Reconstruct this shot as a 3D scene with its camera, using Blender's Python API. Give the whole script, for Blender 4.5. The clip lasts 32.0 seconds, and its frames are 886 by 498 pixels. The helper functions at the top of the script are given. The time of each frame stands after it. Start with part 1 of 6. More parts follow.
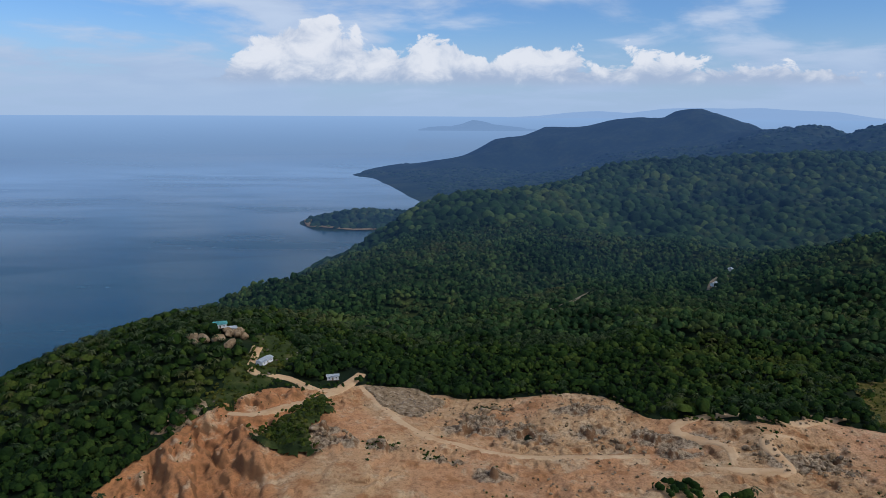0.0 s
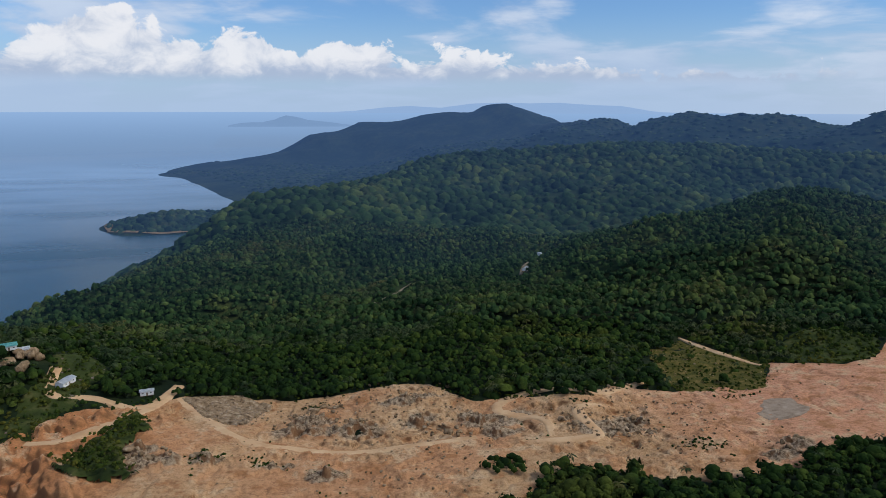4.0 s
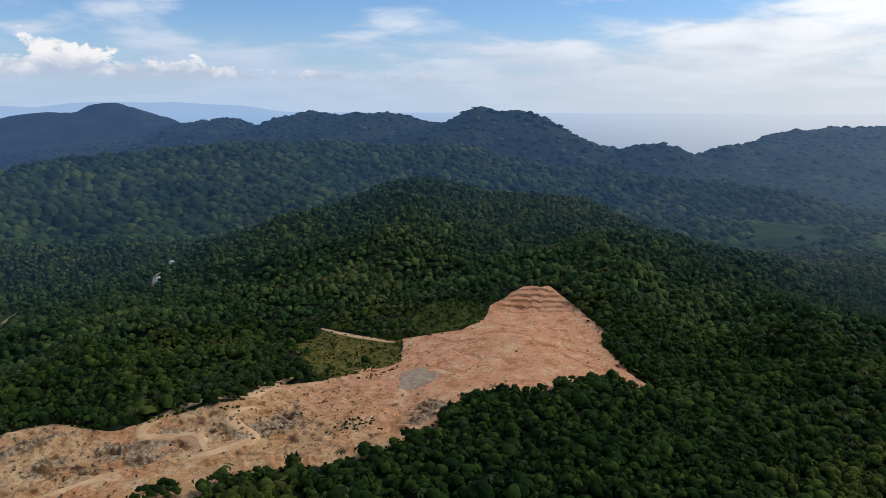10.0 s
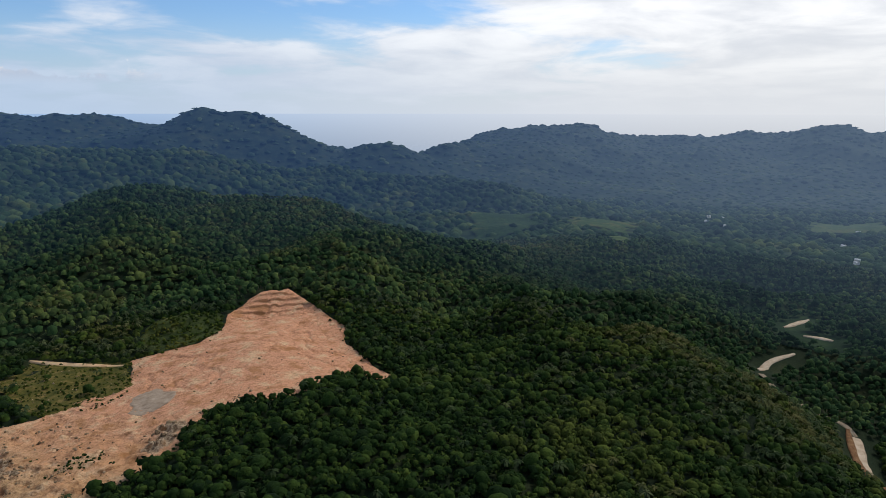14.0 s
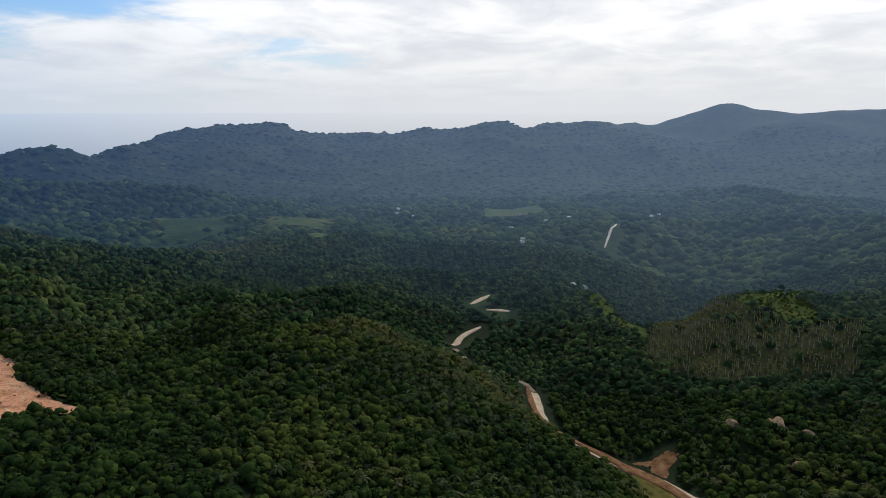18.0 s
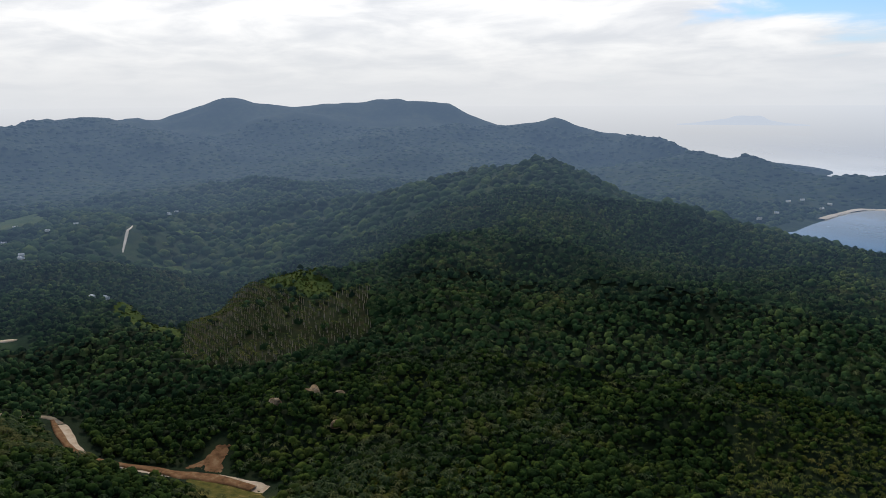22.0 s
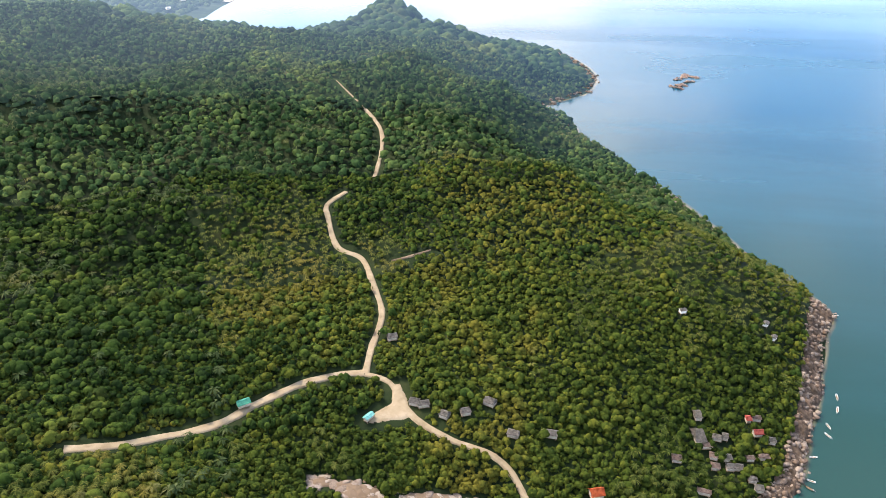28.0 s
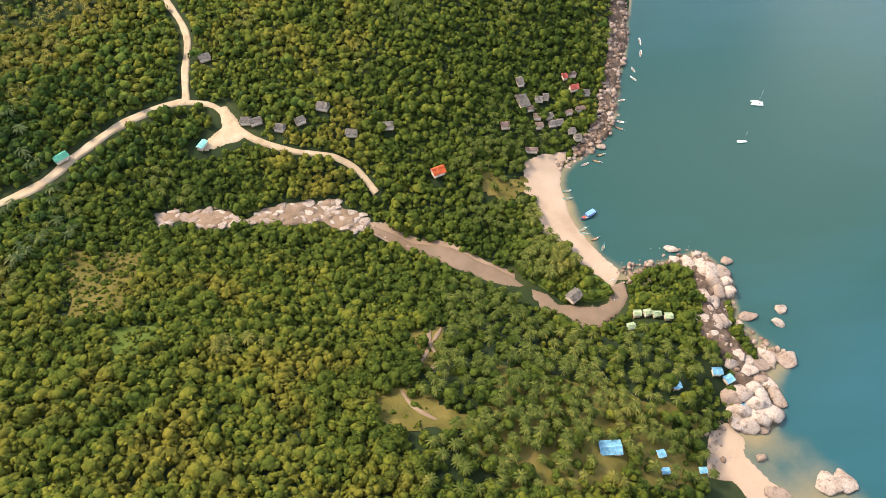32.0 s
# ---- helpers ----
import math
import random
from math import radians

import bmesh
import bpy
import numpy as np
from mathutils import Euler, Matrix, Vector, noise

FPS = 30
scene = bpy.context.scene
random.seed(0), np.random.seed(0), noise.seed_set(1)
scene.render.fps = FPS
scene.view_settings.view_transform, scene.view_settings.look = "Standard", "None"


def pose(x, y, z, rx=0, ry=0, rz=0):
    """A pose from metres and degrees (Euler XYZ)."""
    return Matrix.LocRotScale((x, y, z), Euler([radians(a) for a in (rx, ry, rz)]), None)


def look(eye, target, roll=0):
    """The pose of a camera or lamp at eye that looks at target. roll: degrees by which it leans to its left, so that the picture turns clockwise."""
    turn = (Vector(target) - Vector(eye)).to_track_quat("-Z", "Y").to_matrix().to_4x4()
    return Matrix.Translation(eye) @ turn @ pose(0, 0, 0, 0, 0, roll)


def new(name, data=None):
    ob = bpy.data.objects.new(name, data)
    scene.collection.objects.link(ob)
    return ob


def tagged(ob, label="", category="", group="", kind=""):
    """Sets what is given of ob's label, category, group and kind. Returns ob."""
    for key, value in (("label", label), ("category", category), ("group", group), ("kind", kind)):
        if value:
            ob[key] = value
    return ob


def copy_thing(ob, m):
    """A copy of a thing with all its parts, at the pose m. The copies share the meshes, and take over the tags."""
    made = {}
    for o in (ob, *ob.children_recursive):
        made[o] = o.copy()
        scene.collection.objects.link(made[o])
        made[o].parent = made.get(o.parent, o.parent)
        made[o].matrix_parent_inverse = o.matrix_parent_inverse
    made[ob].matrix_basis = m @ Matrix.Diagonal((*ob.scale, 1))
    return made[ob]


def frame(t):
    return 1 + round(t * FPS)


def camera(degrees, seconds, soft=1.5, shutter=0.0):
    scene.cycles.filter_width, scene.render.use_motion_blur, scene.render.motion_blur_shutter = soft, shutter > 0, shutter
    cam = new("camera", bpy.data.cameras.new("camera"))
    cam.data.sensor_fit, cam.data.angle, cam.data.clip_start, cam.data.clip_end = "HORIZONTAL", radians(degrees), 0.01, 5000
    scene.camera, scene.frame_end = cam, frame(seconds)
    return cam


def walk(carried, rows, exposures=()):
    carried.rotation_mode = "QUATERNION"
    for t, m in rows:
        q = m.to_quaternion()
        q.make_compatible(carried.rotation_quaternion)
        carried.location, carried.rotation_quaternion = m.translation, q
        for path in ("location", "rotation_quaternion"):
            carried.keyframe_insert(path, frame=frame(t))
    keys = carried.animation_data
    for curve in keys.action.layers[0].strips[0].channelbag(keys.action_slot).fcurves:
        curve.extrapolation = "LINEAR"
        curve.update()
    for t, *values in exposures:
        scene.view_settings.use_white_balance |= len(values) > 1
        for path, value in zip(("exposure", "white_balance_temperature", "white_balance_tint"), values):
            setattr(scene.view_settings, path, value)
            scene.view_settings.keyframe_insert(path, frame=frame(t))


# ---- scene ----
cam = camera(63.55, 32.0, soft=0.5)
EYE = 320.0  # metres above the sea


def heading(yaw, pitch, roll):
    """A pose at the hovering point: degrees turned to the right of north (+y), tilted down, and leaning."""
    return pose(0, 0, EYE, 0, 0, -yaw) @ pose(0, 0, 0, 90 - pitch) @ pose(0, 0, 0, 0, 0, roll)


# seconds, yaw, pitch, roll
ROWS = [
    (0, 0.00, 10.95, 0.32), (0.5, 1.68, 10.99, 0.29), (1, 3.36, 11.03, 0.25), (1.5, 4.90, 11.08, 0.26),
    (2, 6.59, 11.11, 0.24), (2.5, 8.44, 11.15, 0.22), (3, 10.52, 11.19, 0.20), (3.5, 12.53, 11.23, 0.17),
    (5.5, 20.57, 11.28, 0.12), (6, 22.55, 11.24, 0.12), (6.5, 24.88, 11.25, 0.10), (7, 27.87, 11.25, 0.09),
    (7.5, 30.49, 11.25, 0.07), (8, 33.25, 11.27, 0.09), (8.5, 35.82, 11.27, 0.07), (9, 38.48, 11.27, 0.10),
    (9.5, 40.97, 11.27, 0.11), (10, 43.60, 11.25, 0.10), (10.5, 46.22, 11.25, 0.05), (11, 49.13, 11.24, 0.05),
    (11.5, 51.85, 11.24, 0.03), (12, 54.70, 11.23, 0.10), (12.5, 57.31, 11.20, 0.09), (13, 59.97, 11.19, 0.06),
    (13.5, 62.42, 11.17, 0.08), (15.5, 73.19, 11.14, 0.11), (16, 76.46, 11.14, 0.11), (16.5, 79.62, 11.16, 0.12),
    (17, 82.87, 11.17, 0.11), (17.5, 85.83, 11.18, 0.06), (18, 89.01, 11.23, 0.03), (18.5, 92.21, 11.26, 0.01),
    (19, 96.10, 11.31, 0.03), (19.5, 100.07, 11.37, -0.02), (20, 106.14, 11.46, -0.08), (20.5, 113.63, 11.60, -0.20),
    (21, 119.36, 11.68, -0.20), (21.5, 122.98, 11.72, -0.25), (22, 126.58, 11.74, -0.25), (22.5, 129.91, 11.77, -0.21),
    (23, 133.54, 11.80, -0.18), (23.5, 137.35, 11.84, -0.16), (24, 142.00, 11.95, -0.13), (24.5, 146.30, 12.09, -0.09),
    (25, 150.91, 12.56, -0.05), (25.5, 154.93, 13.81, 0.04), (26, 159.02, 16.26, 0.08), (26.5, 162.81, 19.04, 0.08),
    (28.5, 173.73, 30.81, 0.19), (29, 176.76, 33.89, 0.29), (29.5, 179.46, 36.74, 0.35), (30, 182.08, 39.90, 0.37),
    (30.5, 184.33, 42.89, 0.43), (31, 185.98, 46.09, 0.44), (31.5, 187.04, 48.91, 0.42), (32, 188.19, 51.54, 0.49),
]

EXPOSURES = [(0.0, -0.25, 5800, 10), (6.0, -0.1, 6200, 10), (13.0, 0.0, 6400, 10), (22.0, 0.0, 6500, 10), (25.0, 0.02, 6500, 10), (26.0, 0.4, 6550, 10), (26.5, 0.75, 6600, 10),
             (28.5, 2.4, 7650, 15), (29.0, 2.5, 7900, 16), (30.5, 2.5, 8000, 16), (32.0, 2.4, 8000, 16)]
walk(cam, [(t, heading(y, p, r)) for t, y, p, r in ROWS], EXPOSURES)

# ---- sky and sun ----
SUN_AZ, SUN_EL = 118.0, 42.0
sky_world = bpy.data.worlds.new("sky")
scene.world = sky_world
sky_world.use_nodes = True


class Nodes:
    """Short spelling for a node tree."""

    def __init__(self, tree):
        self.tree = tree
        tree.nodes.clear()

    def put(self, value, socket):
        if isinstance(value, bpy.types.NodeSocket):
            self.tree.links.new(value, socket)
        elif value is not None:
            socket.default_value = value

    def add(self, kind, ins=(), out=0, operation="", data_type="", interpolation_type=""):
        n = self.tree.nodes.new(kind)
        if operation:
            n.operation = operation
        if data_type:
            n.data_type = data_type
        if interpolation_type:
            n.interpolation_type = interpolation_type
        for k, v in (ins.items() if isinstance(ins, dict) else enumerate(ins)):
            self.put(v, n.inputs[k])
        return n.outputs[out] if len(n.outputs) else None

    def math(self, op, a, b=0.0, c=0.0):
        return self.add("ShaderNodeMath", (a, b, c), operation=op)

    def mix(self, fac, a, b):
        return self.add("ShaderNodeMix", {0: fac, 6: a, 7: b}, out=2, data_type="RGBA")

    def ramp(self, value, low, high, a=0.0, b=1.0, soft=True):
        return self.add("ShaderNodeMapRange", (value, low, high, a, b), interpolation_type="SMOOTHSTEP" if soft else "LINEAR")

    def noise(self, vector, scale, detail=4.0, rough=0.55, out=0, distortion=0.0):
        return self.add("ShaderNodeTexNoise", {"Vector": vector, "Scale": scale, "Detail": detail, "Roughness": rough, "Distortion": distortion}, out=out)


w = Nodes(sky_world.node_tree)
sky_node = w.tree.nodes.new("ShaderNodeTexSky")
sky_node.sky_type, sky_node.sun_disc = "NISHITA", False
sky_node.sun_elevation, sky_node.sun_rotation = radians(SUN_EL), radians(SUN_AZ)
sky_node.altitude, sky_node.dust_density = 300.0, 0.6
sky = sky_node.outputs[0]
way = w.add("ShaderNodeTexCoord", out=0)
sep = w.tree.nodes.new("ShaderNodeSeparateXYZ")
w.tree.links.new(way, sep.inputs[0])
dx, dy, dz = sep.outputs
up = w.math("MAXIMUM", dz, 0.0)
# the high cloud sheet, drawn on a plane above
flat = w.math("DIVIDE", 1.0, w.math("ADD", up, 0.15))
sheet_at = w.add("ShaderNodeCombineXYZ", (w.math("MULTIPLY", dx, flat), w.math("MULTIPLY", dy, flat), 0.4))
sheet = w.noise(sheet_at, 0.5, 6.0, 0.55, distortion=0.5)
fine = w.noise(sheet_at, 1.7, 7.0, 0.55, distortion=0.3)
# towards the sun the sheet is thick and bright
sun_way = (math.sin(radians(SUN_AZ)), math.cos(radians(SUN_AZ)), 0.15)
facing = w.add("ShaderNodeVectorMath", (way, sun_way), out=1, operation="DOT_PRODUCT")
thick = w.math("ADD", w.math("ADD", w.math("MULTIPLY", sheet, 0.75), w.math("MULTIPLY", fine, 0.35)), w.math("MULTIPLY", w.math("POWER", w.math("MAXIMUM", facing, 0.0), 2.0), 0.12))
turn = w.math("ARCTAN2", dx, dy)
# a clear gap in the sheet to the north
gap_in = w.math("MULTIPLY", w.math("MULTIPLY", w.ramp(turn, 2.50, 2.75), w.ramp(turn, 3.05, 2.85)), w.ramp(dz, 0.075, 0.13))
cover = w.ramp(w.math("SUBTRACT", thick, w.math("MULTIPLY", gap_in, 0.26)), 0.485, 0.60)
low_haze = w.ramp(dz, 0.13, -0.01)
clear = w.add("ShaderNodeVectorMath", (sky, (0.075, 0.10, 0.135)), operation="MULTIPLY")
glow = w.ramp(facing, 0.0, 1.0)
haze_tone = w.mix(glow, (0.50, 0.63, 0.81, 1), (0.78, 0.80, 0.83, 1))
white = w.mix(glow, (0.70, 0.78, 0.90, 1), (1.25, 1.22, 1.18, 1))
shade = w.mix(w.ramp(fine, 0.28, 0.72), w.mix(glow, (0.50, 0.60, 0.78, 1), (0.80, 0.81, 0.84, 1)), white)
clouded = w.mix(w.math("MULTIPLY", cover, 0.94), clear, shade)
hazy = w.mix(w.math("MULTIPLY", low_haze, 0.95), clouded, haze_tone)
# a bank of heaped clouds low over the southern sea
puff_at = w.add("ShaderNodeCombineXYZ", (turn, w.math("MULTIPLY", dz, 1.35), 0.7))
lumps = w.noise(puff_at, 9.0, 2.0, 0.5)
puffs = w.noise(puff_at, 26.0, 9.0, 0.62, distortion=0.4)
tops = w.ramp(turn, -0.12, 0.52, 0.135, 0.054, soft=False)
tops = w.math("MULTIPLY", tops, w.ramp(turn, -0.34, -0.12, 0.5, 1.0))
crest = w.math("MULTIPLY", tops, w.math("ADD", 0.60, w.math("MULTIPLY", w.ramp(lumps, 0.32, 0.68, soft=False), 0.42)))
reach = w.math("DIVIDE", w.math("SUBTRACT", crest, dz), 0.030)
dense = w.math("ADD", reach, w.math("MULTIPLY", w.math("SUBTRACT", puffs, 0.5), 2.3))
bank = w.math("MULTIPLY", w.ramp(dense, -0.08, 0.16), w.ramp(dz, 0.026, 0.044))
bank = w.math("MULTIPLY", bank, w.math("MULTIPLY", w.ramp(turn, -0.36, -0.26), w.ramp(turn, 0.82, 0.68)))
relief = w.math("ADD", w.math("MULTIPLY", puffs, 1.1), w.math("MULTIPLY", w.ramp(dz, 0.025, 0.07), 0.45))
lit = w.mix(w.ramp(relief, 0.60, 1.12), (0.50, 0.58, 0.72, 1), (1.02, 0.99, 0.97, 1))
whole = w.mix(w.math("MULTIPLY", bank, 0.95), hazy, lit)
w.add("ShaderNodeOutputWorld", (w.add("ShaderNodeBackground", (whole, 0.95)),))

sun = new("sun", bpy.data.lights.new("sun", "SUN"))
sun.data.energy, sun.data.angle, sun.data.color = 1.8, radians(12.0), (1.0, 0.95, 0.87)
sun.matrix_world = look((math.sin(radians(SUN_AZ)) * 900, math.cos(radians(SUN_AZ)) * 900, 320 + 900 * math.tan(radians(SUN_EL))), (0, 0, 100))

# ---- materials ----
def material(name, build):
    """A node material; build(n, here) returns the colour, the roughness and the bump height with its strength and distance."""
    m = bpy.data.materials.new(name)
    m.use_nodes = True
    n = Nodes(m.node_tree)
    here = n.add("ShaderNodeNewGeometry", out=0)
    built = build(n, here)
    colour, rough, relief, strength, distance = built[:5]
    ins = {"Base Color": colour, "Roughness": rough, "Specular IOR Level": 0.1}
    if relief is not None:
        ins["Normal"] = n.add("ShaderNodeBump", {"Height": relief, "Strength": strength, "Distance": distance})
    if len(built) > 5:
        ins.update(built[5])
    n.add("ShaderNodeOutputMaterial", (n.add("ShaderNodeBsdfPrincipled", ins),))
    return m


AIR = (0.027, 0.058, 0.142, 1)  # haze colour painted onto the far hills as emission
SUNLIT_AIR = (0.086, 0.128, 0.204, 1)  # and towards the sun


def painted_haze(n, here, start, full, most):
    """Haze painted onto far hills as emission: 0 near the place, growing towards most over full metres; paler on the
    sun's side.
    """
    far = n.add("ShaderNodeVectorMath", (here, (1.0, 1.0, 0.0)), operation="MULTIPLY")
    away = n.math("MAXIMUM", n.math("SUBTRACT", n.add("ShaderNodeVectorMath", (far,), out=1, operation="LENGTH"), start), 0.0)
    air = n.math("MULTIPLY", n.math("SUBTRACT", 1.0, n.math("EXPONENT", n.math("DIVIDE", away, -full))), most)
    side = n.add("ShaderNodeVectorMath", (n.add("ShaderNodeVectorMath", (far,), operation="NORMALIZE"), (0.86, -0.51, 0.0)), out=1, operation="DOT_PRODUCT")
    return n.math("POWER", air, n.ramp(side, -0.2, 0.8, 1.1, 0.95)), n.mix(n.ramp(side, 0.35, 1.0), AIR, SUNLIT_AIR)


def leaves(dark, mid, light, grain, far=False, dry=0.35):
    def build(n, here):
        patch = n.noise(here, 0.006, 3.0)
        stand = n.noise(here, 0.035, 3.0)
        speck = n.noise(here, grain, 4.0, 0.7)
        island = n.add("ShaderNodeNewGeometry", out=8)
        each = n.add("ShaderNodeObjectInfo", out=5)
        one = n.math("FRACT", n.math("ADD", island, each))
        grove = n.noise(here, 0.013, 3.0)
        tone = n.math("ADD", n.math("MULTIPLY", one, 0.42), n.math("ADD", n.math("MULTIPLY", stand, 0.40), n.math("ADD", n.math("MULTIPLY", patch, 0.45), n.math("MULTIPLY", grove, 0.40))))
        c = n.mix(n.ramp(tone, 0.58, 0.86), dark, mid)
        c = n.mix(n.ramp(tone, 0.86, 1.12), c, light)
        c = n.mix(n.math("MULTIPLY", n.ramp(n.math("ADD", n.math("MULTIPLY", stand, 0.5), n.math("MULTIPLY", patch, 0.6)), 0.58, 0.70), dry), c, (0.15, 0.105, 0.022, 1))
        c = n.mix(n.ramp(speck, 0.35, 0.7, 0.0, 0.6), c, n.mix(0.6, c, (0.004, 0.007, 0.003, 1)))
        extra = {}
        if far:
            # painted haze: the base colour dims and emission grows with distance
            air, tone_far = painted_haze(n, here, 760.0, 2300.0, 1.1)
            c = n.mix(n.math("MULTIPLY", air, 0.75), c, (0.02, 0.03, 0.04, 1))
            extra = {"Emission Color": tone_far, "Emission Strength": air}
        extra["Specular IOR Level"] = 0.02
        return c, 0.8, speck, 0.8, 1.2, extra
    return build


def earth(dark, mid, light, scale, bump=0.5, rough=0.95):
    def build(n, here):
        big = n.noise(here, scale, 5.0, 0.6)
        small = n.noise(here, scale * 14, 6.0, 0.65)
        c = n.mix(n.ramp(big, 0.3, 0.52), dark, mid)
        c = n.mix(n.ramp(big, 0.5, 0.72), c, light)
        c = n.mix(n.ramp(small, 0.3, 0.75, 0.0, 0.5), n.mix(0.35, c, dark), c)
        return c, rough, small, bump, 0.5
    return build


def plain(a, b, scale, rough=0.6, bump=0.15, **extra):
    def build(n, here):
        v = n.noise(here, scale, 5.0, 0.6)
        return n.mix(n.ramp(v, 0.3, 0.7), a, b), rough, v, bump, 0.1, extra
    return build


M_TREE = material("broad leaves", leaves((0.020, 0.035, 0.007, 1), (0.046, 0.066, 0.011, 1), (0.102, 0.108, 0.016, 1), 1.1, dry=0.32))
M_FOREST = material("forest leaves", leaves((0.009, 0.020, 0.006, 1), (0.023, 0.045, 0.009, 1), (0.064, 0.092, 0.016, 1), 0.55, dry=0.14))
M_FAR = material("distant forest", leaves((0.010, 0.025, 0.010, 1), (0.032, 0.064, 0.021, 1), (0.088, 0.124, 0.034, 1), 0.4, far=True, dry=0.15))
M_PALM = material("palm fronds", leaves((0.030, 0.046, 0.010, 1), (0.062, 0.078, 0.018, 1), (0.130, 0.126, 0.032, 1), 1.2))
M_BARK = material("bark", plain((0.10, 0.075, 0.05, 1), (0.20, 0.17, 0.13, 1), 3.0, 0.9, 0.5))
M_PALE_BARK = material("pale palm bark", plain((0.26, 0.20, 0.14, 1), (0.42, 0.34, 0.25, 1), 3.0, 0.9, 0.5))
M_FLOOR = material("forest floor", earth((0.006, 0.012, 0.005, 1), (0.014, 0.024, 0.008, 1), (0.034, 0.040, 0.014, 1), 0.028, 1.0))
M_PALM_FAR = material("dark palm fronds", leaves((0.018, 0.032, 0.013, 1), (0.042, 0.062, 0.023, 1), (0.095, 0.108, 0.045, 1), 0.8, far=True))
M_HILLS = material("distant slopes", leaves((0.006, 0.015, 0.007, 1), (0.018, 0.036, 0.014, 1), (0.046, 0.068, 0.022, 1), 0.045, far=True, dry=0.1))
def quarry_earth(n, here):
    big = n.noise(here, 0.014, 3.0, 0.5)
    mid = n.noise(here, 0.07, 5.0, 0.6)
    rut = n.noise(n.add("ShaderNodeVectorMath", (here, (0.25, 1.6, 1.0)), operation="MULTIPLY"), 0.16, 5.0, 0.65)
    small = n.noise(here, 0.9, 6.0, 0.7)
    pebble = n.noise(here, 0.35, 8.0, 0.75)
    east = n.ramp(n.math("ADD", n.add("ShaderNodeSeparateXYZ", (here,), out=0), n.math("MULTIPLY", n.math("SUBTRACT", mid, 0.5), 160.0)), 190.0, 300.0)
    west = n.ramp(n.math("ADD", n.add("ShaderNodeSeparateXYZ", (here,), out=0), n.math("MULTIPLY", n.math("SUBTRACT", mid, 0.5), 90.0)), -40.0, -110.0)
    c = n.mix(n.ramp(big, 0.40, 0.60), (0.58, 0.355, 0.175, 1), (0.60, 0.310, 0.145, 1))
    c = n.mix(east, c, (0.64, 0.312, 0.170, 1))  # pinker clay in the newest part
    c = n.mix(n.math("MULTIPLY", west, 0.85), c, (0.55, 0.215, 0.075, 1))  # raw orange soil on the seaward spur
    c = n.mix(n.ramp(mid, 0.52, 0.66, 0.0, 0.85), c, (0.68, 0.47, 0.265, 1))
    c = n.mix(n.ramp(mid, 0.47, 0.35, 0.0, 0.85), c, (0.42, 0.19, 0.075, 1))
    c = n.mix(n.ramp(rut, 0.55, 0.70, 0.0, 0.5), c, (0.40, 0.18, 0.07, 1))
    c = n.mix(n.ramp(pebble, 0.38, 0.52, 0.5, 0.0), c, (0.20, 0.095, 0.04, 1))
    c = n.mix(n.ramp(small, 0.34, 0.55, 0.35, 0.0), c, (0.24, 0.12, 0.05, 1))
    rock = n.add("ShaderNodeAttribute", out=2)
    rock.node.attribute_name = "rock"
    grey = n.mix(n.ramp(pebble, 0.36, 0.66), (0.085, 0.052, 0.030, 1), (0.54, 0.405, 0.255, 1))
    c = n.mix(n.ramp(n.math("ADD", rock, n.math("MULTIPLY", n.math("SUBTRACT", mid, 0.5), 0.9)), 0.26, 0.55, 0.0, 0.92), c, grey)
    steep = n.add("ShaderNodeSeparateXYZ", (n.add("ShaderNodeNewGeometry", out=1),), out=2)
    # red-brown soil on cut faces, darkened further to paint in ledge shade
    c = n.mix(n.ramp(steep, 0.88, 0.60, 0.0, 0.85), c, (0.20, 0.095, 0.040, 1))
    return c, 0.95, n.math("ADD", small, pebble), 1.0, 0.9


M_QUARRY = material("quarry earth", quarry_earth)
M_SAND = material("beach sand", earth((0.19, 0.138, 0.095, 1), (0.24, 0.182, 0.134, 1), (0.27, 0.21, 0.158, 1), 0.05, 0.2))
M_ROAD = material("dirt road", earth((0.185, 0.138, 0.086, 1), (0.27, 0.213, 0.142, 1), (0.34, 0.278, 0.198, 1), 0.12, 0.4))
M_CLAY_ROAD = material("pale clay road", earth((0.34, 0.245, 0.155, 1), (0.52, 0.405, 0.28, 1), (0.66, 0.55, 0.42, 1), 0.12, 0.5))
M_GRASS = material("dry grass", earth((0.040, 0.044, 0.008, 1), (0.105, 0.088, 0.016, 1), (0.25, 0.165, 0.055, 1), 0.12, 0.6))
M_BROWN = material("brown plantation floor", earth((0.014, 0.022, 0.007, 1), (0.027, 0.032, 0.010, 1), (0.062, 0.046, 0.020, 1), 0.10, 0.6))
M_MEADOW = material("green meadow", earth((0.026, 0.046, 0.009, 1), (0.052, 0.076, 0.013, 1), (0.090, 0.104, 0.022, 1), 0.06, 0.6))
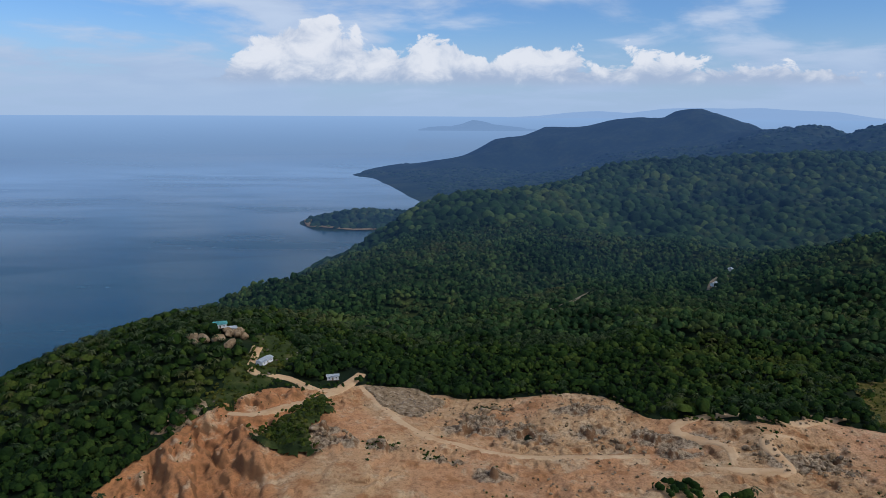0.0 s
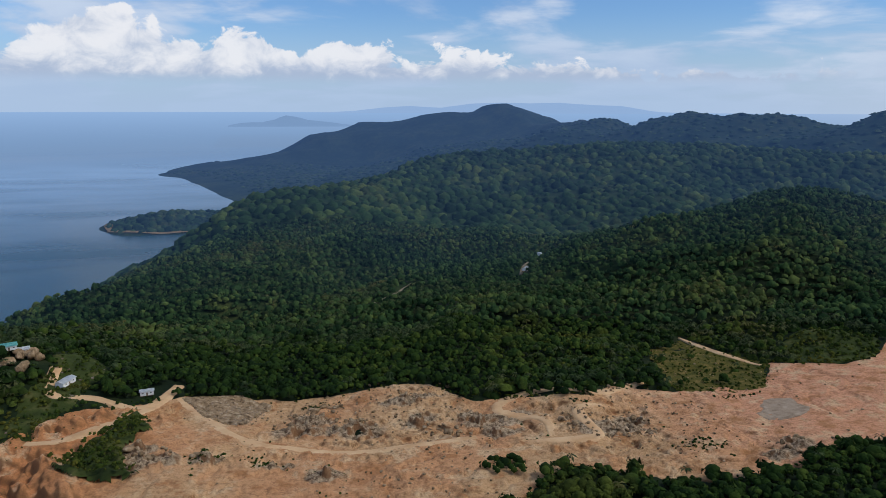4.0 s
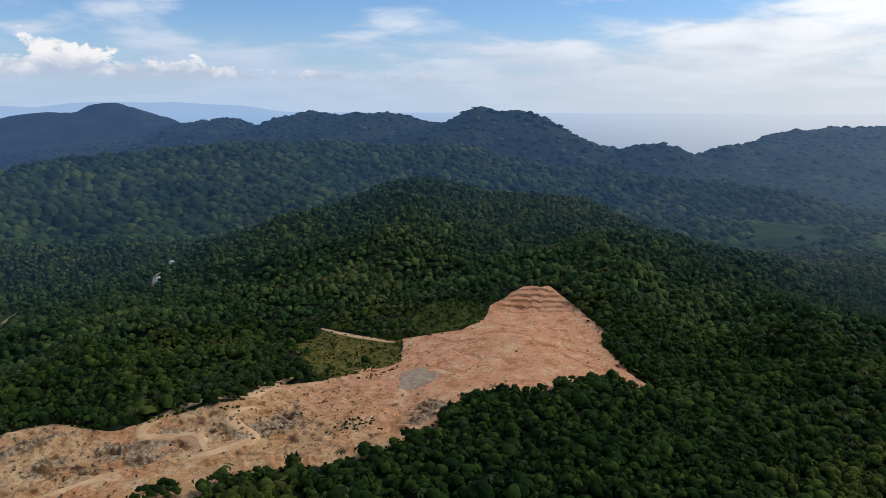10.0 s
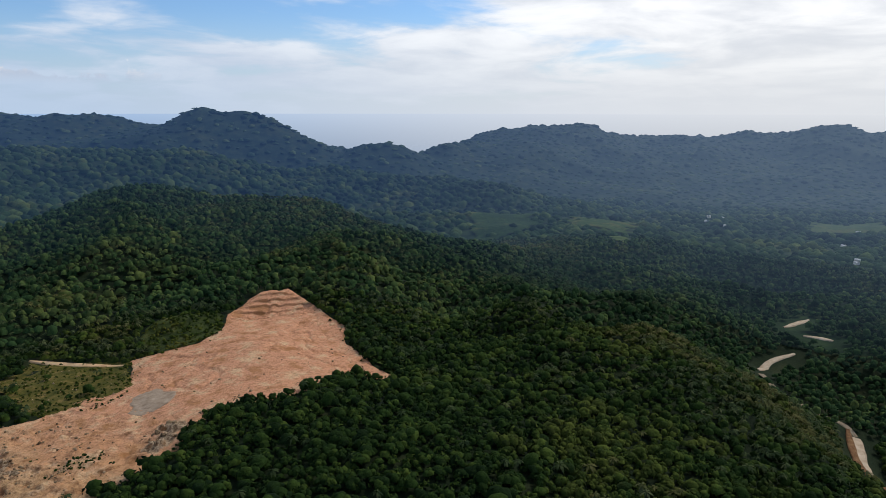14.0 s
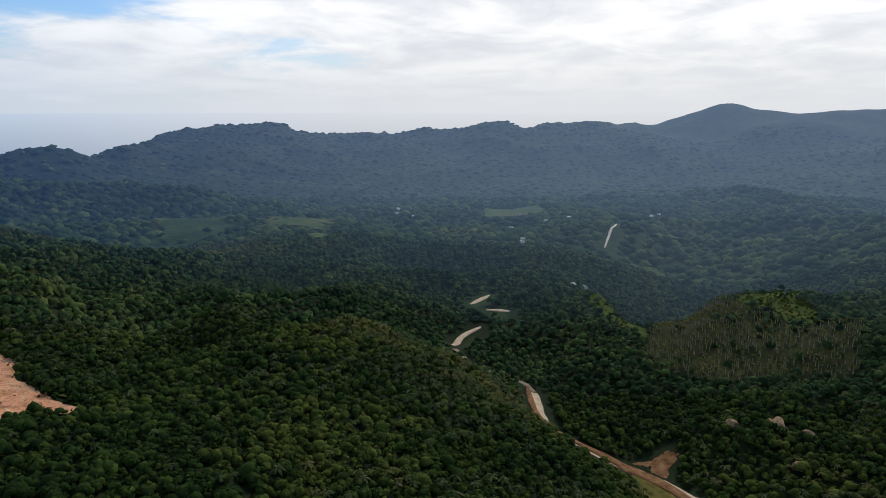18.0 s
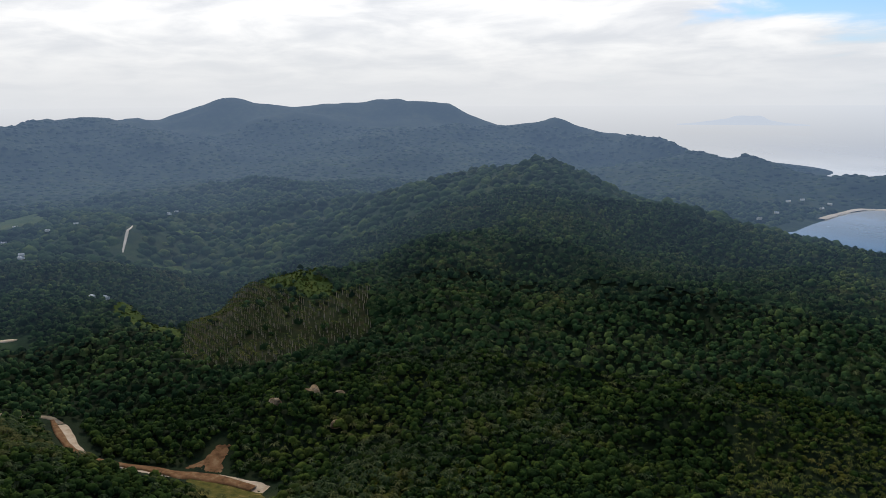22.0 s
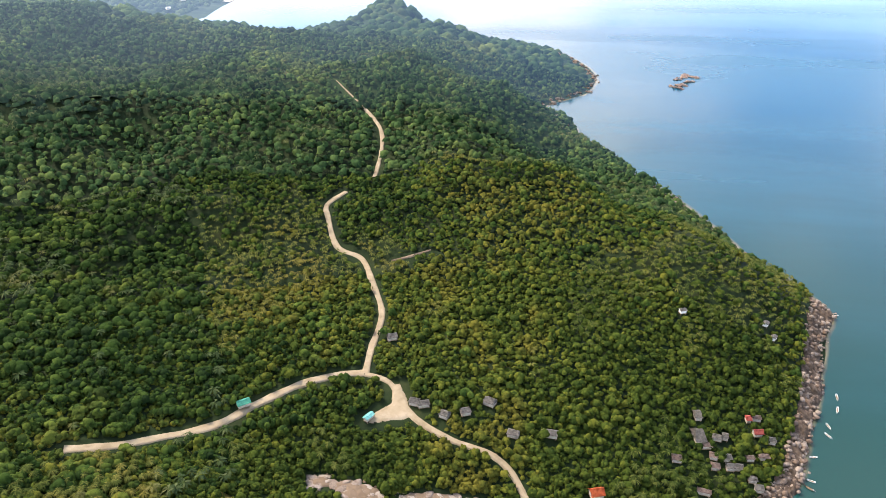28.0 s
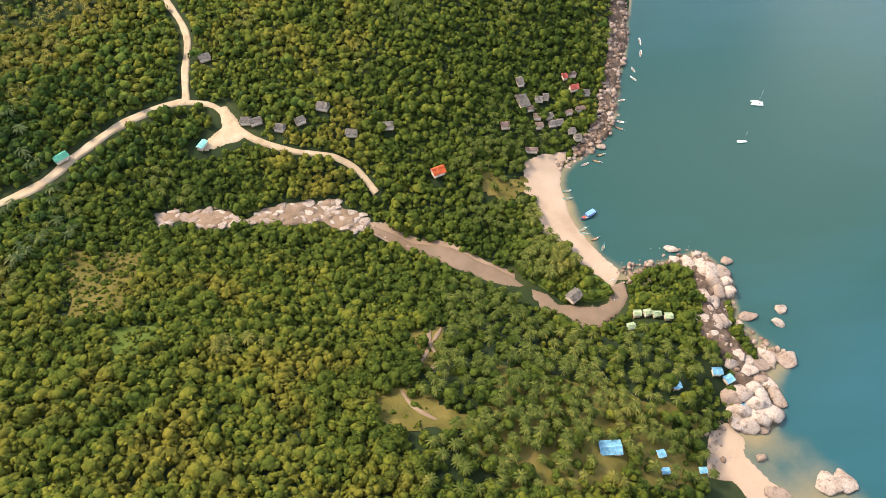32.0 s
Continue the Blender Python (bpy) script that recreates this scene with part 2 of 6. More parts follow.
def granite(dark, pale, brown):
    def build(n, here):
        big = n.noise(here, 0.13, 4.0, 0.6)
        grain = n.noise(here, 1.3, 6.0, 0.7)
        streak = n.noise(n.add("ShaderNodeVectorMath", (here, (1.0, 1.0, 0.15)), operation="MULTIPLY"), 0.45, 5.0, 0.7)
        each = n.math("FRACT", n.math("ADD", n.add("ShaderNodeNewGeometry", out=8), n.add("ShaderNodeObjectInfo", out=5)))
        c = n.mix(n.ramp(n.math("ADD", n.math("MULTIPLY", big, 0.7), n.math("MULTIPLY", each, 0.35)), 0.38, 0.66), dark, pale)
        c = n.mix(n.ramp(streak, 0.52, 0.64, 0.0, 0.7), c, brown)
        c = n.mix(n.ramp(grain, 0.38, 0.60, 0.4, 0.0), c, brown)
        return c, 0.85, n.math("ADD", grain, streak), 0.9, 0.5
    return build


M_ROCK = material("granite", granite((0.135, 0.093, 0.068, 1), (0.26, 0.208, 0.168, 1), (0.085, 0.055, 0.038, 1)))
M_SLAB = material("pale slab granite", granite((0.19, 0.145, 0.115, 1), (0.30, 0.255, 0.215, 1), (0.085, 0.058, 0.042, 1)))
# dark bed colour paints in the shade between the granite blocks
M_JOINT = material("rock bed with painted gap shade", earth((0.035, 0.025, 0.018, 1), (0.085, 0.060, 0.044, 1), (0.16, 0.118, 0.09, 1), 0.25, 0.8))
M_STONE = material("grey quarry rock", earth((0.095, 0.058, 0.030, 1), (0.36, 0.245, 0.135, 1), (0.64, 0.49, 0.32, 1), 0.3, 0.9))


def sea_look(near, out, r0, r1, air):
    def build(n, here):
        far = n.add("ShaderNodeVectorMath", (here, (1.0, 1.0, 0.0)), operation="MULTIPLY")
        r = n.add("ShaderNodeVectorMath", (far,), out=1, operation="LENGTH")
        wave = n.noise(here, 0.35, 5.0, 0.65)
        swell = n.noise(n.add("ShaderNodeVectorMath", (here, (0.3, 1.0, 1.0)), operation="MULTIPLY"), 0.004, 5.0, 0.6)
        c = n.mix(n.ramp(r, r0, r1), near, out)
        c = n.mix(n.ramp(swell, 0.38, 0.68, 0.0, 0.55), c, n.mix(0.5, c, (0.02, 0.10, 0.16, 1)))
        extra = {"Specular IOR Level": n.ramp(r, 600.0, 1600.0, 0.28, 0.22), "IOR": 1.33}
        if not air:
            depth = n.add("ShaderNodeAttribute", out=2)
            depth.node.attribute_name = "depth"
            shallow = n.math("ADD", depth, n.math("MULTIPLY", n.math("SUBTRACT", n.noise(here, 0.06, 4.0), 0.5), 1.2))
            c = n.mix(n.ramp(shallow, 1.6, -0.1, 0.0, 0.85), c, (0.150, 0.118, 0.062, 1))
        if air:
            # painted haze: emission pales the far sea into the low sky behind it
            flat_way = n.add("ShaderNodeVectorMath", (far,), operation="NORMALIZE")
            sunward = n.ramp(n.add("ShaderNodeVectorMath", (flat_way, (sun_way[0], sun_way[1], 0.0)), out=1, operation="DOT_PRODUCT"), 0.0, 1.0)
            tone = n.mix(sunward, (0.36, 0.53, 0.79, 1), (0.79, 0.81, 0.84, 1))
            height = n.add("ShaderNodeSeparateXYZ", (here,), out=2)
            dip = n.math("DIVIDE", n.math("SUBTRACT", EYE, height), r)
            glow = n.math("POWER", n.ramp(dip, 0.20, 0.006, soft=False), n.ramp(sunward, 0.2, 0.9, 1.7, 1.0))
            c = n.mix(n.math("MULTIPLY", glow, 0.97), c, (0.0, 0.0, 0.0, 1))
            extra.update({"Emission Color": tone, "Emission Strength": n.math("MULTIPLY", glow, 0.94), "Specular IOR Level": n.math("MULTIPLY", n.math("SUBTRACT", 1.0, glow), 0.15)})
        return c, n.ramp(swell, 0.35, 0.7, 0.14, 0.30), wave, 0.22, 0.3, extra
    return build


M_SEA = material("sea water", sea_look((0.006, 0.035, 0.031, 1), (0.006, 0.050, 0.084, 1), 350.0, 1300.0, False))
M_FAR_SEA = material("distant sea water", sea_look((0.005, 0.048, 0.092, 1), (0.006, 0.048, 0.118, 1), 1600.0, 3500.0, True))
# horizon land glows evenly, its haze painted as emission; a paler copy sunward
M_FAINT = material("hills glowing with painted haze", lambda n, here: ((0.02, 0.03, 0.04, 1), 1.0, None, 0, 0, {"Emission Color": (0.31, 0.44, 0.65, 1), "Emission Strength": 1.0}))
M_FAINT_ISLAND = material("island glowing with painted haze", lambda n, here: ((0.02, 0.03, 0.04, 1), 1.0, None, 0, 0, {"Emission Color": (0.21, 0.32, 0.50, 1), "Emission Strength": 1.0}))
M_FAINT_PALE = material("hills glowing with painted sunlit haze", lambda n, here: ((0.02, 0.03, 0.04, 1), 1.0, None, 0, 0, {"Emission Color": (0.54, 0.59, 0.67, 1), "Emission Strength": 1.0}))
M_SCAR = material("raw earth scar", earth((0.10, 0.048, 0.020, 1), (0.22, 0.112, 0.048, 1), (0.34, 0.21, 0.11, 1), 0.16, 0.9))
M_TRACK = material("haul track", earth((0.52, 0.31, 0.15, 1), (0.63, 0.41, 0.22, 1), (0.71, 0.50, 0.29, 1), 0.09, 0.7))
M_SCRUB = material("green scrub", earth((0.02, 0.03, 0.008, 1), (0.05, 0.065, 0.014, 1), (0.13, 0.12, 0.04, 1), 0.07, 0.9))
M_GRAVEL = material("grey gravel", earth((0.24, 0.17, 0.11, 1), (0.38, 0.285, 0.195, 1), (0.50, 0.39, 0.28, 1), 0.2, 0.8))
M_CREEK = material("muddy creek water", plain((0.095, 0.068, 0.045, 1), (0.135, 0.097, 0.068, 1), 0.05, 0.2, 0.02))
M_BANK = material("creek bank sand", earth((0.11, 0.075, 0.048, 1), (0.15, 0.107, 0.075, 1), (0.22, 0.165, 0.12, 1), 0.06, 0.3))
M_FAR_FIELD = material("distant field", leaves((0.024, 0.048, 0.011, 1), (0.050, 0.084, 0.018, 1), (0.085, 0.115, 0.026, 1), 0.1, far=True))
M_FAR_SAND = material("distant beach sand", plain((0.42, 0.38, 0.33, 1), (0.55, 0.50, 0.44, 1), 0.01, 0.9))
M_GROVE = material("dry grove grass", earth((0.045, 0.042, 0.010, 1), (0.088, 0.072, 0.018, 1), (0.14, 0.105, 0.034, 1), 0.08, 0.8))

# ---- the plan, in metres from the point below the camera ----
# ridge, coast and valley lines of the land (x, y, height)
COAST_BAY = [(-162, -91, 0), (-146, -105, 0), (-151, -123, 0), (-181, -129, 0), (-182, -152, 0), (-201, -158, 0), (-182, -181, 0), (-191, -211, 0), (-181, -229, 0), (-155, -224, 0), (-130, -217, 0), (-120, -247, 0), (-115, -277, 0), (-117, -305, 0), (-139, -319, 0), (-163, -344, 0), (-180, -394, 0), (-202, -446, 0)]
COAST_CAPE = [(-221, -501, 0), (-238, -542, 0), (-228, -566, 0), (-191, -628, 0), (-159, -725, 0)]
COAST_NORTH = [(-152, -721, 0), (-99, -831, 0), (25, -1080, 0), (-50, -1177, 0), (-70, -1282, 0), (-34, -1420, 0), (183, -1556, 0)]
BAY_FAR = [(586, -1588, 0), (754, -1630, 0), (872, -1722, 0), (901, -1871, 0), (935, -2111, 0), (919, -2267, 0), (808, -2359, 0), (596, -2394, 0), (504, -2512, 0), (638, -2735, 0)]
COAST_SOUTH = [(-287, 1314, 0), (-275, 1422, 0), (-171, 1715, 0), (-143, 1899, 0), (-252, 1914, 0), (-375, 1967, 0), (-385, 2149, 0), (-149, 2219, 0)]
COAST_SOUTH_FAR = [(-66, 2425, 0), (-198, 2956, 0), (-423, 3704, 0), (-465, 4075, 0)]
RIDGE_HOUSE = [(-307, 468, 128), (-273, 489, 146), (-217, 494, 161), (-160, 495, 164), (-121, 465, 147)]
SOUTH_SKYLINE = [(-243, 867, 94), (-232, 973, 73), (-205, 1132, 64), (-139, 1292, 65), (-53, 1499, 98), (60, 1649, 123)]
RIDGE_MID = [(-58, 1349, 136), (-35, 1389, 149), (1, 1444, 161), (30, 1485, 156), (80, 1533, 148), (136, 1576, 164), (196, 1617, 152), (260, 1656, 145), (330, 1693, 173), (374, 1714, 183), (419, 1733, 193), (479, 1752, 200), (572, 1770, 198), (636, 1780, 212), (734, 1790, 218), (798, 1785, 213), (873, 1764, 220), (947, 1739, 225), (1035, 1706, 242), (1122, 1640, 239), (1197, 1563, 239), (1293, 1449, 225), (1376, 1333, 219), (1420, 1262, 196)]
RIDGE_MID2 = [(1390, 1438, 195), (1662, 1113, 167), (1816, 839, 136), (1782, 660, 118)]
DIP_MID = [(330, 1309, 99), (534, 1240, 97), (722, 1141, 111)]
KNOLL = [(488, 816, 179), (602, 847, 179), (673, 874, 188), (716, 888, 195), (768, 883, 198), (797, 876, 198), (832, 861, 191), (849, 816, 184), (863, 773, 179), (877, 732, 179), (890, 693, 179), (901, 656, 180), (911, 619, 174), (874, 485, 152)]
RANGE_SOUTH = [(497, 4171, 199), (605, 4307, 246), (722, 4272, 257), (840, 4233, 258), (960, 4192, 292), (1144, 4145, 296), (1236, 4119, 273), (1299, 4099, 320), (1376, 4074, 339), (1429, 4030, 347), (1487, 3955, 323), (1554, 3862, 280), (1617, 3768, 253), (1644, 3650, 173), (1666, 3536, 267)]
RANGE_SOUTH_BASE = [(503, 3666, 40), (841, 3294, 131)]
RANGE_MID = [(1473, 2946, 280), (1503, 2866, 267), (1526, 2802, 186), (1551, 2722, 246), (1581, 2607, 286), (1600, 2506, 294), (1616, 2407, 293), (1655, 2327, 294), (1685, 2260, 309), (1725, 2206, 297), (1765, 2174, 307), (1823, 2112, 296), (1837, 2034, 269), (1852, 1949, 258), (1861, 1917, 278), (1874, 1865, 313), (1883, 1824, 331), (1892, 1783, 336), (1936, 1736, 315), (1982, 1683, 314), (2001, 1631, 304), (2016, 1587, 287), (2036, 1526, 253), (2053, 1476, 214), (2069, 1427, 191), (2083, 1382, 146), (2117, 1330, 181), (2139, 1294, 189), (2186, 1228, 209), (2259, 1189, 193), (2332, 1146, 153), (2415, 1130, 207), (2484, 1116, 202), (2578, 1093, 207)]
RANGE_WEST = [(2875, 1226, 183), (2980, 1191, 223), (3035, 1134, 220), (3071, 1095, 232), (3123, 1035, 247), (3169, 922, 250), (3203, 795, 257), (3232, 752, 243), (3267, 723, 204), (3356, 619, 195), (3414, 486, 194), (3457, 375, 193), (3490, 266, 182), (3494, 201, 223), (3497, 148, 234), (3499, 73, 210)]
RANGE_WEST2 = [(3500, 17, 176), (3500, -65, 228), (3497, -146, 254), (3503, -228, 258), (3527, -270, 251), (3556, -323, 212), (3591, -429, 231), (3605, -514, 255), (3613, -571, 237), (3623, -656, 247), (3628, -713, 272), (3652, -774, 271), (3684, -853, 234), (3726, -963, 257), (3760, -1060, 195), (3811, -1160, 237), (3874, -1295, 279), (3924, -1414, 342), (3937, -1463, 345), (3906, -1543, 335), (3885, -1595, 301), (3855, -1667, 298), (3804, -1779, 281), (3749, -1893, 305), (3675, -2034, 331), (3627, -2117, 331), (3578, -2182, 351), (3495, -2262, 333)]
RANGE_NORTH = [(3405, -2356, 315), (3306, -2442, 303), (3268, -2474, 310), (3179, -2524, 253), (3044, -2596, 203), (2941, -2628, 175), (2771, -2674, 202), (2671, -2698, 231), (2613, -2721, 222), (2525, -2753, 156), (2437, -2781, 152), (2337, -2791, 109), (2272, -2795, 169), (2111, -2801, 171), (1988, -2760, 153), (1875, -2716, 107)]
FOOTHILL = [(2128, 872, 128), (2320, 616, 72), (2698, 103, 46), (2942, -589, 38), (2818, -1030, 68), (2468, -1323, 116)]
ROAD_VALLEY = [(753, 0, 62), (885, -26, 72), (849, -68, 72), (636, -79, 54), (560, -97, 50), (507, -133, 47), (454, -174, 45)]
SPUR_NEAR = [(626, 314, 143), (610, 194, 139), (592, 97, 132), (539, 24, 114), (488, -42, 96), (434, -75, 87), (387, -102, 79)]
HILL_NORTH = [(1406, -956, 112), (1390, -979, 140), (1359, -992, 152), (1306, -1008, 168), (1264, -1019, 182), (1216, -1030, 197), (1168, -1039, 174), (1111, -1047, 176), (1082, -1050, 200), (1055, -1055, 198), (1031, -1060, 192), (1007, -1065, 180), (957, -1074, 178), (922, -1082, 160), (889, -1093, 135), (850, -1112, 121), (815, -1138, 121), (778, -1161, 110), (731, -1170, 112), (685, -1178, 95), (640, -1186, 102), (599, -1200, 94), (567, -1209, 98), (536, -1217, 93), (506, -1227, 84), (475, -1236, 72), (436, -1246, 79)]
HILL_BEHIND = [(1840, -1012, 136), (1852, -1187, 99), (1587, -1217, 84)]
HEADLAND_FAR = [(1928, -2166, 69), (1890, -2329, 82), (1818, -2386, 90), (1743, -2442, 109), (1695, -2476, 125), (1633, -2487, 116), (1529, -2494, 85), (1477, -2496, 115), (1410, -2517, 97), (1366, -2530, 87), (1299, -2548, 64), (1254, -2559, 57), (1182, -2563, 50), (1123, -2565, 69), (1076, -2565, 63), (983, -2563, 81), (925, -2558, 75), (867, -2555, -11), (796, -2568, 50), (755, -2574, 17), (715, -2578, 51), (633, -2578, 22), (594, -2582, 37), (565, -2589, 22), (535, -2595, -62)]
HEADLAND_NEAR = [(621, -1343, 62), (538, -1399, 27), (494, -1416, 43), (440, -1434, 56), (406, -1438, 58), (372, -1440, 88), (350, -1440, 101), (327, -1437, 105), (303, -1432, 98), (267, -1424, 61), (235, -1420, 66), (202, -1416, 55), (171, -1410, 41), (59, -1389, 32), (-14, -1360, 9)]
ROAD_NORTH = [(108, -390, 38), (140, -485, 46), (181, -529, 52), (183, -585, 58), (166, -634, 62), (182, -727, 75), (239, -808, 83), (269, -857, 90)]
QUARRY_EDGE = [(-69, 450, 137), (-9, 460, 129), (26, 454, 128), (82, 448, 135), (121, 413, 137), (182, 379, 144)]
QUARRY_MID = [(-62, 360, 147), (-13, 385, 140), (44, 377, 133), (143, 374, 134), (208, 353, 135), (303, 339, 143), (396, 336, 150)]
FOREST_NEAR = [(153, 270, 146), (203, 248, 147), (279, 243, 151), (329, 245, 153)]
CREEK = [(119, -277, 22), (70, -278, 18), (33, -285, 12), (5, -269, 6), (-16, -252, 3), (-54, -232, 2), (-79, -214, 1), (-97, -197, 1), (-116, -187, 0)]
ROAD_WEST = [(195, -282, 40), (170, -309, 38), (141, -343, 36)]
PENINSULA = [(-330, 1973, 15), (-283, 2040, 33), (-221, 2068, 44), (-141, 2095, 28), (-42, 2150, 24)]
SOUTH_CAPE = [(-376, 3681, 17), (-252, 3691, 14), (-145, 3747, 16), (-29, 3800, 57), (92, 3849, 74), (169, 3896, 80), (268, 3991, 125), (372, 4083, 162)]
FAR_POINT = [(-115, 4449, 9), (-30, 4480, 56), (113, 4499, 88), (259, 4493, 123), (378, 4464, 154), (509, 4401, 186)]
HIDDEN_COAST = [(-190, -40, 0), (-250, 60, 0), (-360, 200, 0), (-520, 400, 0), (-560, 600, 0), (-480, 800, 0), (-390, 1000, 0), (-320, 1200, 0)]
# single heights on slopes and floors
SLOPE_LEFT = [(-223, 332, 133), (-199, 370, 132), (-184, 411, 134)]
PLANTATION = [(683, -396, 111), (692, -261, 77), (536, -247, 68), (606, -351, 81), (663, -190, 68)]
HILL_FRONT = [(526, -457, 95), (729, -512, 130), (694, -677, 150), (595, -681, 125), (441, -598, 100), (427, -812, 95), (456, -375, 66), (308, -424, 50), (300, -695, 80)]
SLOPE_EAST = [(80, -735, 75), (-7, -719, 55), (-58, -656, 42), (77, -547, 62), (25, -483, 55), (72, -960, 68), (187, -956, 90)]
CAPE_TOP = [(-182, -526, 32), (-113, -511, 48), (-72, -562, 52), (-25, -667, 66), (-145, -436, 30), (-61, -422, 50), (-1, -508, 56)]
SLOPE_NORTH = [(343, -602, 85), (290, -416, 60), (208, -354, 45), (531, -671, 110), (309, -315, 66)]
VILLAGE = [(109, -358, 34), (83, -335, 30), (50, -319, 26), (21, -312, 22), (-3, -287, 12), (29, -346, 32), (-41, -299, 16), (-105, -356, 14), (-129, -343, 8), (-82, -294, 6), (-89, -230, 4)]
PALMS = [(-155, -199, 8), (-129, -170, 14), (-142, -140, 10), (-90, -111, 30), (-49, -137, 40), (-1, -139, 48), (48, -178, 40), (101, -217, 40), (89, -145, 60), (23, -98, 65), (-39, -92, 50), (-111, -96, 20), (-47, -195, 14), (154, -227, 45)]
BASIN = [(1385, 577, 100), (1615, 133, 83), (1794, -143, 64), (1395, -316, 89), (1595, -588, 86), (2020, -572, 75), (1249, 51, 84), (1129, 221, 110)]
SLOPE_WEST = [(638, 289, 116), (599, 162, 115), (756, 76, 97), (975, 221, 91), (376, 52, 128), (303, 155, 152)]
QUARRY_TOP = [(510, 403, 149), (511, 332, 144), (410, 230, 133), (449, 308, 140), (457, 389, 144)]
HIDDEN_SLOPE = [(-128, -208, 1), (-122, -200, 1), (-135, -205, 1), (-140, -212, 1), (-200, -70, 0), (0, 0, 105), (-80, 100, 100), (100, 60, 125), (-60, 250, 140), (120, 150, 140), (200, -60, 110), (250, -150, 70)]
SEA_FLOOR = [(-330, -330, -20), (-300, -190, -16), (-260, -100, -9), (-165, -115, -0.3), (-181, -110, -0.9), (-198, -116, -1.8), (-198, -100, -1.1), (-205, -87, -1.3), (-185, -125, -1.5), (-201, -128, -2.8), (-213, -117, -3.0), (-230, -60, -3), (-132, -262, -4), (-150, -280, -8), (-205, -205, -8), (-203, -226, -8), (-216, -170, -7), (-212, -148, -6), (-168, -245, -7), (-145, -240, -5), (-130, -290, -4), (-150, -312, -5), (-180, -345, -6), (-205, -400, -7), (-225, -460, -7), (-258, -530, -8), (-330, -800, -30), (-300, -1400, -30), (0, -2000, -30), (450, -1950, -20), (100, -2900, -30), (-700, 1500, -30), (-900, 2600, -30), (-1200, 3900, -30), (-800, 0, -30), (-800, 800, -30), (-420, 1700, -15), (-600, 2100, -25), (-330, 2400, -15), (700, -2000, -12), (300, -2300, -25), (200, -1750, -20)]
OUTER = [(4700, 0, 120), (2700, 2700, -30), (2500, 2100, 40), (2900, 1800, -30), (3300, 1900, -30), (4300, -2600, 20), (3700, -3000, -20), (2400, -3600, -30), (1000, -3800, -30), (900, 4700, 60), (-600, 4500, -30)]
VALLEY_SOUTH = [(-144, 787, 89), (-20, 720, 85), (176, 842, 101), (74, 776, 93), (307, 1056, 107), (379, 925, 108), (361, 714, 113)]
FIELD_CREST = [(838, -300, 81), (837, -330, 96), (822, -355, 108), (801, -376, 117), (774, -386, 117), (741, -396, 103), (689, -406, 104)]
DARK_VALLEY = [(864, -251, 15), (989, -354, 25), (1164, -454, 26), (1298, -372, 20)]
SPUR_MID = [(988, -152, 64), (882, -180, 76), (804, -206, 69), (1131, -210, 72)]
QUARRY_FAR = [(330, 501, 129), (356, 432, 133), (447, 415, 148), (505, 401, 151), (503, 349, 145)]
LAND_LINES = [COAST_BAY, COAST_CAPE, COAST_NORTH, BAY_FAR, COAST_SOUTH, COAST_SOUTH_FAR, RIDGE_HOUSE, SOUTH_SKYLINE, RIDGE_MID, RIDGE_MID2, DIP_MID, KNOLL, RANGE_SOUTH, RANGE_SOUTH_BASE, RANGE_MID, RANGE_WEST, RANGE_WEST2, RANGE_NORTH, FOOTHILL, ROAD_VALLEY, SPUR_NEAR, HILL_NORTH, HILL_BEHIND, HEADLAND_FAR, HEADLAND_NEAR, ROAD_NORTH, QUARRY_EDGE, QUARRY_MID, FOREST_NEAR, CREEK, ROAD_WEST, PENINSULA, SOUTH_CAPE, FAR_POINT, HIDDEN_COAST, FIELD_CREST]
LAND_SPOTS = [SLOPE_LEFT, PLANTATION, HILL_FRONT, SLOPE_EAST, CAPE_TOP, SLOPE_NORTH, VILLAGE, PALMS, BASIN, SLOPE_WEST, QUARRY_TOP, HIDDEN_SLOPE, SEA_FLOOR, OUTER, VALLEY_SOUTH, DARK_VALLEY, SPUR_MID, QUARRY_FAR]
# clearings, roads, water
QUARRY_RIM = [(-173, 326), (-161, 362), (-148, 397), (-134, 416), (-113, 434), (-90, 442), (-65, 453), (-52, 466), (-9, 467), (26, 461), (67, 453), (105, 447), (123, 410), (158, 399), (190, 385), (220, 405), (250, 393), (321, 383), (360, 425), (392, 392), (424, 395), (453, 415), (500, 425), (530, 405), (480, 313), (458, 302), (424, 255), (414, 228), (386, 262), (327, 250), (295, 285), (251, 267), (219, 268), (187, 273), (165, 290), (150, 300), (132, 302), (115, 282), (60, 268), (5, 262), (-80, 268), (-140, 290)]
ROAD_HILL = [(-58, 487), (-69, 451), (-82, 442), (-103, 453), (-126, 454), (-131, 469), (-132, 488)]
ROAD_GULLY = [(450, -174), (490, -146), (514, -121), (528, -100), (561, -77), (636, -74)]
ROAD_BEND = [(731, 3), (770, -7), (802, -30)]
ROAD_UPPER = [(881, -19), (904, -34), (925, -46)]
ROAD_UPPER_B = [(857, -39), (856, -53), (850, -68)]
ROAD_FAR = [(1320, -280), (1362, -295), (1458, -332)]
ROAD_WEST = [(108, -359), (123, -354), (144, -339), (162, -317), (177, -295), (198, -278), (218, -259), (239, -247)]
ROAD_NORTH_NEAR = [(107, -358), (109, -383), (110, -418), (125, -453), (143, -488), (167, -501), (187, -542), (194, -563), (184, -589)]
ROAD_NORTH_FAR = [(165, -621), (171, -678), (184, -727), (213, -776)]
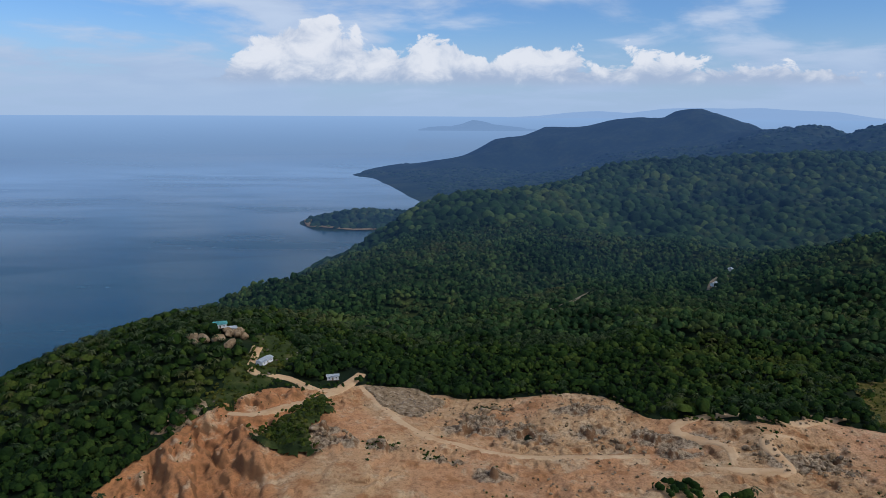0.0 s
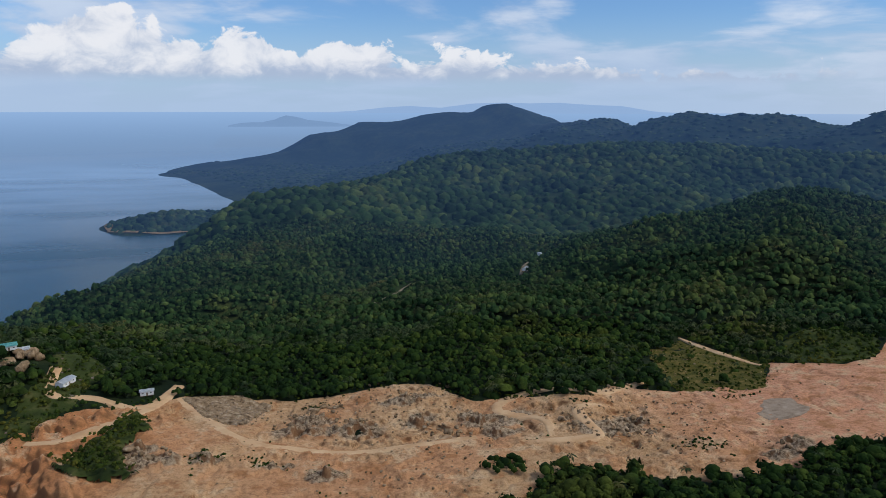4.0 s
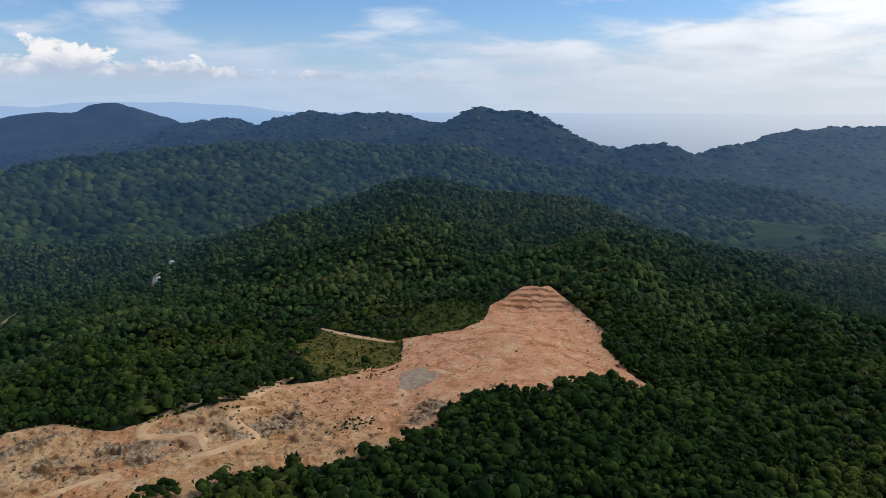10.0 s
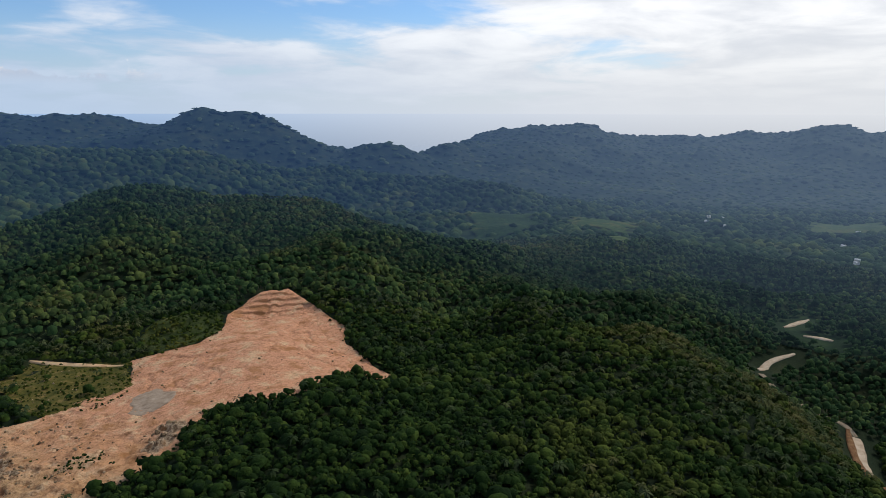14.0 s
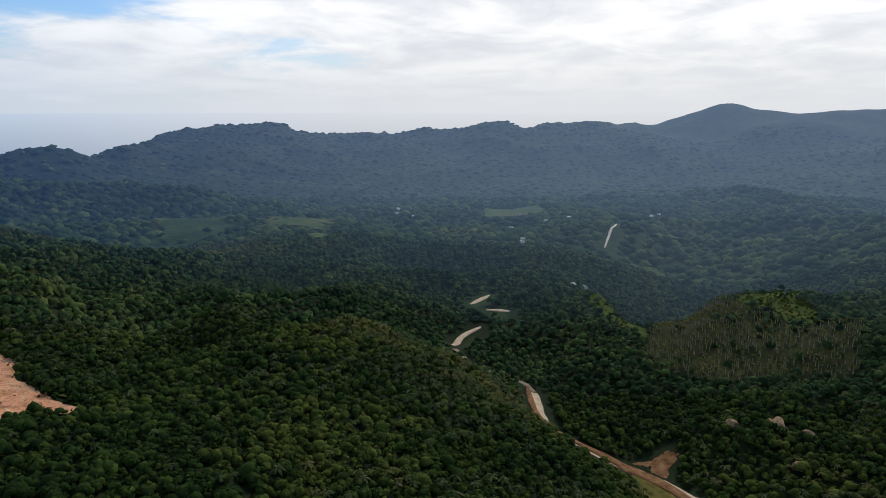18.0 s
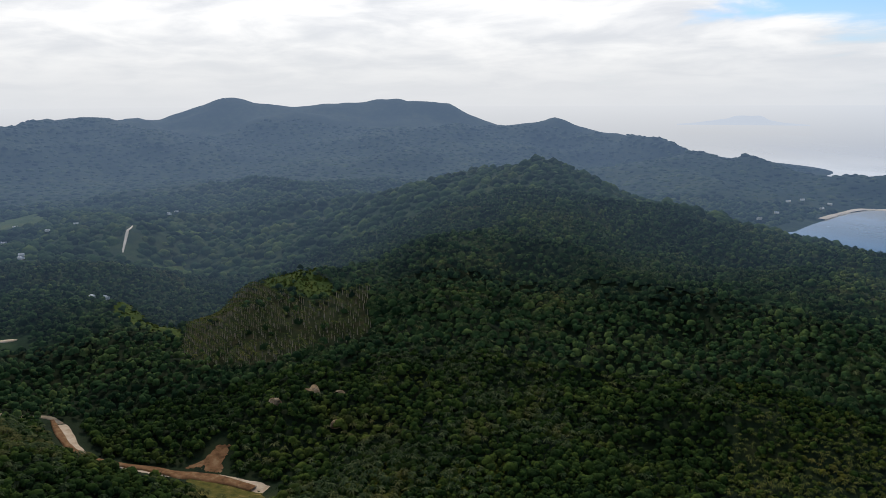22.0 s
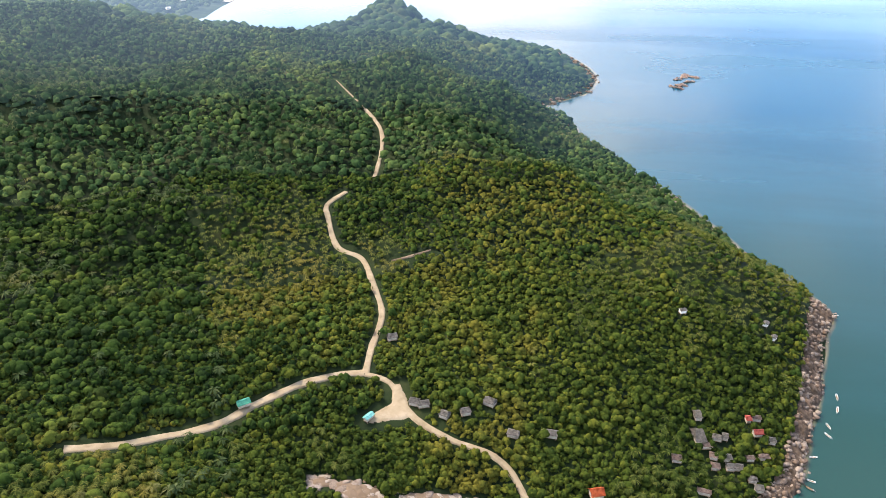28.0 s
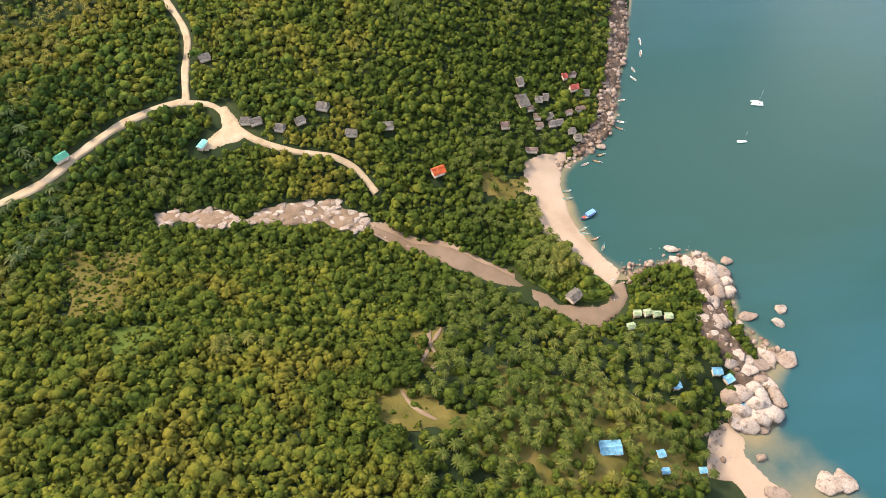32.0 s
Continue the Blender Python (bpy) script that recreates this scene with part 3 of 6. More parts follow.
ROAD_EAST = [(107, -358), (90, -353), (76, -335), (64, -325), (46, -317), (22, -312), (8, -303), (-2, -288)]
ROAD_NORTH_END = [(213, -776), (224, -792), (238, -806), (250, -816), (261, -826)]
TRACK_SIDE = [(118, -485), (101, -489), (88, -495)]
TRACK_TERRACE = [(337, 508), (340, 478), (345, 452), (351, 422)]
TRACK_FOREST = [(92, 767), (113, 778), (154, 816), (184, 856)]
TRACK_FOREST_B = [(315, 825), (335, 863), (365, 911), (395, 943)]
YARD = [(88, -351), (83, -353), (70, -330), (75, -326), (95, -320), (99, -324), (85, -337)]
BEACH = [(-96, -308), (-108, -315), (-124, -317), (-118, -306), (-114, -292), (-113, -268), (-119, -245), (-132, -223), (-124, -214), (-112, -229), (-95, -256), (-96, -282), (-91, -286)]
BEACH_SOUTH = [(-141, -114), (-147, -123), (-156, -127), (-161, -120), (-160, -110), (-164, -102), (-170, -91), (-172, -82), (-154, -82), (-150, -101), (-137, -103)]
CREEK_WATER = [(4, -267), (-7, -260), (-19, -252), (-31, -247), (-43, -240), (-55, -231), (-66, -223), (-74, -216), (-83, -209)]
ROCK_HEAD = [(-155, -224), (-168, -230), (-183, -225), (-193, -213), (-189, -200), (-178, -191), (-181, -186), (-176, -175), (-178, -168), (-183, -157), (-185, -152), (-189, -142), (-188, -133), (-177, -126), (-164, -121), (-158, -124), (-159, -130), (-166, -142), (-168, -151), (-166, -167), (-159, -175), (-165, -188), (-167, -200), (-170, -216), (-162, -222)]
ROCK_STRIP = [(-228, -563), (-242, -540), (-216, -490), (-201, -432), (-178, -380), (-158, -331), (-139, -315), (-127, -316), (-148, -340), (-163, -375), (-182, -423), (-196, -476)]
CREEK_SLABS = [[(120, -278), (109, -281), (105, -273), (114, -268)], [(104, -275), (96, -280), (80, -277), (76, -268), (87, -264), (97, -266)],
               [(71, -270), (61, -279), (46, -284), (36, -286), (27, -277), (35, -270), (50, -268)], [(31, -285), (22, -286), (19, -280), (28, -279)], [(30, -274), (20, -280), (10, -277), (2, -270), (13, -264), (22, -267)]]
CREEK_POOL = [(-80, -217), (-88, -212), (-92, -205), (-101, -203), (-112, -200), (-120, -202), (-124, -212), (-131, -215), (-131, -205), (-126, -197), (-117, -192), (-107, -186), (-103, -187), (-95, -192), (-87, -200), (-79, -207)]
HILL_SCRUB = [(-151, 416), (-139, 455), (-134, 500), (-129, 545), (-101, 495), (-113, 445), (-129, 405)]
GROVE_GRASS = [(-48, -156), (-92, -147), (-113, -140), (-144, -129), (-133, -98), (-108, -91), (-34, -90), (-27, -110), (-35, -132)]
FAR_FIELD_A = [(1402, 603), (1463, 480), (1304, 405), (1175, 499)]
FAR_FIELD_B = [(1551, 428), (1500, 254), (1302, 229), (1354, 365)]
FAR_FIELD_C = [(1217, 256), (1287, 225), (1112, 199), (1118, 237)]
FAR_FIELD_D = [(1431, -384), (1473, -559), (1418, -551), (1409, -402)]
FAR_FIELD_E = [(1272, -300), (1337, -408), (1298, -386), (1229, -301)]
FAR_FIELD_F = [(1944, -77), (1965, -235), (1778, -227), (1749, -69)]
SLOPE_FIELD = [(960, -188), (945, -217), (784, -221), (738, -205), (798, -183), (850, -163)]
SLOPE_FIELD_B = [(505, 322), (536, 322), (505, 264), (427, 208), (415, 223), (438, 266)]
GRASS_KNOLL = [(389, 449), (417, 454), (443, 439), (447, 414), (420, 392), (391, 392), (372, 412)]
ROAD_SHADED = [(712, 0), (675, -19), (664, -41), (654, -65), (638, -75)]
CREEK_ROCKS = [(119, -279), (100, -275), (70, -276), (46, -278), (30, -281), (8, -272), (-10, -256)]
TERRACE = [(295, 487), (334, 503), (345, 468), (360, 429), (321, 379), (289, 379), (261, 387), (263, 418)]
PLANTATION_FIELD = [(714, -198), (909, -276), (940, -330), (775, -321), (694, -341), (698, -370), (686, -404), (605, -358), (624, -308), (625, -248), (655, -199)]
GREEN_FIELD = [(836, -318), (832, -346), (812, -370), (775, -384), (735, -385), (705, -366), (722, -344), (765, -328)]
DRY_GRASS = [(10, -143), (-11, -146), (-23, -128), (-29, -121), (-10, -117), (7, -124)]
SAND_GULLY = [(-11, -183), (-29, -186), (-25, -173), (-17, -150), (-12, -157)]
MEADOW = [(121, -183), (101, -192), (99, -175), (114, -164)]
MEADOW_DRY = [(157, -246), (119, -245), (114, -194), (141, -191)]
MEADOW_BEACH = [(-66, -301), (-92, -298), (-93, -284), (-79, -276), (-61, -284)]
PALM_GROVE = [(-19, -177), (-65, -205), (-88, -179), (-120, -181), (-169, -158), (-145, -98), (-39, -90), (-9, -90), (-3, -116)]
EMBANKMENT = [(503, -131), (492, -147), (470, -161), (449, -173), (420, -168), (415, -150), (430, -131), (470, -124)]
SHED_SCAR = [(517, -140), (522, -154), (531, -170), (519, -176), (507, -167), (492, -159), (506, -149)]
QUARRY_TRACK = [(-57, 483), (-70, 444), (-84, 420), (-108, 399), (-128, 401)]
QUARRY_TRACK_B = [(-56, 461), (-40, 426), (-15, 380), (16, 366), (47, 360), (88, 358), (113, 359)]
QUARRY_TRACK_C = [(250, 412), (204, 392), (181, 403), (154, 403), (137, 392), (157, 369), (153, 344)]
QUARRY_TRACK_D = [(197, 373), (179, 368), (177, 337), (142, 341)]
QUARRY_GREEN = [(-107, 369), (-93, 387), (-76, 431), (-63, 400), (-76, 379), (-70, 352), (-63, 341), (-93, 346)]
RUBBLE_SLOPE = [(-53, 461), (-17, 472), (2, 455), (-16, 414), (-37, 423)]
GREY_POOL = [(300, 355), (313, 352), (313, 334), (299, 320), (285, 323), (286, 337)]
CRAGS = [(204, 348), (192, 338), (206, 335), (34, 429), (45, 405), (55, 408), (-59, 361), (-65, 357), (105, 366), (93, 380), (174, 360), (261, 290), (-35, 355)]
CRAGS_B = [(19, 413), (208, 362), (34, 433), (-62, 362), (45, 394), (-70, 369), (-155, 391), (-151, 402)]
QUARRY_SHRUBS = [(-34, 351), (-29, 354), (-3, 345), (-8, 349), (224, 308), (224, 301), (218, 311), (283, 370), (294, 370), (182, 376), (28, 438), (34, 441)]
SHORE_ROCKS_B = [(-140, -321), (-149, -334), (-145, -326), (-161, -350), (-161, -362), (-170, -374), (-184, -410), (-194, -436)]
SKERRY = [(-217, -1303), (-229, -1325), (-230, -1278), (-214, -1258), (-243, -1313), (-200, -1245)]
HILL_ROCKS = [(-150, 489), (-155, 483), (-145, 492), (-149, 478), (-171, 477)]
SCREE_WEST = [(-169, 386), (-167, 405), (-155, 423), (-144, 412), (-153, 384)]
SLOPE_ROCKS = [(534, -252), (529, -254), (473, -246), (530, -219), (507, -266)]
FAR_SPOTS = [(1823, 146, 57), (1828, 114, 54), (1319, -127, 70), (1777, -508, 49), (1754, -164, 52), (385, 935, 106), (322, 826, 110), (1551, -86, 81), (1562, -124, 81), (1680, 138, 79), (1644, 97, 80), (1278, -122, 77), (1002, -187, 57), (976, -166, 62), (1601, -442, 80), (1652, -497, 82), (1565, -251, 82), (1582, -202, 81)]
H_GREY = [(25, -344), (9, -325), (-12, -329), (39, -335), (51, -331), (65, -337), (71, -338), (97, -393)]
H_VILLAGE = [(-103, -368), (-102, -354), (-106, -348), (-110, -342), (-118, -343), (-110, -335), (-119, -337), (-124, -338), (-87, -333), (-114, -356), (-119, -358), (-136, -376), (-142, -379), (-141, -350), (-132, -346), (-149, -365), (-101, -316), (-131, -332), (-134, -327)]
H_OTHER = [(96, -323), (169, -311), (-39, -295), (-140, -366), (-101, -207)]
H_BLUE = [(-158, -151), (-163, -147), (-133, -143), (-165, -132), (-88, -111), (-113, -110), (-112, -102), (-133, -104)]
H_GREEN = [(-135, -189), (-139, -187), (-144, -184), (-130, -190), (-124, -182)]
H_HILL = [(-160, 494), (-122, 467), (-75, 464), (-152, 496)]
BOATS = [(-266, -349), (-241, -314), (-125, -265)]
LONGTAILS = [(-146, -314), (-142, -309), (-134, -307), (-117, -286), (-116, -280), (-119, -255), (-119, -252), (-124, -247), (-127, -240), (-168, -343), (-165, -337), (-175, -364), (-208, -427), (-204, -413), (-190, -386), (-239, -536), (-193, -395), (-122, -201), (-124, -216)]
BEACH_FAR = [(919, -1949), (933, -2085), (929, -2214), (867, -2292), (781, -2338)]
H_FAR_COAST = [(1066, -2051), (1058, -2116), (1002, -1872), (985, -1757), (974, -2066), (778, -2455), (735, -2452), (1571, -1890), (992, -2148), (922, -2380)]
H_CAPE = [(-169, -459), (-165, -469), (-100, -445)]


RIDGE_HOUSE_LINE = [(x, y) for x, y, z in RIDGE_HOUSE]


def lattice(ix, iy, seed):
    v = np.sin(ix * 127.1 + iy * 311.7 + seed * 74.7) * 43758.5453
    return v - np.floor(v)


def rough_field(x, y, size, octaves=4, seed=0):
    """Fractal noise from -1 to 1 on a plane; size: metres of the largest lumps."""
    total, gain, weight = 0.0, 1.0, 0.0
    for o in range(octaves):
        u, v = x / size * 2 ** o, y / size * 2 ** o
        i, j = np.floor(u), np.floor(v)
        a, b = u - i, v - j
        a, b = a * a * (3 - 2 * a), b * b * (3 - 2 * b)
        q = [lattice(i + p, j + k, seed + o) for k in (0, 1) for p in (0, 1)]
        total = total + gain * (q[0] * (1 - a) * (1 - b) + q[1] * a * (1 - b) + q[2] * (1 - a) * b + q[3] * a * b)
        weight += gain
        gain *= 0.5
    return 2 * total / weight - 1


def land_sites():
    s = []
    for line in LAND_LINES:
        line = [np.array(p, float) for p in line]
        s.append(line[0])
        for a, b in zip(line, line[1:]):
            gap, r = np.hypot(*(b - a)[:2]), np.hypot(*((a + b) / 2)[:2])
            k = max(1, int(gap / (60 + r * 0.05)))
            s += [a + (b - a) * j / k for j in range(1, k + 1)]
    for line, k, drop in ((RIDGE_MID, 1.17, 75), (RIDGE_MID2, 1.11, 40), (KNOLL[1:], 1.2, 45), (HILL_NORTH, 1.2, 65), (HEADLAND_FAR, 1.1, 50), (FIELD_CREST[:5], 1.13, 45), (HEADLAND_NEAR[1:-3], 1.12, 30)):
        # the valley behind a ridge
        s += [np.array((x * k, y * k, max(EYE - (EYE - z) * k - drop, 3))) for x, y, z in line]
    for spots in LAND_SPOTS:
        s += [np.array(p, float) for p in spots]
    return np.array(s)


SITES = land_sites()
_gap = np.hypot(SITES[:, None, 0] - SITES[None, :, 0], SITES[:, None, 1] - SITES[None, :, 1])
_one = np.ones((len(SITES), 1))
WEIGHTS = np.linalg.solve(np.block([[-_gap - np.eye(len(SITES)) * 0.8, _one], [_one.T, np.zeros((1, 1))]]), np.append(SITES[:, 2], 0))


def base_height(x, y):
    """The smooth lie of the land, stretched between its ridges, valleys and coasts."""
    x, y = np.asarray(x, float), np.asarray(y, float)
    flat_x, flat_y, out = x.ravel(), y.ravel(), []
    for k in range(0, flat_x.size, 20000):
        d = np.hypot(flat_x[k:k + 20000, None] - SITES[:, 0], flat_y[k:k + 20000, None] - SITES[:, 1])
        out.append(-d @ WEIGHTS[:-1] + WEIGHTS[-1])
    return np.concatenate(out).reshape(x.shape)


def inside(poly, x, y):
    """Which points lie in a polygon of the plan."""
    hit = np.zeros(np.shape(x), bool)
    for (ax, ay), (bx, by) in zip(poly, poly[1:] + poly[:1]):
        if ay != by:
            hit ^= ((ay > y) != (by > y)) & (x < (bx - ax) * (y - ay) / (by - ay) + ax)
    return hit


def line_gap(line, x, y):
    """The distance of points from a line of the plan."""
    best = np.full(np.shape(x), 1e9)
    for (ax, ay), (bx, by) in zip(line, line[1:]):
        d2 = (bx - ax) ** 2 + (by - ay) ** 2
        s = np.clip(((x - ax) * (bx - ax) + (y - ay) * (by - ay)) / d2, 0, 1)
        best = np.minimum(best, np.hypot(x - ax - s * (bx - ax), y - ay - s * (by - ay)))
    return best


def rim_gap(poly, x, y):
    return line_gap(poly + poly[:1], x, y)


def blocks(x, y, size, seed=0):
    """Blocky rock: for every point the height of its block (0 to 1) and its gap from the nearest crack."""
    u, v = x / size, y / size
    i, j = np.floor(u), np.floor(v)
    first, second, high = np.full(np.shape(x), 9.0), np.full(np.shape(x), 9.0), np.zeros(np.shape(x))
    for a in (-1, 0, 1):
        for b in (-1, 0, 1):
            p, q = i + a + lattice(i + a, j + b, seed), j + b + lattice(i + a, j + b, seed + 5)
            d = np.hypot(u - p, v - q)
            closer = d < first
            second = np.where(closer, first, np.minimum(second, d))
            high = np.where(closer, lattice(i + a, j + b, seed + 9), high)
            first = np.minimum(first, d)
    return high, (second - first) * size


OUTCROPS = [(194, 347, 16, 6), (210, 358, 10, 5), (176, 344, 8, 4), (120, 388, 9, 5), (128, 363, 12, 5), (89, 393, 9, 5), (266, 289, 7, 6), (250, 283, 11, 4), (45, 394, 14, 7), (90, 419, 18, 4),
            (-61, 355, 9, 6), (-66, 369, 8, 5), (-51, 350, 5, 4), (16, 397, 14, 6), (27, 412, 9, 7), (-30, 350, 8, 3), (2, 344, 9, 3), (25, 329, 8, 5), (49, 391, 14, 7), (135, 381, 21, 6), (185, 351, 14, 6)]


def outcrop(x, y):
    """How much of the quarry floor is bare rock at a point, 0 to 1."""
    wx, wy = x + rough_field(x, y, 13, 3, 57) * 5, y + rough_field(x, y, 13, 3, 58) * 4
    best = np.zeros(np.shape(x))
    for cx, cy, a, b in OUTCROPS:
        best = np.maximum(best, np.exp(-((wx - cx) / (a * 1.15)) ** 2 - ((wy - cy) / (b * 1.5)) ** 2))
    return best


def quarry_relief(x, y):
    """Benches, blasted rock, spoil mounds, gullies and smooth haul tracks of the quarry."""
    gap = rim_gap(QUARRY_RIM, x, y) * np.where(inside(QUARRY_RIM, x, y), 1, -1)
    deep = np.clip(gap / 9, 0, 1)
    z = rough_field(x, y, 48, 4, 14) * 1.6
    rocky = np.maximum(outcrop(x, y) * 1.5, np.clip(rough_field(x, y, 60, 3, 30) * 2.2 + 0.1, 0, 0.75) * np.clip((290 - x) / 60, 0.08, 1))
    warp = rough_field(x, y, 11, 3, 33) * 2.5
    high, crack = blocks(x + warp, y - warp, 7.0, 3)
    high2, crack2 = blocks(x - warp, y + warp, 2.8, 8)
    z = z + rocky * ((high - 0.3) * 4.4 * np.clip(crack / 1.2, 0, 1) + (high2 - 0.3) * 2.2 * np.clip(crack2 / 0.6, 0, 1))
    z = z - np.clip(1 - np.abs(rough_field(x, y, 38, 4, 44)) / 0.08, 0, 1) * 1.5
    z = z - np.clip(1 - np.abs(rough_field(x, y, 21, 4, 45)) / 0.07, 0, 1) * 0.8 * np.clip((330 - x) / 60, 0.3, 1)
    swell = rough_field(x, y, 46, 4, 21) * 6.0  # stepped ledges where the rock was cut
    ledge = (np.floor(swell / 1.7) + np.clip((swell / 1.7 % 1 - 0.78) / 0.22, 0, 1)) * 1.7
    z = z + (ledge - swell * 0.45) * np.clip((310 - x) / 50, 0.15, 1)
    spur = np.clip((-60 - x) / 50, 0, 1)  # runnels down the seaward spur
    z = z + spur * (np.abs(rough_field(x + y * 0.5, (y - x * 0.5) * 0.35, 15, 4, 91)) * 17 - 4)
    for line in (QUARRY_TRACK, QUARRY_TRACK_B, QUARRY_TRACK_C, QUARRY_TRACK_D):
        calm = np.clip((line_gap(line, x, y) - 3.0) / 5.0, 0, 1)
        z = z * calm
    bench = np.clip((x * 0.75 + y * 0.66 - 604) / 40, 0, 1) * 5
    z = z + (np.floor(bench) + np.clip((bench % 1 - 0.7) / 0.12, 0, 1)) * 2.0 - np.clip(bench, 0, 1) * 3.5
    bowl = np.clip((300 - y) / 40, 0, 1) * np.clip((60 - x) / 40, 0, 1) * 3
    return (z - bowl) * deep


CALM_LINES = [ROAD_GULLY, ROAD_BEND, ROAD_UPPER, ROAD_UPPER_B, ROAD_NORTH_NEAR, ROAD_NORTH_FAR, TRACK_FOREST, TRACK_FOREST_B, RIDGE_HOUSE_LINE, TERRACE, PLANTATION_FIELD]


CRESTS = (KNOLL, HILL_NORTH, HEADLAND_NEAR)


def ground_height(x, y):
    """The ground as it is built: the lie of the land, its gullies, and the worked places."""
    x, y = np.atleast_1d(np.asarray(x, float)), np.atleast_1d(np.asarray(y, float))
    r = np.hypot(x, y)
    z = base_height(x, y)
    wild = np.clip((z - 4) / 25, 0, 1)
    far = np.clip((r - 950) / 500, 0, 1)
    gully = np.abs(rough_field(x, y, 520, 4, 9)) ** 0.8 * 46 - 15
    calm = np.clip((r - 420) / 150, 0, 1) * np.clip((z - 12) / 30, 0, 1)
    for line in CALM_LINES:
        near = (calm > 0) & (np.abs(x - line[0][0]) < 400)
        if np.any(near):
            calm[near] *= np.clip((line_gap(line, x[near], y[near]) - 15) / 60, 0, 1)
    for line in CRESTS:  # the skyline ridges stay whole
        near = (calm > 0) & (r > 850)
        if np.any(near):
            calm[near] *= np.clip(line_gap([q[:2] for q in line], x[near], y[near]) / 130, 0, 1)
    calm = np.where(inside(QUARRY_RIM, x, y), 0, calm * np.clip(rim_gap(QUARRY_RIM, x, y) / 70, 0, 1))
    folds = np.abs(rough_field(x, y, 270, 4, 61)) * 66 - 14
    z = z - calm * (1 - far) * folds
    z = z + wild * (rough_field(x, y, 160, 4, 3) * 3.0 - far * gully * np.clip(z / 130, 0, 1) - np.clip((r - 900) / 150, 0, 1) * 5)
    z = z + np.clip((r - 1500) / 500, 0, 1) * np.clip(z / 50, 0, 1) * rough_field(x, y, 240, 3, 77) * 11
    back = (r > 1500) & (z > 25)
    if np.any(back):
        guard = np.min([line_gap([(q[0], q[1]) for q in line], x[back], y[back]) for line in (RIDGE_MID, RIDGE_MID2, HILL_NORTH, HEADLAND_FAR, RANGE_SOUTH, RANGE_MID, RANGE_WEST, RANGE_WEST2, RANGE_NORTH)], 0)
        z[back] -= np.clip(guard / 260, 0, 1) * np.clip(z[back] / 120, 0, 1) * np.abs(rough_field(x[back], y[back], 620, 3, 83)) ** 0.8 * 105
    dug = (x > -180) & (x < 540) & (y > 220) & (y < 475)
    if np.any(dug):
        extra = np.zeros(np.shape(x))
        extra[dug] = quarry_relief(x[dug], y[dug])
        z = z + extra
    return z


def part(name, data, mat, parent=None, label=""):
    """One mesh object, under a thing or at top level; data: a bmesh or a mesh."""
    if isinstance(data, bmesh.types.BMesh):
        mesh = bpy.data.meshes.new(name)
        data.to_mesh(mesh)
        data.free()
    else:
        mesh = data
    if mat is not None and not mesh.materials:
        mesh.materials.append(mat)
    ob = new(name, mesh)
    if parent is not None:
        ob.parent = parent
    return tagged(ob, label)


def mesh_from(name, verts, faces, smooth=False):
    """A mesh from arrays; faces all of one size."""
    verts, faces = np.asarray(verts, np.float32), np.asarray(faces, np.int32)
    m = bpy.data.meshes.new(name)
    size = faces.shape[1]
    m.vertices.add(len(verts))
    m.vertices.foreach_set("co", verts.ravel())
    m.loops.add(faces.size)
    m.loops.foreach_set("vertex_index", faces.ravel())
    m.polygons.add(len(faces))
    m.polygons.foreach_set("loop_start", np.arange(0, faces.size, size, dtype=np.int32))
    if smooth:
        m.polygons.foreach_set("use_smooth", np.ones(len(faces), bool))
    m.update(calc_edges=True)
    return m


def sheet_faces(rows, cols, wrap=False):
    i, j = np.meshgrid(np.arange(rows - 1), np.arange(cols if wrap else cols - 1), indexing="ij")
    k = (j + 1) % cols
    return np.stack([i * cols + j, i * cols + k, (i + 1) * cols + k, (i + 1) * cols + j], -1).reshape(-1, 4)


# the land: rings that widen outwards
def rings(r0, r1, grow, turns):
    r = r0 * np.exp(np.linspace(0, math.log(r1 / r0), int(math.log(r1 / r0) / grow) + 2))
    a = np.linspace(0, 2 * np.pi, turns, endpoint=False)
    rr, aa = np.meshgrid(r, a, indexing="ij")
    return rr * np.sin(aa), rr * np.cos(aa), len(r), len(a)


NEAR_LAND = 820.0
gx, gy, n_r, n_a = rings(12.0, NEAR_LAND, 0.028, 720)
gx[0], gy[0] = gx[0] * 0.001, gy[0] * 0.001  # closed under the hovering point
gz = ground_height(gx, gy)
gz = gz - 3.5 * inside(QUARRY_RIM, gx, gy) * (rim_gap(QUARRY_RIM, gx, gy) > 4)
gz = np.where(inside(CREEK_POOL, gx, gy), np.minimum(gz, 0.9), gz)
m = mesh_from("ground", np.stack([gx, gy, gz], -1).reshape(-1, 3), sheet_faces(n_r, n_a, True)[:, ::-1], True)
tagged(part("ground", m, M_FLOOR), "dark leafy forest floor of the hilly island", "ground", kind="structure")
gx, gy, n_r, n_a = rings(NEAR_LAND * 0.985, 4900.0, 0.0135, 960)
gz = ground_height(gx, gy)
gz[0] -= 1.5
m = mesh_from("distant_hills", np.stack([gx, gy, gz], -1).reshape(-1, 3), sheet_faces(n_r, n_a, True)[:, ::-1], True)
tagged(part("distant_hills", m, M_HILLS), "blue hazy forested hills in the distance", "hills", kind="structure")

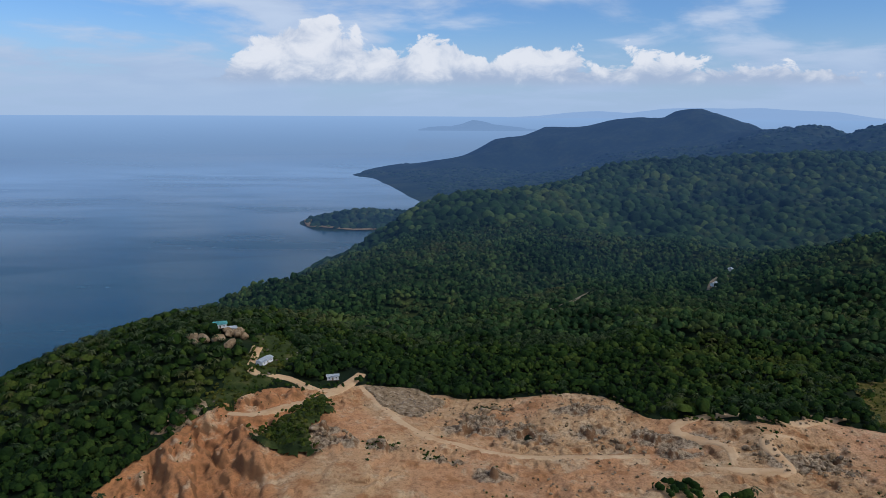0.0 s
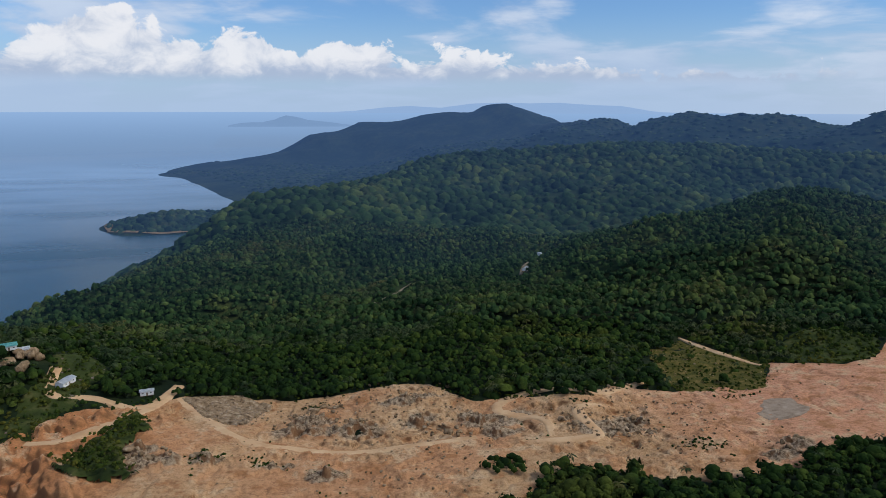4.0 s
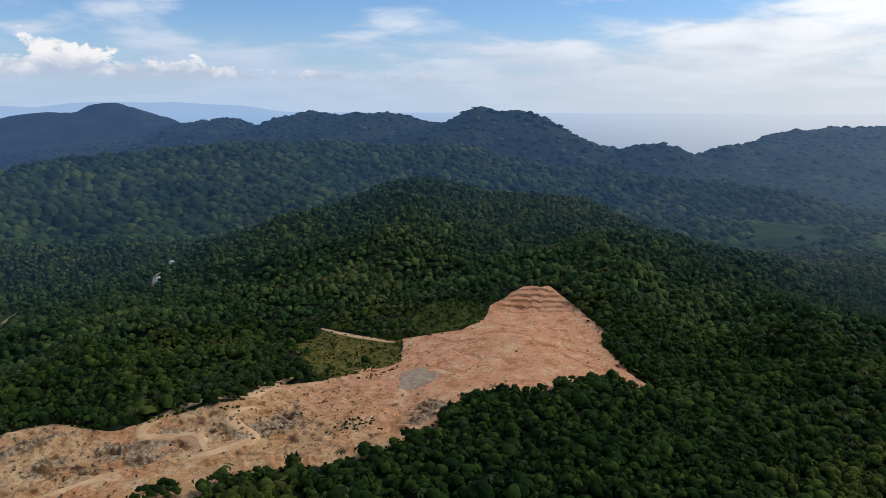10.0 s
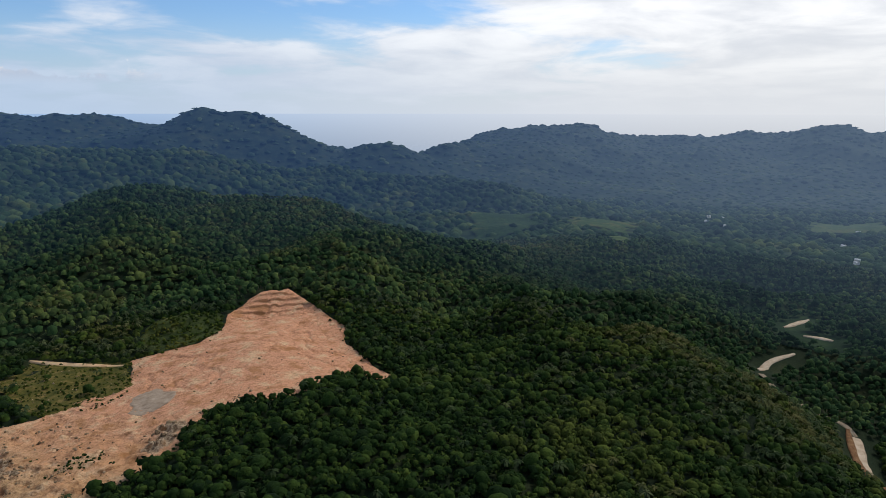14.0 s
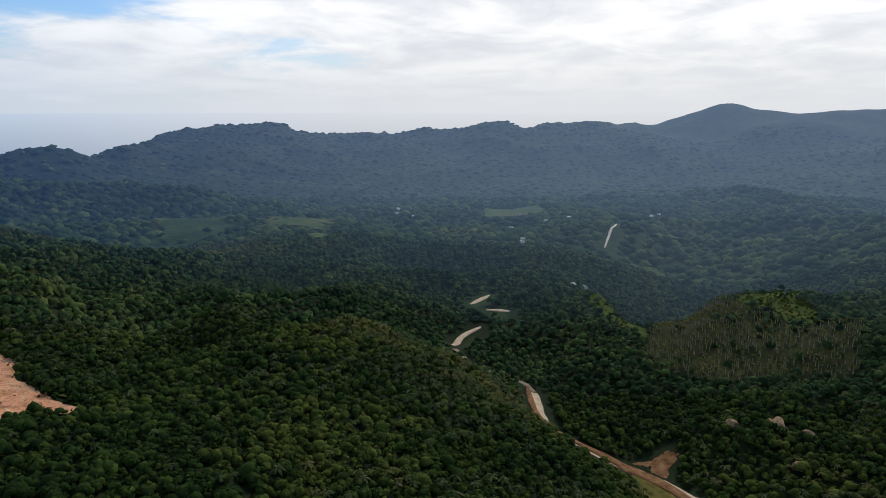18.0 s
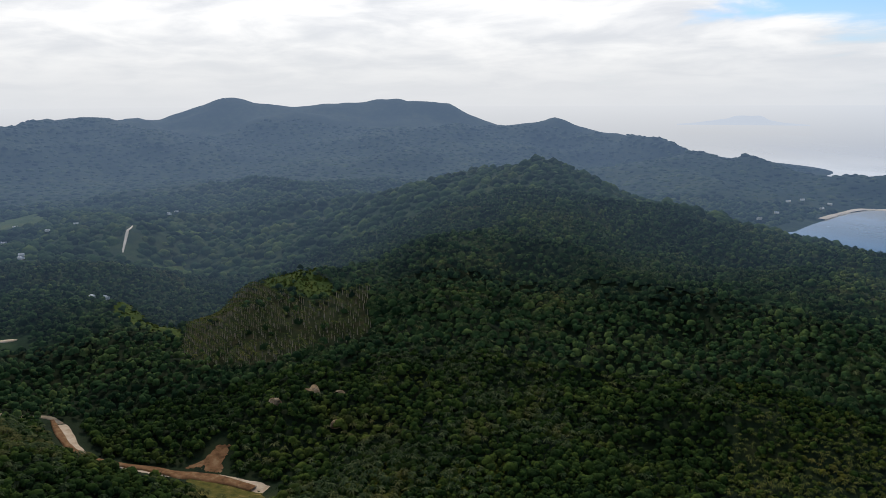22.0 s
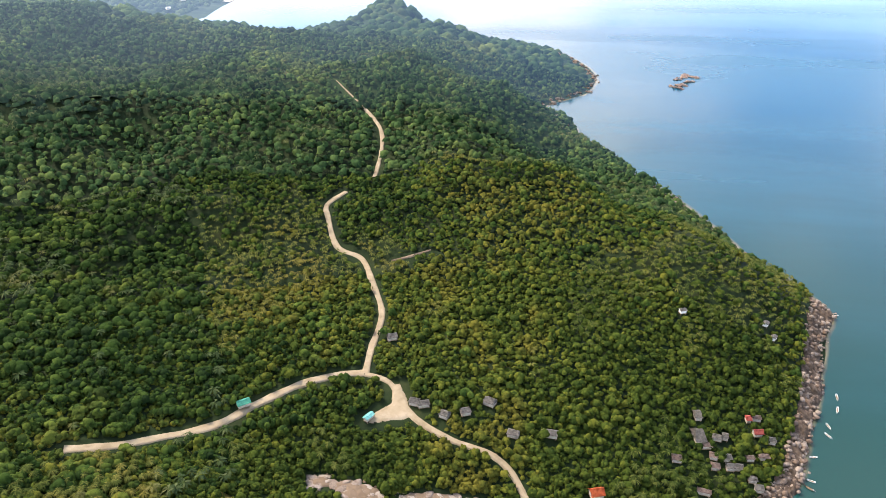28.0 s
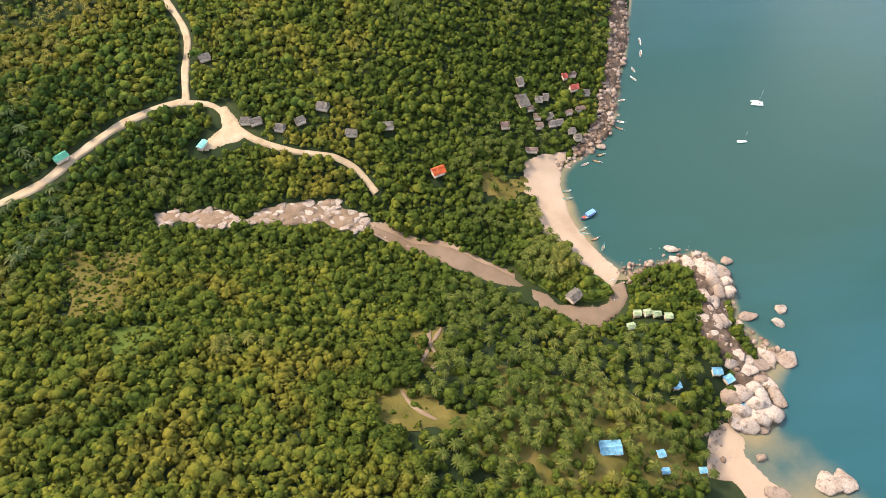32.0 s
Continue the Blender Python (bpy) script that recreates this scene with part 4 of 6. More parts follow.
# the sea lies flat and, past the last capes, lifts to the line of sight of the true horizon
def sea_sheet(name, r0, r1, grow, mat, label, turns=480):
    x, y, rows, cols = rings(r0, r1, grow, turns)
    r = np.hypot(x, y)
    brim = EYE - 4850 * math.tan(radians(0.45))
    z = brim * (np.clip(r - 3400, 0, None) / 1450) ** 4
    m = mesh_from(name, np.stack([x, y, z], -1).reshape(-1, 3), sheet_faces(rows, cols, True)[:, ::-1], True)
    depth = m.attributes.new("depth", "FLOAT", "POINT")
    depth.data.foreach_set("value", np.clip(z - base_height(x, y), -1, 30).astype(np.float32).ravel() if r0 < 900 else np.full(x.size, 30, np.float32))
    tagged(part(name, m, mat), label, "sea", kind="structure")


sea_sheet("sea", 70.0, 1600.0, 0.028, M_SEA, "calm turquoise sea round the bay", 480)
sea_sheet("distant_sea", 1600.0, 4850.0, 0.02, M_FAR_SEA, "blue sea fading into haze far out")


def far_range(name, az0, az1, el0, peaks, label, seed, r=4780.0, mat=M_FAINT):
    """A faint range of hills on the horizon, between two bearings: elevations in degrees."""
    az = np.radians(np.linspace(az0, az1, 90))
    s = np.linspace(0, 1, 90)
    top = el0 + np.interp(s, np.linspace(0, 1, len(peaks)), peaks) + rough_field(s * 100, s * 0 + seed, 9, 4, seed) * 0.05
    crest = EYE + r * np.tan(np.radians(top))
    foot = EYE + r * math.tan(radians(el0 - 0.05))
    rows = [(r - 160, foot + 0 * crest), (r - 60, 0.5 * crest + 0.5 * foot), (r, crest), (r + 40, foot + 0 * crest)]
    v = np.concatenate([np.stack([np.sin(az) * q, np.cos(az) * q, z], -1) for q, z in rows])
    m = mesh_from(name, v, sheet_faces(4, 90)[:, ::-1], True)
    tagged(part(name, m, mat), label, "hills", kind="structure")


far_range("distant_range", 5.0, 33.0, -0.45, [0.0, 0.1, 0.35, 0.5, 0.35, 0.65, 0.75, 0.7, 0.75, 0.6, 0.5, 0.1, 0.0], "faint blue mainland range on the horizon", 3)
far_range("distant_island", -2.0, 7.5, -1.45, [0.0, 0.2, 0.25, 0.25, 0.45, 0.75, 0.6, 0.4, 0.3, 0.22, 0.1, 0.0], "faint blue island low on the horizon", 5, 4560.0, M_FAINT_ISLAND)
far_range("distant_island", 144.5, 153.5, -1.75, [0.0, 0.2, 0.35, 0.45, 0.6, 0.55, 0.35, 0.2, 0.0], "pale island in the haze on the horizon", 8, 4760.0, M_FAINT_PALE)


def patch(name, poly, mat, label, lift=0.3, step=2.0, relief=0.4, size=8.0, category="ground", kind="structure", shape=None, edge=2.0, level=None, grow=0.0, low=None, smooth=True):
    """A fine sheet of worked ground inside a polygon of the plan, lying on the land."""
    p = np.array(poly, float)
    x0, y0, x1, y1 = *(p.min(0) - 9), *(p.max(0) + 9)
    xs, ys = np.arange(x0, x1, step), np.arange(y0, y1, step)
    x, y = np.meshgrid(xs, ys, indexing="ij")
    gap = rim_gap(poly, x, y) * np.where(inside(poly, x, y), 1, -1) + rough_field(x, y, 14, 3, 5) * edge + grow
    z = ground_height(x, y) + lift + rough_field(x, y, size, 4, 2) * relief * np.clip(gap / 6, 0, 1)
    if shape is not None:
        z = z + shape(x, y, gap)
    if level is not None:
        z = 0 * z + level
    if low is not None:
        z = np.where(gap - grow > 0, np.maximum(z, low), z)
    z = np.where(gap < 0.5, z - np.clip(0.5 - gap, 0, 2.0) * 1.2, z)
    keep = gap > -1.2
    f = sheet_faces(len(xs), len(ys))[:, ::-1]
    f = f[keep.ravel()[f].all(1)]
    used, inv = np.unique(f, return_inverse=True)
    v = np.stack([x, y, z], -1).reshape(-1, 3)[used]
    m = mesh_from(name, v, inv.reshape(-1, 4), smooth)
    return tagged(part(name, m, mat), label, category, kind=kind)


def ribbon(name, line, width, mat, label, lift=0.5, category="road", kind="structure", step=3.0, widths=None):
    """A road or stream that follows a line of the plan over the land."""
    pts = [np.array(p, float) for p in line]
    smooth = []
    for i in range(len(pts) - 1):
        p0, p1, p2, p3 = pts[max(i - 1, 0)], pts[i], pts[i + 1], pts[min(i + 2, len(pts) - 1)]
        k = max(2, int(np.hypot(*(p2 - p1)) / step))
        for s in np.arange(k) / k:
            smooth.append(0.5 * (2 * p1 + (p2 - p0) * s + (2 * p0 - 5 * p1 + 4 * p2 - p3) * s * s + (3 * p1 - p0 - 3 * p2 + p3) * s ** 3))
    smooth = np.array(smooth + [pts[-1]])
    run = np.gradient(smooth, axis=0)
    run /= np.hypot(run[:, 0], run[:, 1])[:, None]
    side = np.stack([run[:, 1], -run[:, 0]], -1)
    if widths is not None:
        width = np.interp(np.linspace(0, 1, len(smooth)), np.linspace(0, 1, len(widths)), widths)
    half = (width / 2 + rough_field(smooth[:, 0], smooth[:, 1], 9, 2, 8) * width * 0.12)
    offs = np.array([-1.25, -1.0, -0.5, 0.0, 0.5, 1.0, 1.25])
    sink = np.array([-1.0, 0.0, 0.05, 0.0, 0.05, 0.0, -1.0])
    xy = smooth[:, None] + side[:, None] * (offs[None, :, None] * np.reshape(half * np.ones(len(smooth)), (-1, 1, 1)))
    mid = ground_height(smooth[:, 0], smooth[:, 1])
    z = 0.5 * ground_height(xy[..., 0], xy[..., 1]) + 0.5 * mid[:, None] + lift + sink
    if name.startswith("creek"):  # it runs down into the pool
        z = z - np.linspace(0, 1, len(z))[:, None] ** 5 * 1.1
    m = mesh_from(name, np.concatenate([xy, z[..., None]], -1).reshape(-1, 3), sheet_faces(len(smooth), 7)[:, ::-1], True)
    return tagged(part(name, m, mat), label, category, kind=kind)


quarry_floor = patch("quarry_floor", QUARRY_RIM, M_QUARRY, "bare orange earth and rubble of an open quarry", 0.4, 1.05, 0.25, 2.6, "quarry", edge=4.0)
co = np.empty(len(quarry_floor.data.vertices) * 3, np.float32)
quarry_floor.data.vertices.foreach_get("co", co)
quarry_floor.data.attributes.new("rock", "FLOAT", "POINT").data.foreach_set("value", outcrop(co[0::3].astype(float), co[1::3].astype(float)).astype(np.float32))
for line in (QUARRY_TRACK, QUARRY_TRACK_B, QUARRY_TRACK_C, QUARRY_TRACK_D):
    ribbon("quarry_track", line, 7, M_TRACK, "smooth worn haul track across the quarry", 0.5, widths=[4, 7, 6, 7, 4])
patch("grass_mound", QUARRY_GREEN, M_SCRUB, "green scrubby mound left in the quarry", 2.4, 1.6, 1.2, 9.0, "mound", edge=4.0, shape=lambda x, y, gap: np.clip(gap / 14, 0, 1) * 3.0)
patch("rubble_slope", RUBBLE_SLOPE, M_STONE, "grey slope of broken rubble", 1.6, 1.2, 1.0, 3.0, "rubble", edge=3.0)
patch("gravel_heap", GREY_POOL, M_GRAVEL, "flat grey gravel heap on the quarry floor", 0.7, 1.2, 0.5, 3.0, "gravel", edge=9.0)
patch("scree", SCREE_WEST, M_STONE, "pale rocky scree below the quarry", 1.0, 1.5, 1.2, 4.0, "rubble", edge=4.0)
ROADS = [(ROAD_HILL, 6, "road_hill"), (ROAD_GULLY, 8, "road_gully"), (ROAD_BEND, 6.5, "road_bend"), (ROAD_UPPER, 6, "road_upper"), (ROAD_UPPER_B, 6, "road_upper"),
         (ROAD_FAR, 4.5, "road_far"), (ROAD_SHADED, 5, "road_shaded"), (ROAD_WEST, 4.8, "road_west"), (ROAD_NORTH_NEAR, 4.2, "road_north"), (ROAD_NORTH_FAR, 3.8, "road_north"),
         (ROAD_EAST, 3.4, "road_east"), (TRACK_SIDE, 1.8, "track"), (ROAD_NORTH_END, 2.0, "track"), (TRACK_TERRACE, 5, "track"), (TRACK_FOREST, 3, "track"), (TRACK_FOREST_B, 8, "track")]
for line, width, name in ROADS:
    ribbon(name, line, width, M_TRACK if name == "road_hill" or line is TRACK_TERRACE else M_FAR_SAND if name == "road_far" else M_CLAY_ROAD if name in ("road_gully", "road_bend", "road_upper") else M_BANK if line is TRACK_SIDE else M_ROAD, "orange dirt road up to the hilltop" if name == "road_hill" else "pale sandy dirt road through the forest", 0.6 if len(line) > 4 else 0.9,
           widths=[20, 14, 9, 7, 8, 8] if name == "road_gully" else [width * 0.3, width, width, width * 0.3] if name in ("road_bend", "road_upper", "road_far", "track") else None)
FIELDS = [(TERRACE, M_GRASS, "cleared terrace of dry brown grass", "terrace"), (PLANTATION_FIELD, M_BROWN, "brown thinned plantation floor", "plantation_floor"),
          (GREEN_FIELD, M_MEADOW, "light green field on a hillside", "field"), (DRY_GRASS, M_GROVE, "dry grass clearing among palms", "clearing"),
          (SAND_GULLY, M_GROVE, "eroded sandy clearing among palms", "clearing"), (MEADOW, M_MEADOW, "yellow-green grass clearing", "meadow"),
          (MEADOW_DRY, M_GROVE, "brown dry clearing in the forest", "meadow"), (MEADOW_BEACH, M_GROVE, "grass behind the beach", "meadow"),
          (EMBANKMENT, M_GRASS, "dry grass embankment below the dirt road", "embankment"),
          (SHED_SCAR, M_SCAR, "orange earth scar beside the road", "earth_bank")]
for poly, mat, label, name in FIELDS:
    patch(name, poly, mat, label, 0.5, 2.5, 0.5, 6.0, "clearing", edge=16.0 if name == "plantation_floor" else 6.0)
patch("grove_grass", GROVE_GRASS, M_GROVE, "dry olive grass under the palm grove", 0.5, 2.0, 0.5, 5.0, "grass", edge=7.0)
for poly in (FAR_FIELD_A, FAR_FIELD_B, FAR_FIELD_C, FAR_FIELD_D, FAR_FIELD_E, FAR_FIELD_F):
    patch("far_field", poly, M_FAR_FIELD, "light green field in the distant valley", 3.0, 8.0, 0.5, 20.0, "field", edge=26.0)
for poly in (SLOPE_FIELD, SLOPE_FIELD_B):
    patch("hillside_field", poly, M_MEADOW, "light green shrubs on a hillside", 1.5, 3.0, 1.5, 7.0, "field", edge=8.0)
for line in ([(-20, -185), (-19, -172), (-21, -160), (-14, -150)], [(-26, -184), (-18, -168), (-13, -158)], [(-3, -141), (-7, -132), (-16, -125)]):
    ribbon("footpath", line, 1.6, M_BANK, "pale sandy footpath among palms", 0.75, "path", widths=[0.8, 2.2, 1.2, 2.0, 0.8])
patch("yard", YARD, M_ROAD, "pale sandy parking yard beside the road", 0.7, 1.5, 0.1, 8.0, "yard")
patch("beach", BEACH, M_SAND, "pale pink sand beach in the bay", 0.5, 1.5, 0.15, 8.0, "beach", edge=1.0, grow=1.5, low=0.2)
ribbon("beach", BEACH_FAR, 16, M_FAR_SAND, "thin pale beach round the distant bay", 3.0, "beach", step=20.0)
patch("beach", BEACH_SOUTH, M_SAND, "small pale sand beach between rocks", 0.5, 1.5, 0.15, 8.0, "beach", edge=1.0, grow=1.5, low=0.2)
ribbon("creek", CREEK_WATER, 7, M_CREEK, "brown muddy creek water", 0.6, "creek", widths=[3, 5, 6, 9, 12, 13, 11, 9, 10])
ribbon("creek_bank", [(x - 1.0, y - 2.2) for x, y in CREEK_WATER], 7, M_BANK, "sandy bank of the muddy creek", 0.45, "bank", widths=[8, 10, 10, 12, 14, 14, 12, 9, 10])
ribbon("rocky_shore", [(x + 6, y) for x, y, z in COAST_SOUTH], 12, M_ROCK, "pale rocky shoreline of the distant cape", 2.5, "shore", step=20.0)
ribbon("earth_bank", [(x + 7, y + 5) for x, y in ROAD_GULLY], 6, M_SCAR, "orange cut bank above the dirt road", 2.2, "earth bank", widths=[6, 10, 6, 4, 5, 3])
SPIT = [(-123, -213), (-112, -229), (-96, -254), (-72, -236), (-80, -223), (-90, -214), (-100, -208), (-112, -205), (-120, -206)]
patch("spit", SPIT, M_MEADOW, "low grassy spit between creek and beach", 0.3, 1.5, 0.3, 5.0, "ground", edge=1.0, grow=1.0, low=2.0)
patch("creek_pool", CREEK_POOL, M_CREEK, "brown muddy pool at the creek mouth", 0.0, 1.5, 0.0, 8.0, "creek", edge=1.0, level=1.6)


def slabs(size, tall, dome):
    """Jointed granite: blocks of many heights with dark cracks between them."""
    def shape(x, y, gap):
        warp = rough_field(x, y, size * 2, 3, 71) * size * 0.35
        high, crack = blocks(x + warp, y - warp, size, 17)
        small, seam = blocks(x - warp, y + warp, size * 0.45, 23)
        edge_in = np.clip(gap / 4, 0, 1)
        return edge_in * (dome * np.clip(gap / 9, 0, 1) + (0.1 + high) * tall * np.clip(crack / (size * 0.14), 0, 1) ** 0.5 * (1 + 0.25 * rough_field(x, y, size * 0.8, 2, 90)) + small * tall * 0.22 * np.clip(seam / (size * 0.1), 0, 1) ** 0.6)
    return shape


patch("rock_headland", ROCK_HEAD, M_JOINT, "dark jointed bed of the granite headland beside the bay", 0.2, 0.7, 0.2, 2.0, "rocks", edge=2.0, grow=1.5, low=0.2, smooth=False, shape=slabs(6.0, 1.8, 0.5))
patch("rock_shore", ROCK_STRIP, M_JOINT, "dark rock bed of the shore below the forest", 0.2, 0.9, 0.2, 2.0, "rocks", edge=3.0, grow=-0.5, smooth=False, shape=slabs(5.0, 2.6, 0.0))
for poly in CREEK_SLABS:
    patch("creek_bed", poly, M_BANK, "sandy rock bed of the creek under pale slabs", 0.5, 0.8, 0.15, 2.0, "rocks", edge=2.5, grow=0.5, smooth=False, shape=slabs(4.2, 1.2, 0.0))
patch("grass_knoll", GRASS_KNOLL, M_SCRUB, "green grassy knoll beside the quarry", 0.8, 2.0, 1.0, 7.0, "scrub", edge=5.0)
patch("hill_scrub", HILL_SCRUB, M_SCRUB, "light green scrub slope below the hilltop house", 0.6, 2.0, 0.9, 7.0, "scrub", edge=6.0)

# ---- trees ----
def ico(level):
    bm = bmesh.new()
    bmesh.ops.create_icosphere(bm, subdivisions=level, radius=1.0)
    bm.verts.ensure_lookup_table()
    v = np.array([q.co[:] for q in bm.verts])
    f = np.array([[q.index for q in t.verts] for t in bm.faces])
    bm.free()
    return v, f


def crown(rng, level, lumps, sprays, open_below=False, leaf=(0.16, 0.36)):
    """A leafy crown about one metre in radius: a lumpy core, side lumps and leaf sprays that break its outline."""
    v, f = ico(level)
    k = np.ones(len(v))
    for _ in range(9):
        d = rng.normal(size=3)
        d /= np.linalg.norm(d)
        k += rng.uniform(-0.16, 0.28) * np.exp(-((1 - v @ d) / 0.22) ** 2)
    k *= rng.uniform(0.58, 1.24, len(v))
    vs, fs = [v * k[:, None] * (1, 1, 0.78)], [f]
    if open_below:
        fs[0] = f[(v[f].mean(1)[:, 2]) > -0.35]
    count = len(v)
    for _ in range(lumps):
        v, f = ico(1)
        d = rng.normal(size=3)
        d[2] = abs(d[2]) * 0.7
        d /= np.linalg.norm(d)
        v = v * rng.uniform(0.85, 1.15, (len(v), 1)) * rng.uniform(0.3, 0.5) * (1, 1, 0.85) + d * rng.uniform(0.65, 0.95) * (1, 1, 0.8)
        vs.append(v)
        fs.append(f + count)
        count += len(v)
    for _ in range(sprays):
        d = rng.normal(size=3)
        d[2] = abs(d[2]) - 0.2
        d /= np.linalg.norm(d)
        u = np.cross(d, rng.normal(size=3))
        u /= np.linalg.norm(u)
        t = np.cross(d, u) + d * rng.uniform(-0.9, 0.9)
        c = d * rng.uniform(0.62, 1.18) * (1, 1, 0.82)
        s = rng.uniform(*leaf)
        vs.append(np.array([c - u * s - t * s * 0.5, c + u * s - t * s * 0.6, c + t * s]))
        fs.append(np.array([[0, 1, 2]]) + count)
        count += 3
    return np.concatenate(vs), np.concatenate(fs)


def palm_crown(rng):
    """Arching fronds of a coconut palm, about one metre long each, folded along their ribs."""
    vs, fs, count = [], [], 0
    blades = rng.integers(14, 18)
    for i in range(blades):
        a = 2 * math.pi * (i + rng.uniform(-0.3, 0.3)) / blades
        rise = rng.uniform(0.1, 0.75)
        out = np.array([math.cos(a), math.sin(a), 0.0])
        side = np.array([-math.sin(a), math.cos(a), 0.0])
        ribs = []
        for s in (0.05, 0.4, 0.75, 1.05):
            c = out * s * (1 - 0.18 * rise) + np.array([0, 0, rise * s - (0.75 + 0.3 * rise) * s * s])
            h = (0.03, 0.10, 0.10, 0.01)[len(ribs)]
            ribs.append([c - side * h - (0, 0, 0.6 * h), c, c + side * h - (0, 0, 0.6 * h)])
        vs.append(np.array(ribs).reshape(-1, 3))
        for q in range(3):
            b = count + q * 3
            fs += [[b, b + 1, b + 4], [b, b + 4, b + 3], [b + 1, b + 2, b + 5], [b + 1, b + 5, b + 4]]
        count += 12
    return np.concatenate(vs), np.array(fs)


def trunk_mesh(rng, height, radius, lean=0.06, sides=6):
    """A tapered trunk, slightly bent."""
    rings_, bend = [], rng.uniform(-1, 1, 2) * lean * height
    for s in (0.0, 0.35, 0.7, 1.0):
        r = radius * (1.25 - 0.75 * s) if s else radius * 1.5
        for k in range(sides):
            a = 2 * math.pi * k / sides
            rings_.append((math.cos(a) * r + bend[0] * s * s, math.sin(a) * r + bend[1] * s * s, height * s))
    f = sheet_faces(4, sides, True)
    return np.array(rings_), np.concatenate([f[:, [0, 1, 2]], f[:, [0, 2, 3]]])


def grown(spots, shapes, rng, radius, name, mat, label, squash=(0.85, 1.2), lift=0.55, group=""):
    """Joins crowns over many spots (x, y, z) into one forest; radius: from and to, metres."""
    all_v, all_f, count = [np.zeros((0, 3))], [np.zeros((0, 3), int)], 0
    pick = rng.integers(0, len(shapes), len(spots))
    for s, (v, f) in enumerate(shapes):
        p = spots[pick == s]
        if not len(p):
            continue
        k = len(p)
        r = radius[0] + (radius[1] - radius[0]) * rng.random(k) ** 1.7
        a = rng.uniform(0, 2 * np.pi, k)
        c, sn = np.cos(a)[:, None], np.sin(a)[:, None]
        high = rng.uniform(*squash, k)[:, None]
        x = (v[None, :, 0] * c - v[None, :, 1] * sn) * r[:, None] + p[:, None, 0]
        y = (v[None, :, 0] * sn + v[None, :, 1] * c) * r[:, None] + p[:, None, 1]
        z = v[None, :, 2] * r[:, None] * high + p[:, None, 2] + (r * lift)[:, None]
        all_v.append(np.stack([x, y, z], -1).reshape(-1, 3))
        all_f.append((f[None] + (np.arange(k) * len(v))[:, None, None]).reshape(-1, 3) + count)
        count += k * len(v)
    m = mesh_from(name, np.concatenate(all_v), np.concatenate(all_f))
    return tagged(part(name, m, mat), label, "forest", kind="stuff")


ROAD_ROOM = {"road_gully": 10.0, "road_bend": 9.0, "road_upper": 9.0, "road_far": 10.0, "road_west": 4.0, "road_north": 3.0, "road_hill": 4.0, "road_shaded": 4.0}
ROAD_CLEAR = [(line, width / 2 + ROAD_ROOM.get(name, 2.0)) for line, width, name in ROADS] + [(CREEK_WATER[:4], 5.5), (CREEK_WATER[3:], 8.0)]
for line, width, name in ROADS:  # low growth on the downhill side of the roads
    if name in ("road_gully", "road_bend", "road_upper", "road_far", "road_north", "track"):
        step = 17.0 if name in ("road_gully", "road_bend", "road_upper", "road_far") else 5.0
        ROAD_CLEAR.append(([(x - x / math.hypot(x, y) * step, y - y / math.hypot(x, y) * step) for x, y in line], step * 0.8))
BARE = [(QUARRY_RIM, 1.0), (YARD, 5.5), (BEACH, 1.0), (BEACH_SOUTH, 1.0), (SHED_SCAR, 4.0), (EMBANKMENT, 2.0), (ROCK_HEAD, 0.5), (ROCK_STRIP, 0.5), (CREEK_POOL, 2.0), (HILL_SCRUB, 1.0), (GRASS_KNOLL, 1.0)]
THIN = [TERRACE, PLANTATION_FIELD, GREEN_FIELD, DRY_GRASS, SAND_GULLY, MEADOW, MEADOW_DRY, MEADOW_BEACH, FAR_FIELD_A, FAR_FIELD_B, FAR_FIELD_C, FAR_FIELD_D, FAR_FIELD_E, FAR_FIELD_F, SLOPE_FIELD]
HOUSE_SPOTS = HILL_ROCKS + H_GREY + H_VILLAGE + H_OTHER + H_BLUE + H_GREEN + H_HILL + H_CAPE
SMALL_HOUSES = set(H_VILLAGE + H_GREEN + H_BLUE)


def free(x, y, rng, thin=0.06, room=4.5):
    """Which spots may bear a tree."""
    ok = np.ones(len(x), bool)
    for poly, gap in BARE:
        p = np.array(poly)
        near = (x > p[:, 0].min() - gap) & (x < p[:, 0].max() + gap) & (y > p[:, 1].min() - gap) & (y < p[:, 1].max() + gap)
        ok[near] &= ~(inside(poly, x[near], y[near]) | (rim_gap(poly, x[near], y[near]) < gap))
    for poly in THIN:
        ok &= ~(inside(poly, x, y) & (rng.random(len(x)) > thin))
    for poly in CREEK_SLABS:
        ok &= ~(inside(poly, x, y) | (rim_gap(poly, x, y) < 2.5) | inside([(px * 0.985, py * 0.985) for px, py in poly], x, y))
    for line, gap in ROAD_CLEAR:
        near = (np.abs(x - line[0][0]) < 900)
        ok[near] &= line_gap(line, x[near], y[near]) > gap
    for hx, hy in HOUSE_SPOTS:
        ok &= np.hypot(x - hx, y - hy) > (room if (hx, hy) not in SMALL_HOUSES else 3.3)
        away = math.hypot(hx, hy)  # the open ground in front of the house
        ok &= np.hypot(x - hx * (1 - 5.0 / away), y - hy * (1 - 5.0 / away)) > (3.6 if (hx, hy) not in SMALL_HOUSES else 3.0)
    ok &= np.hypot(x - H_BLUE[4][0] * 0.99, y - H_BLUE[4][1] * 0.97) > 8.5  # open grass round the hall
    return ok


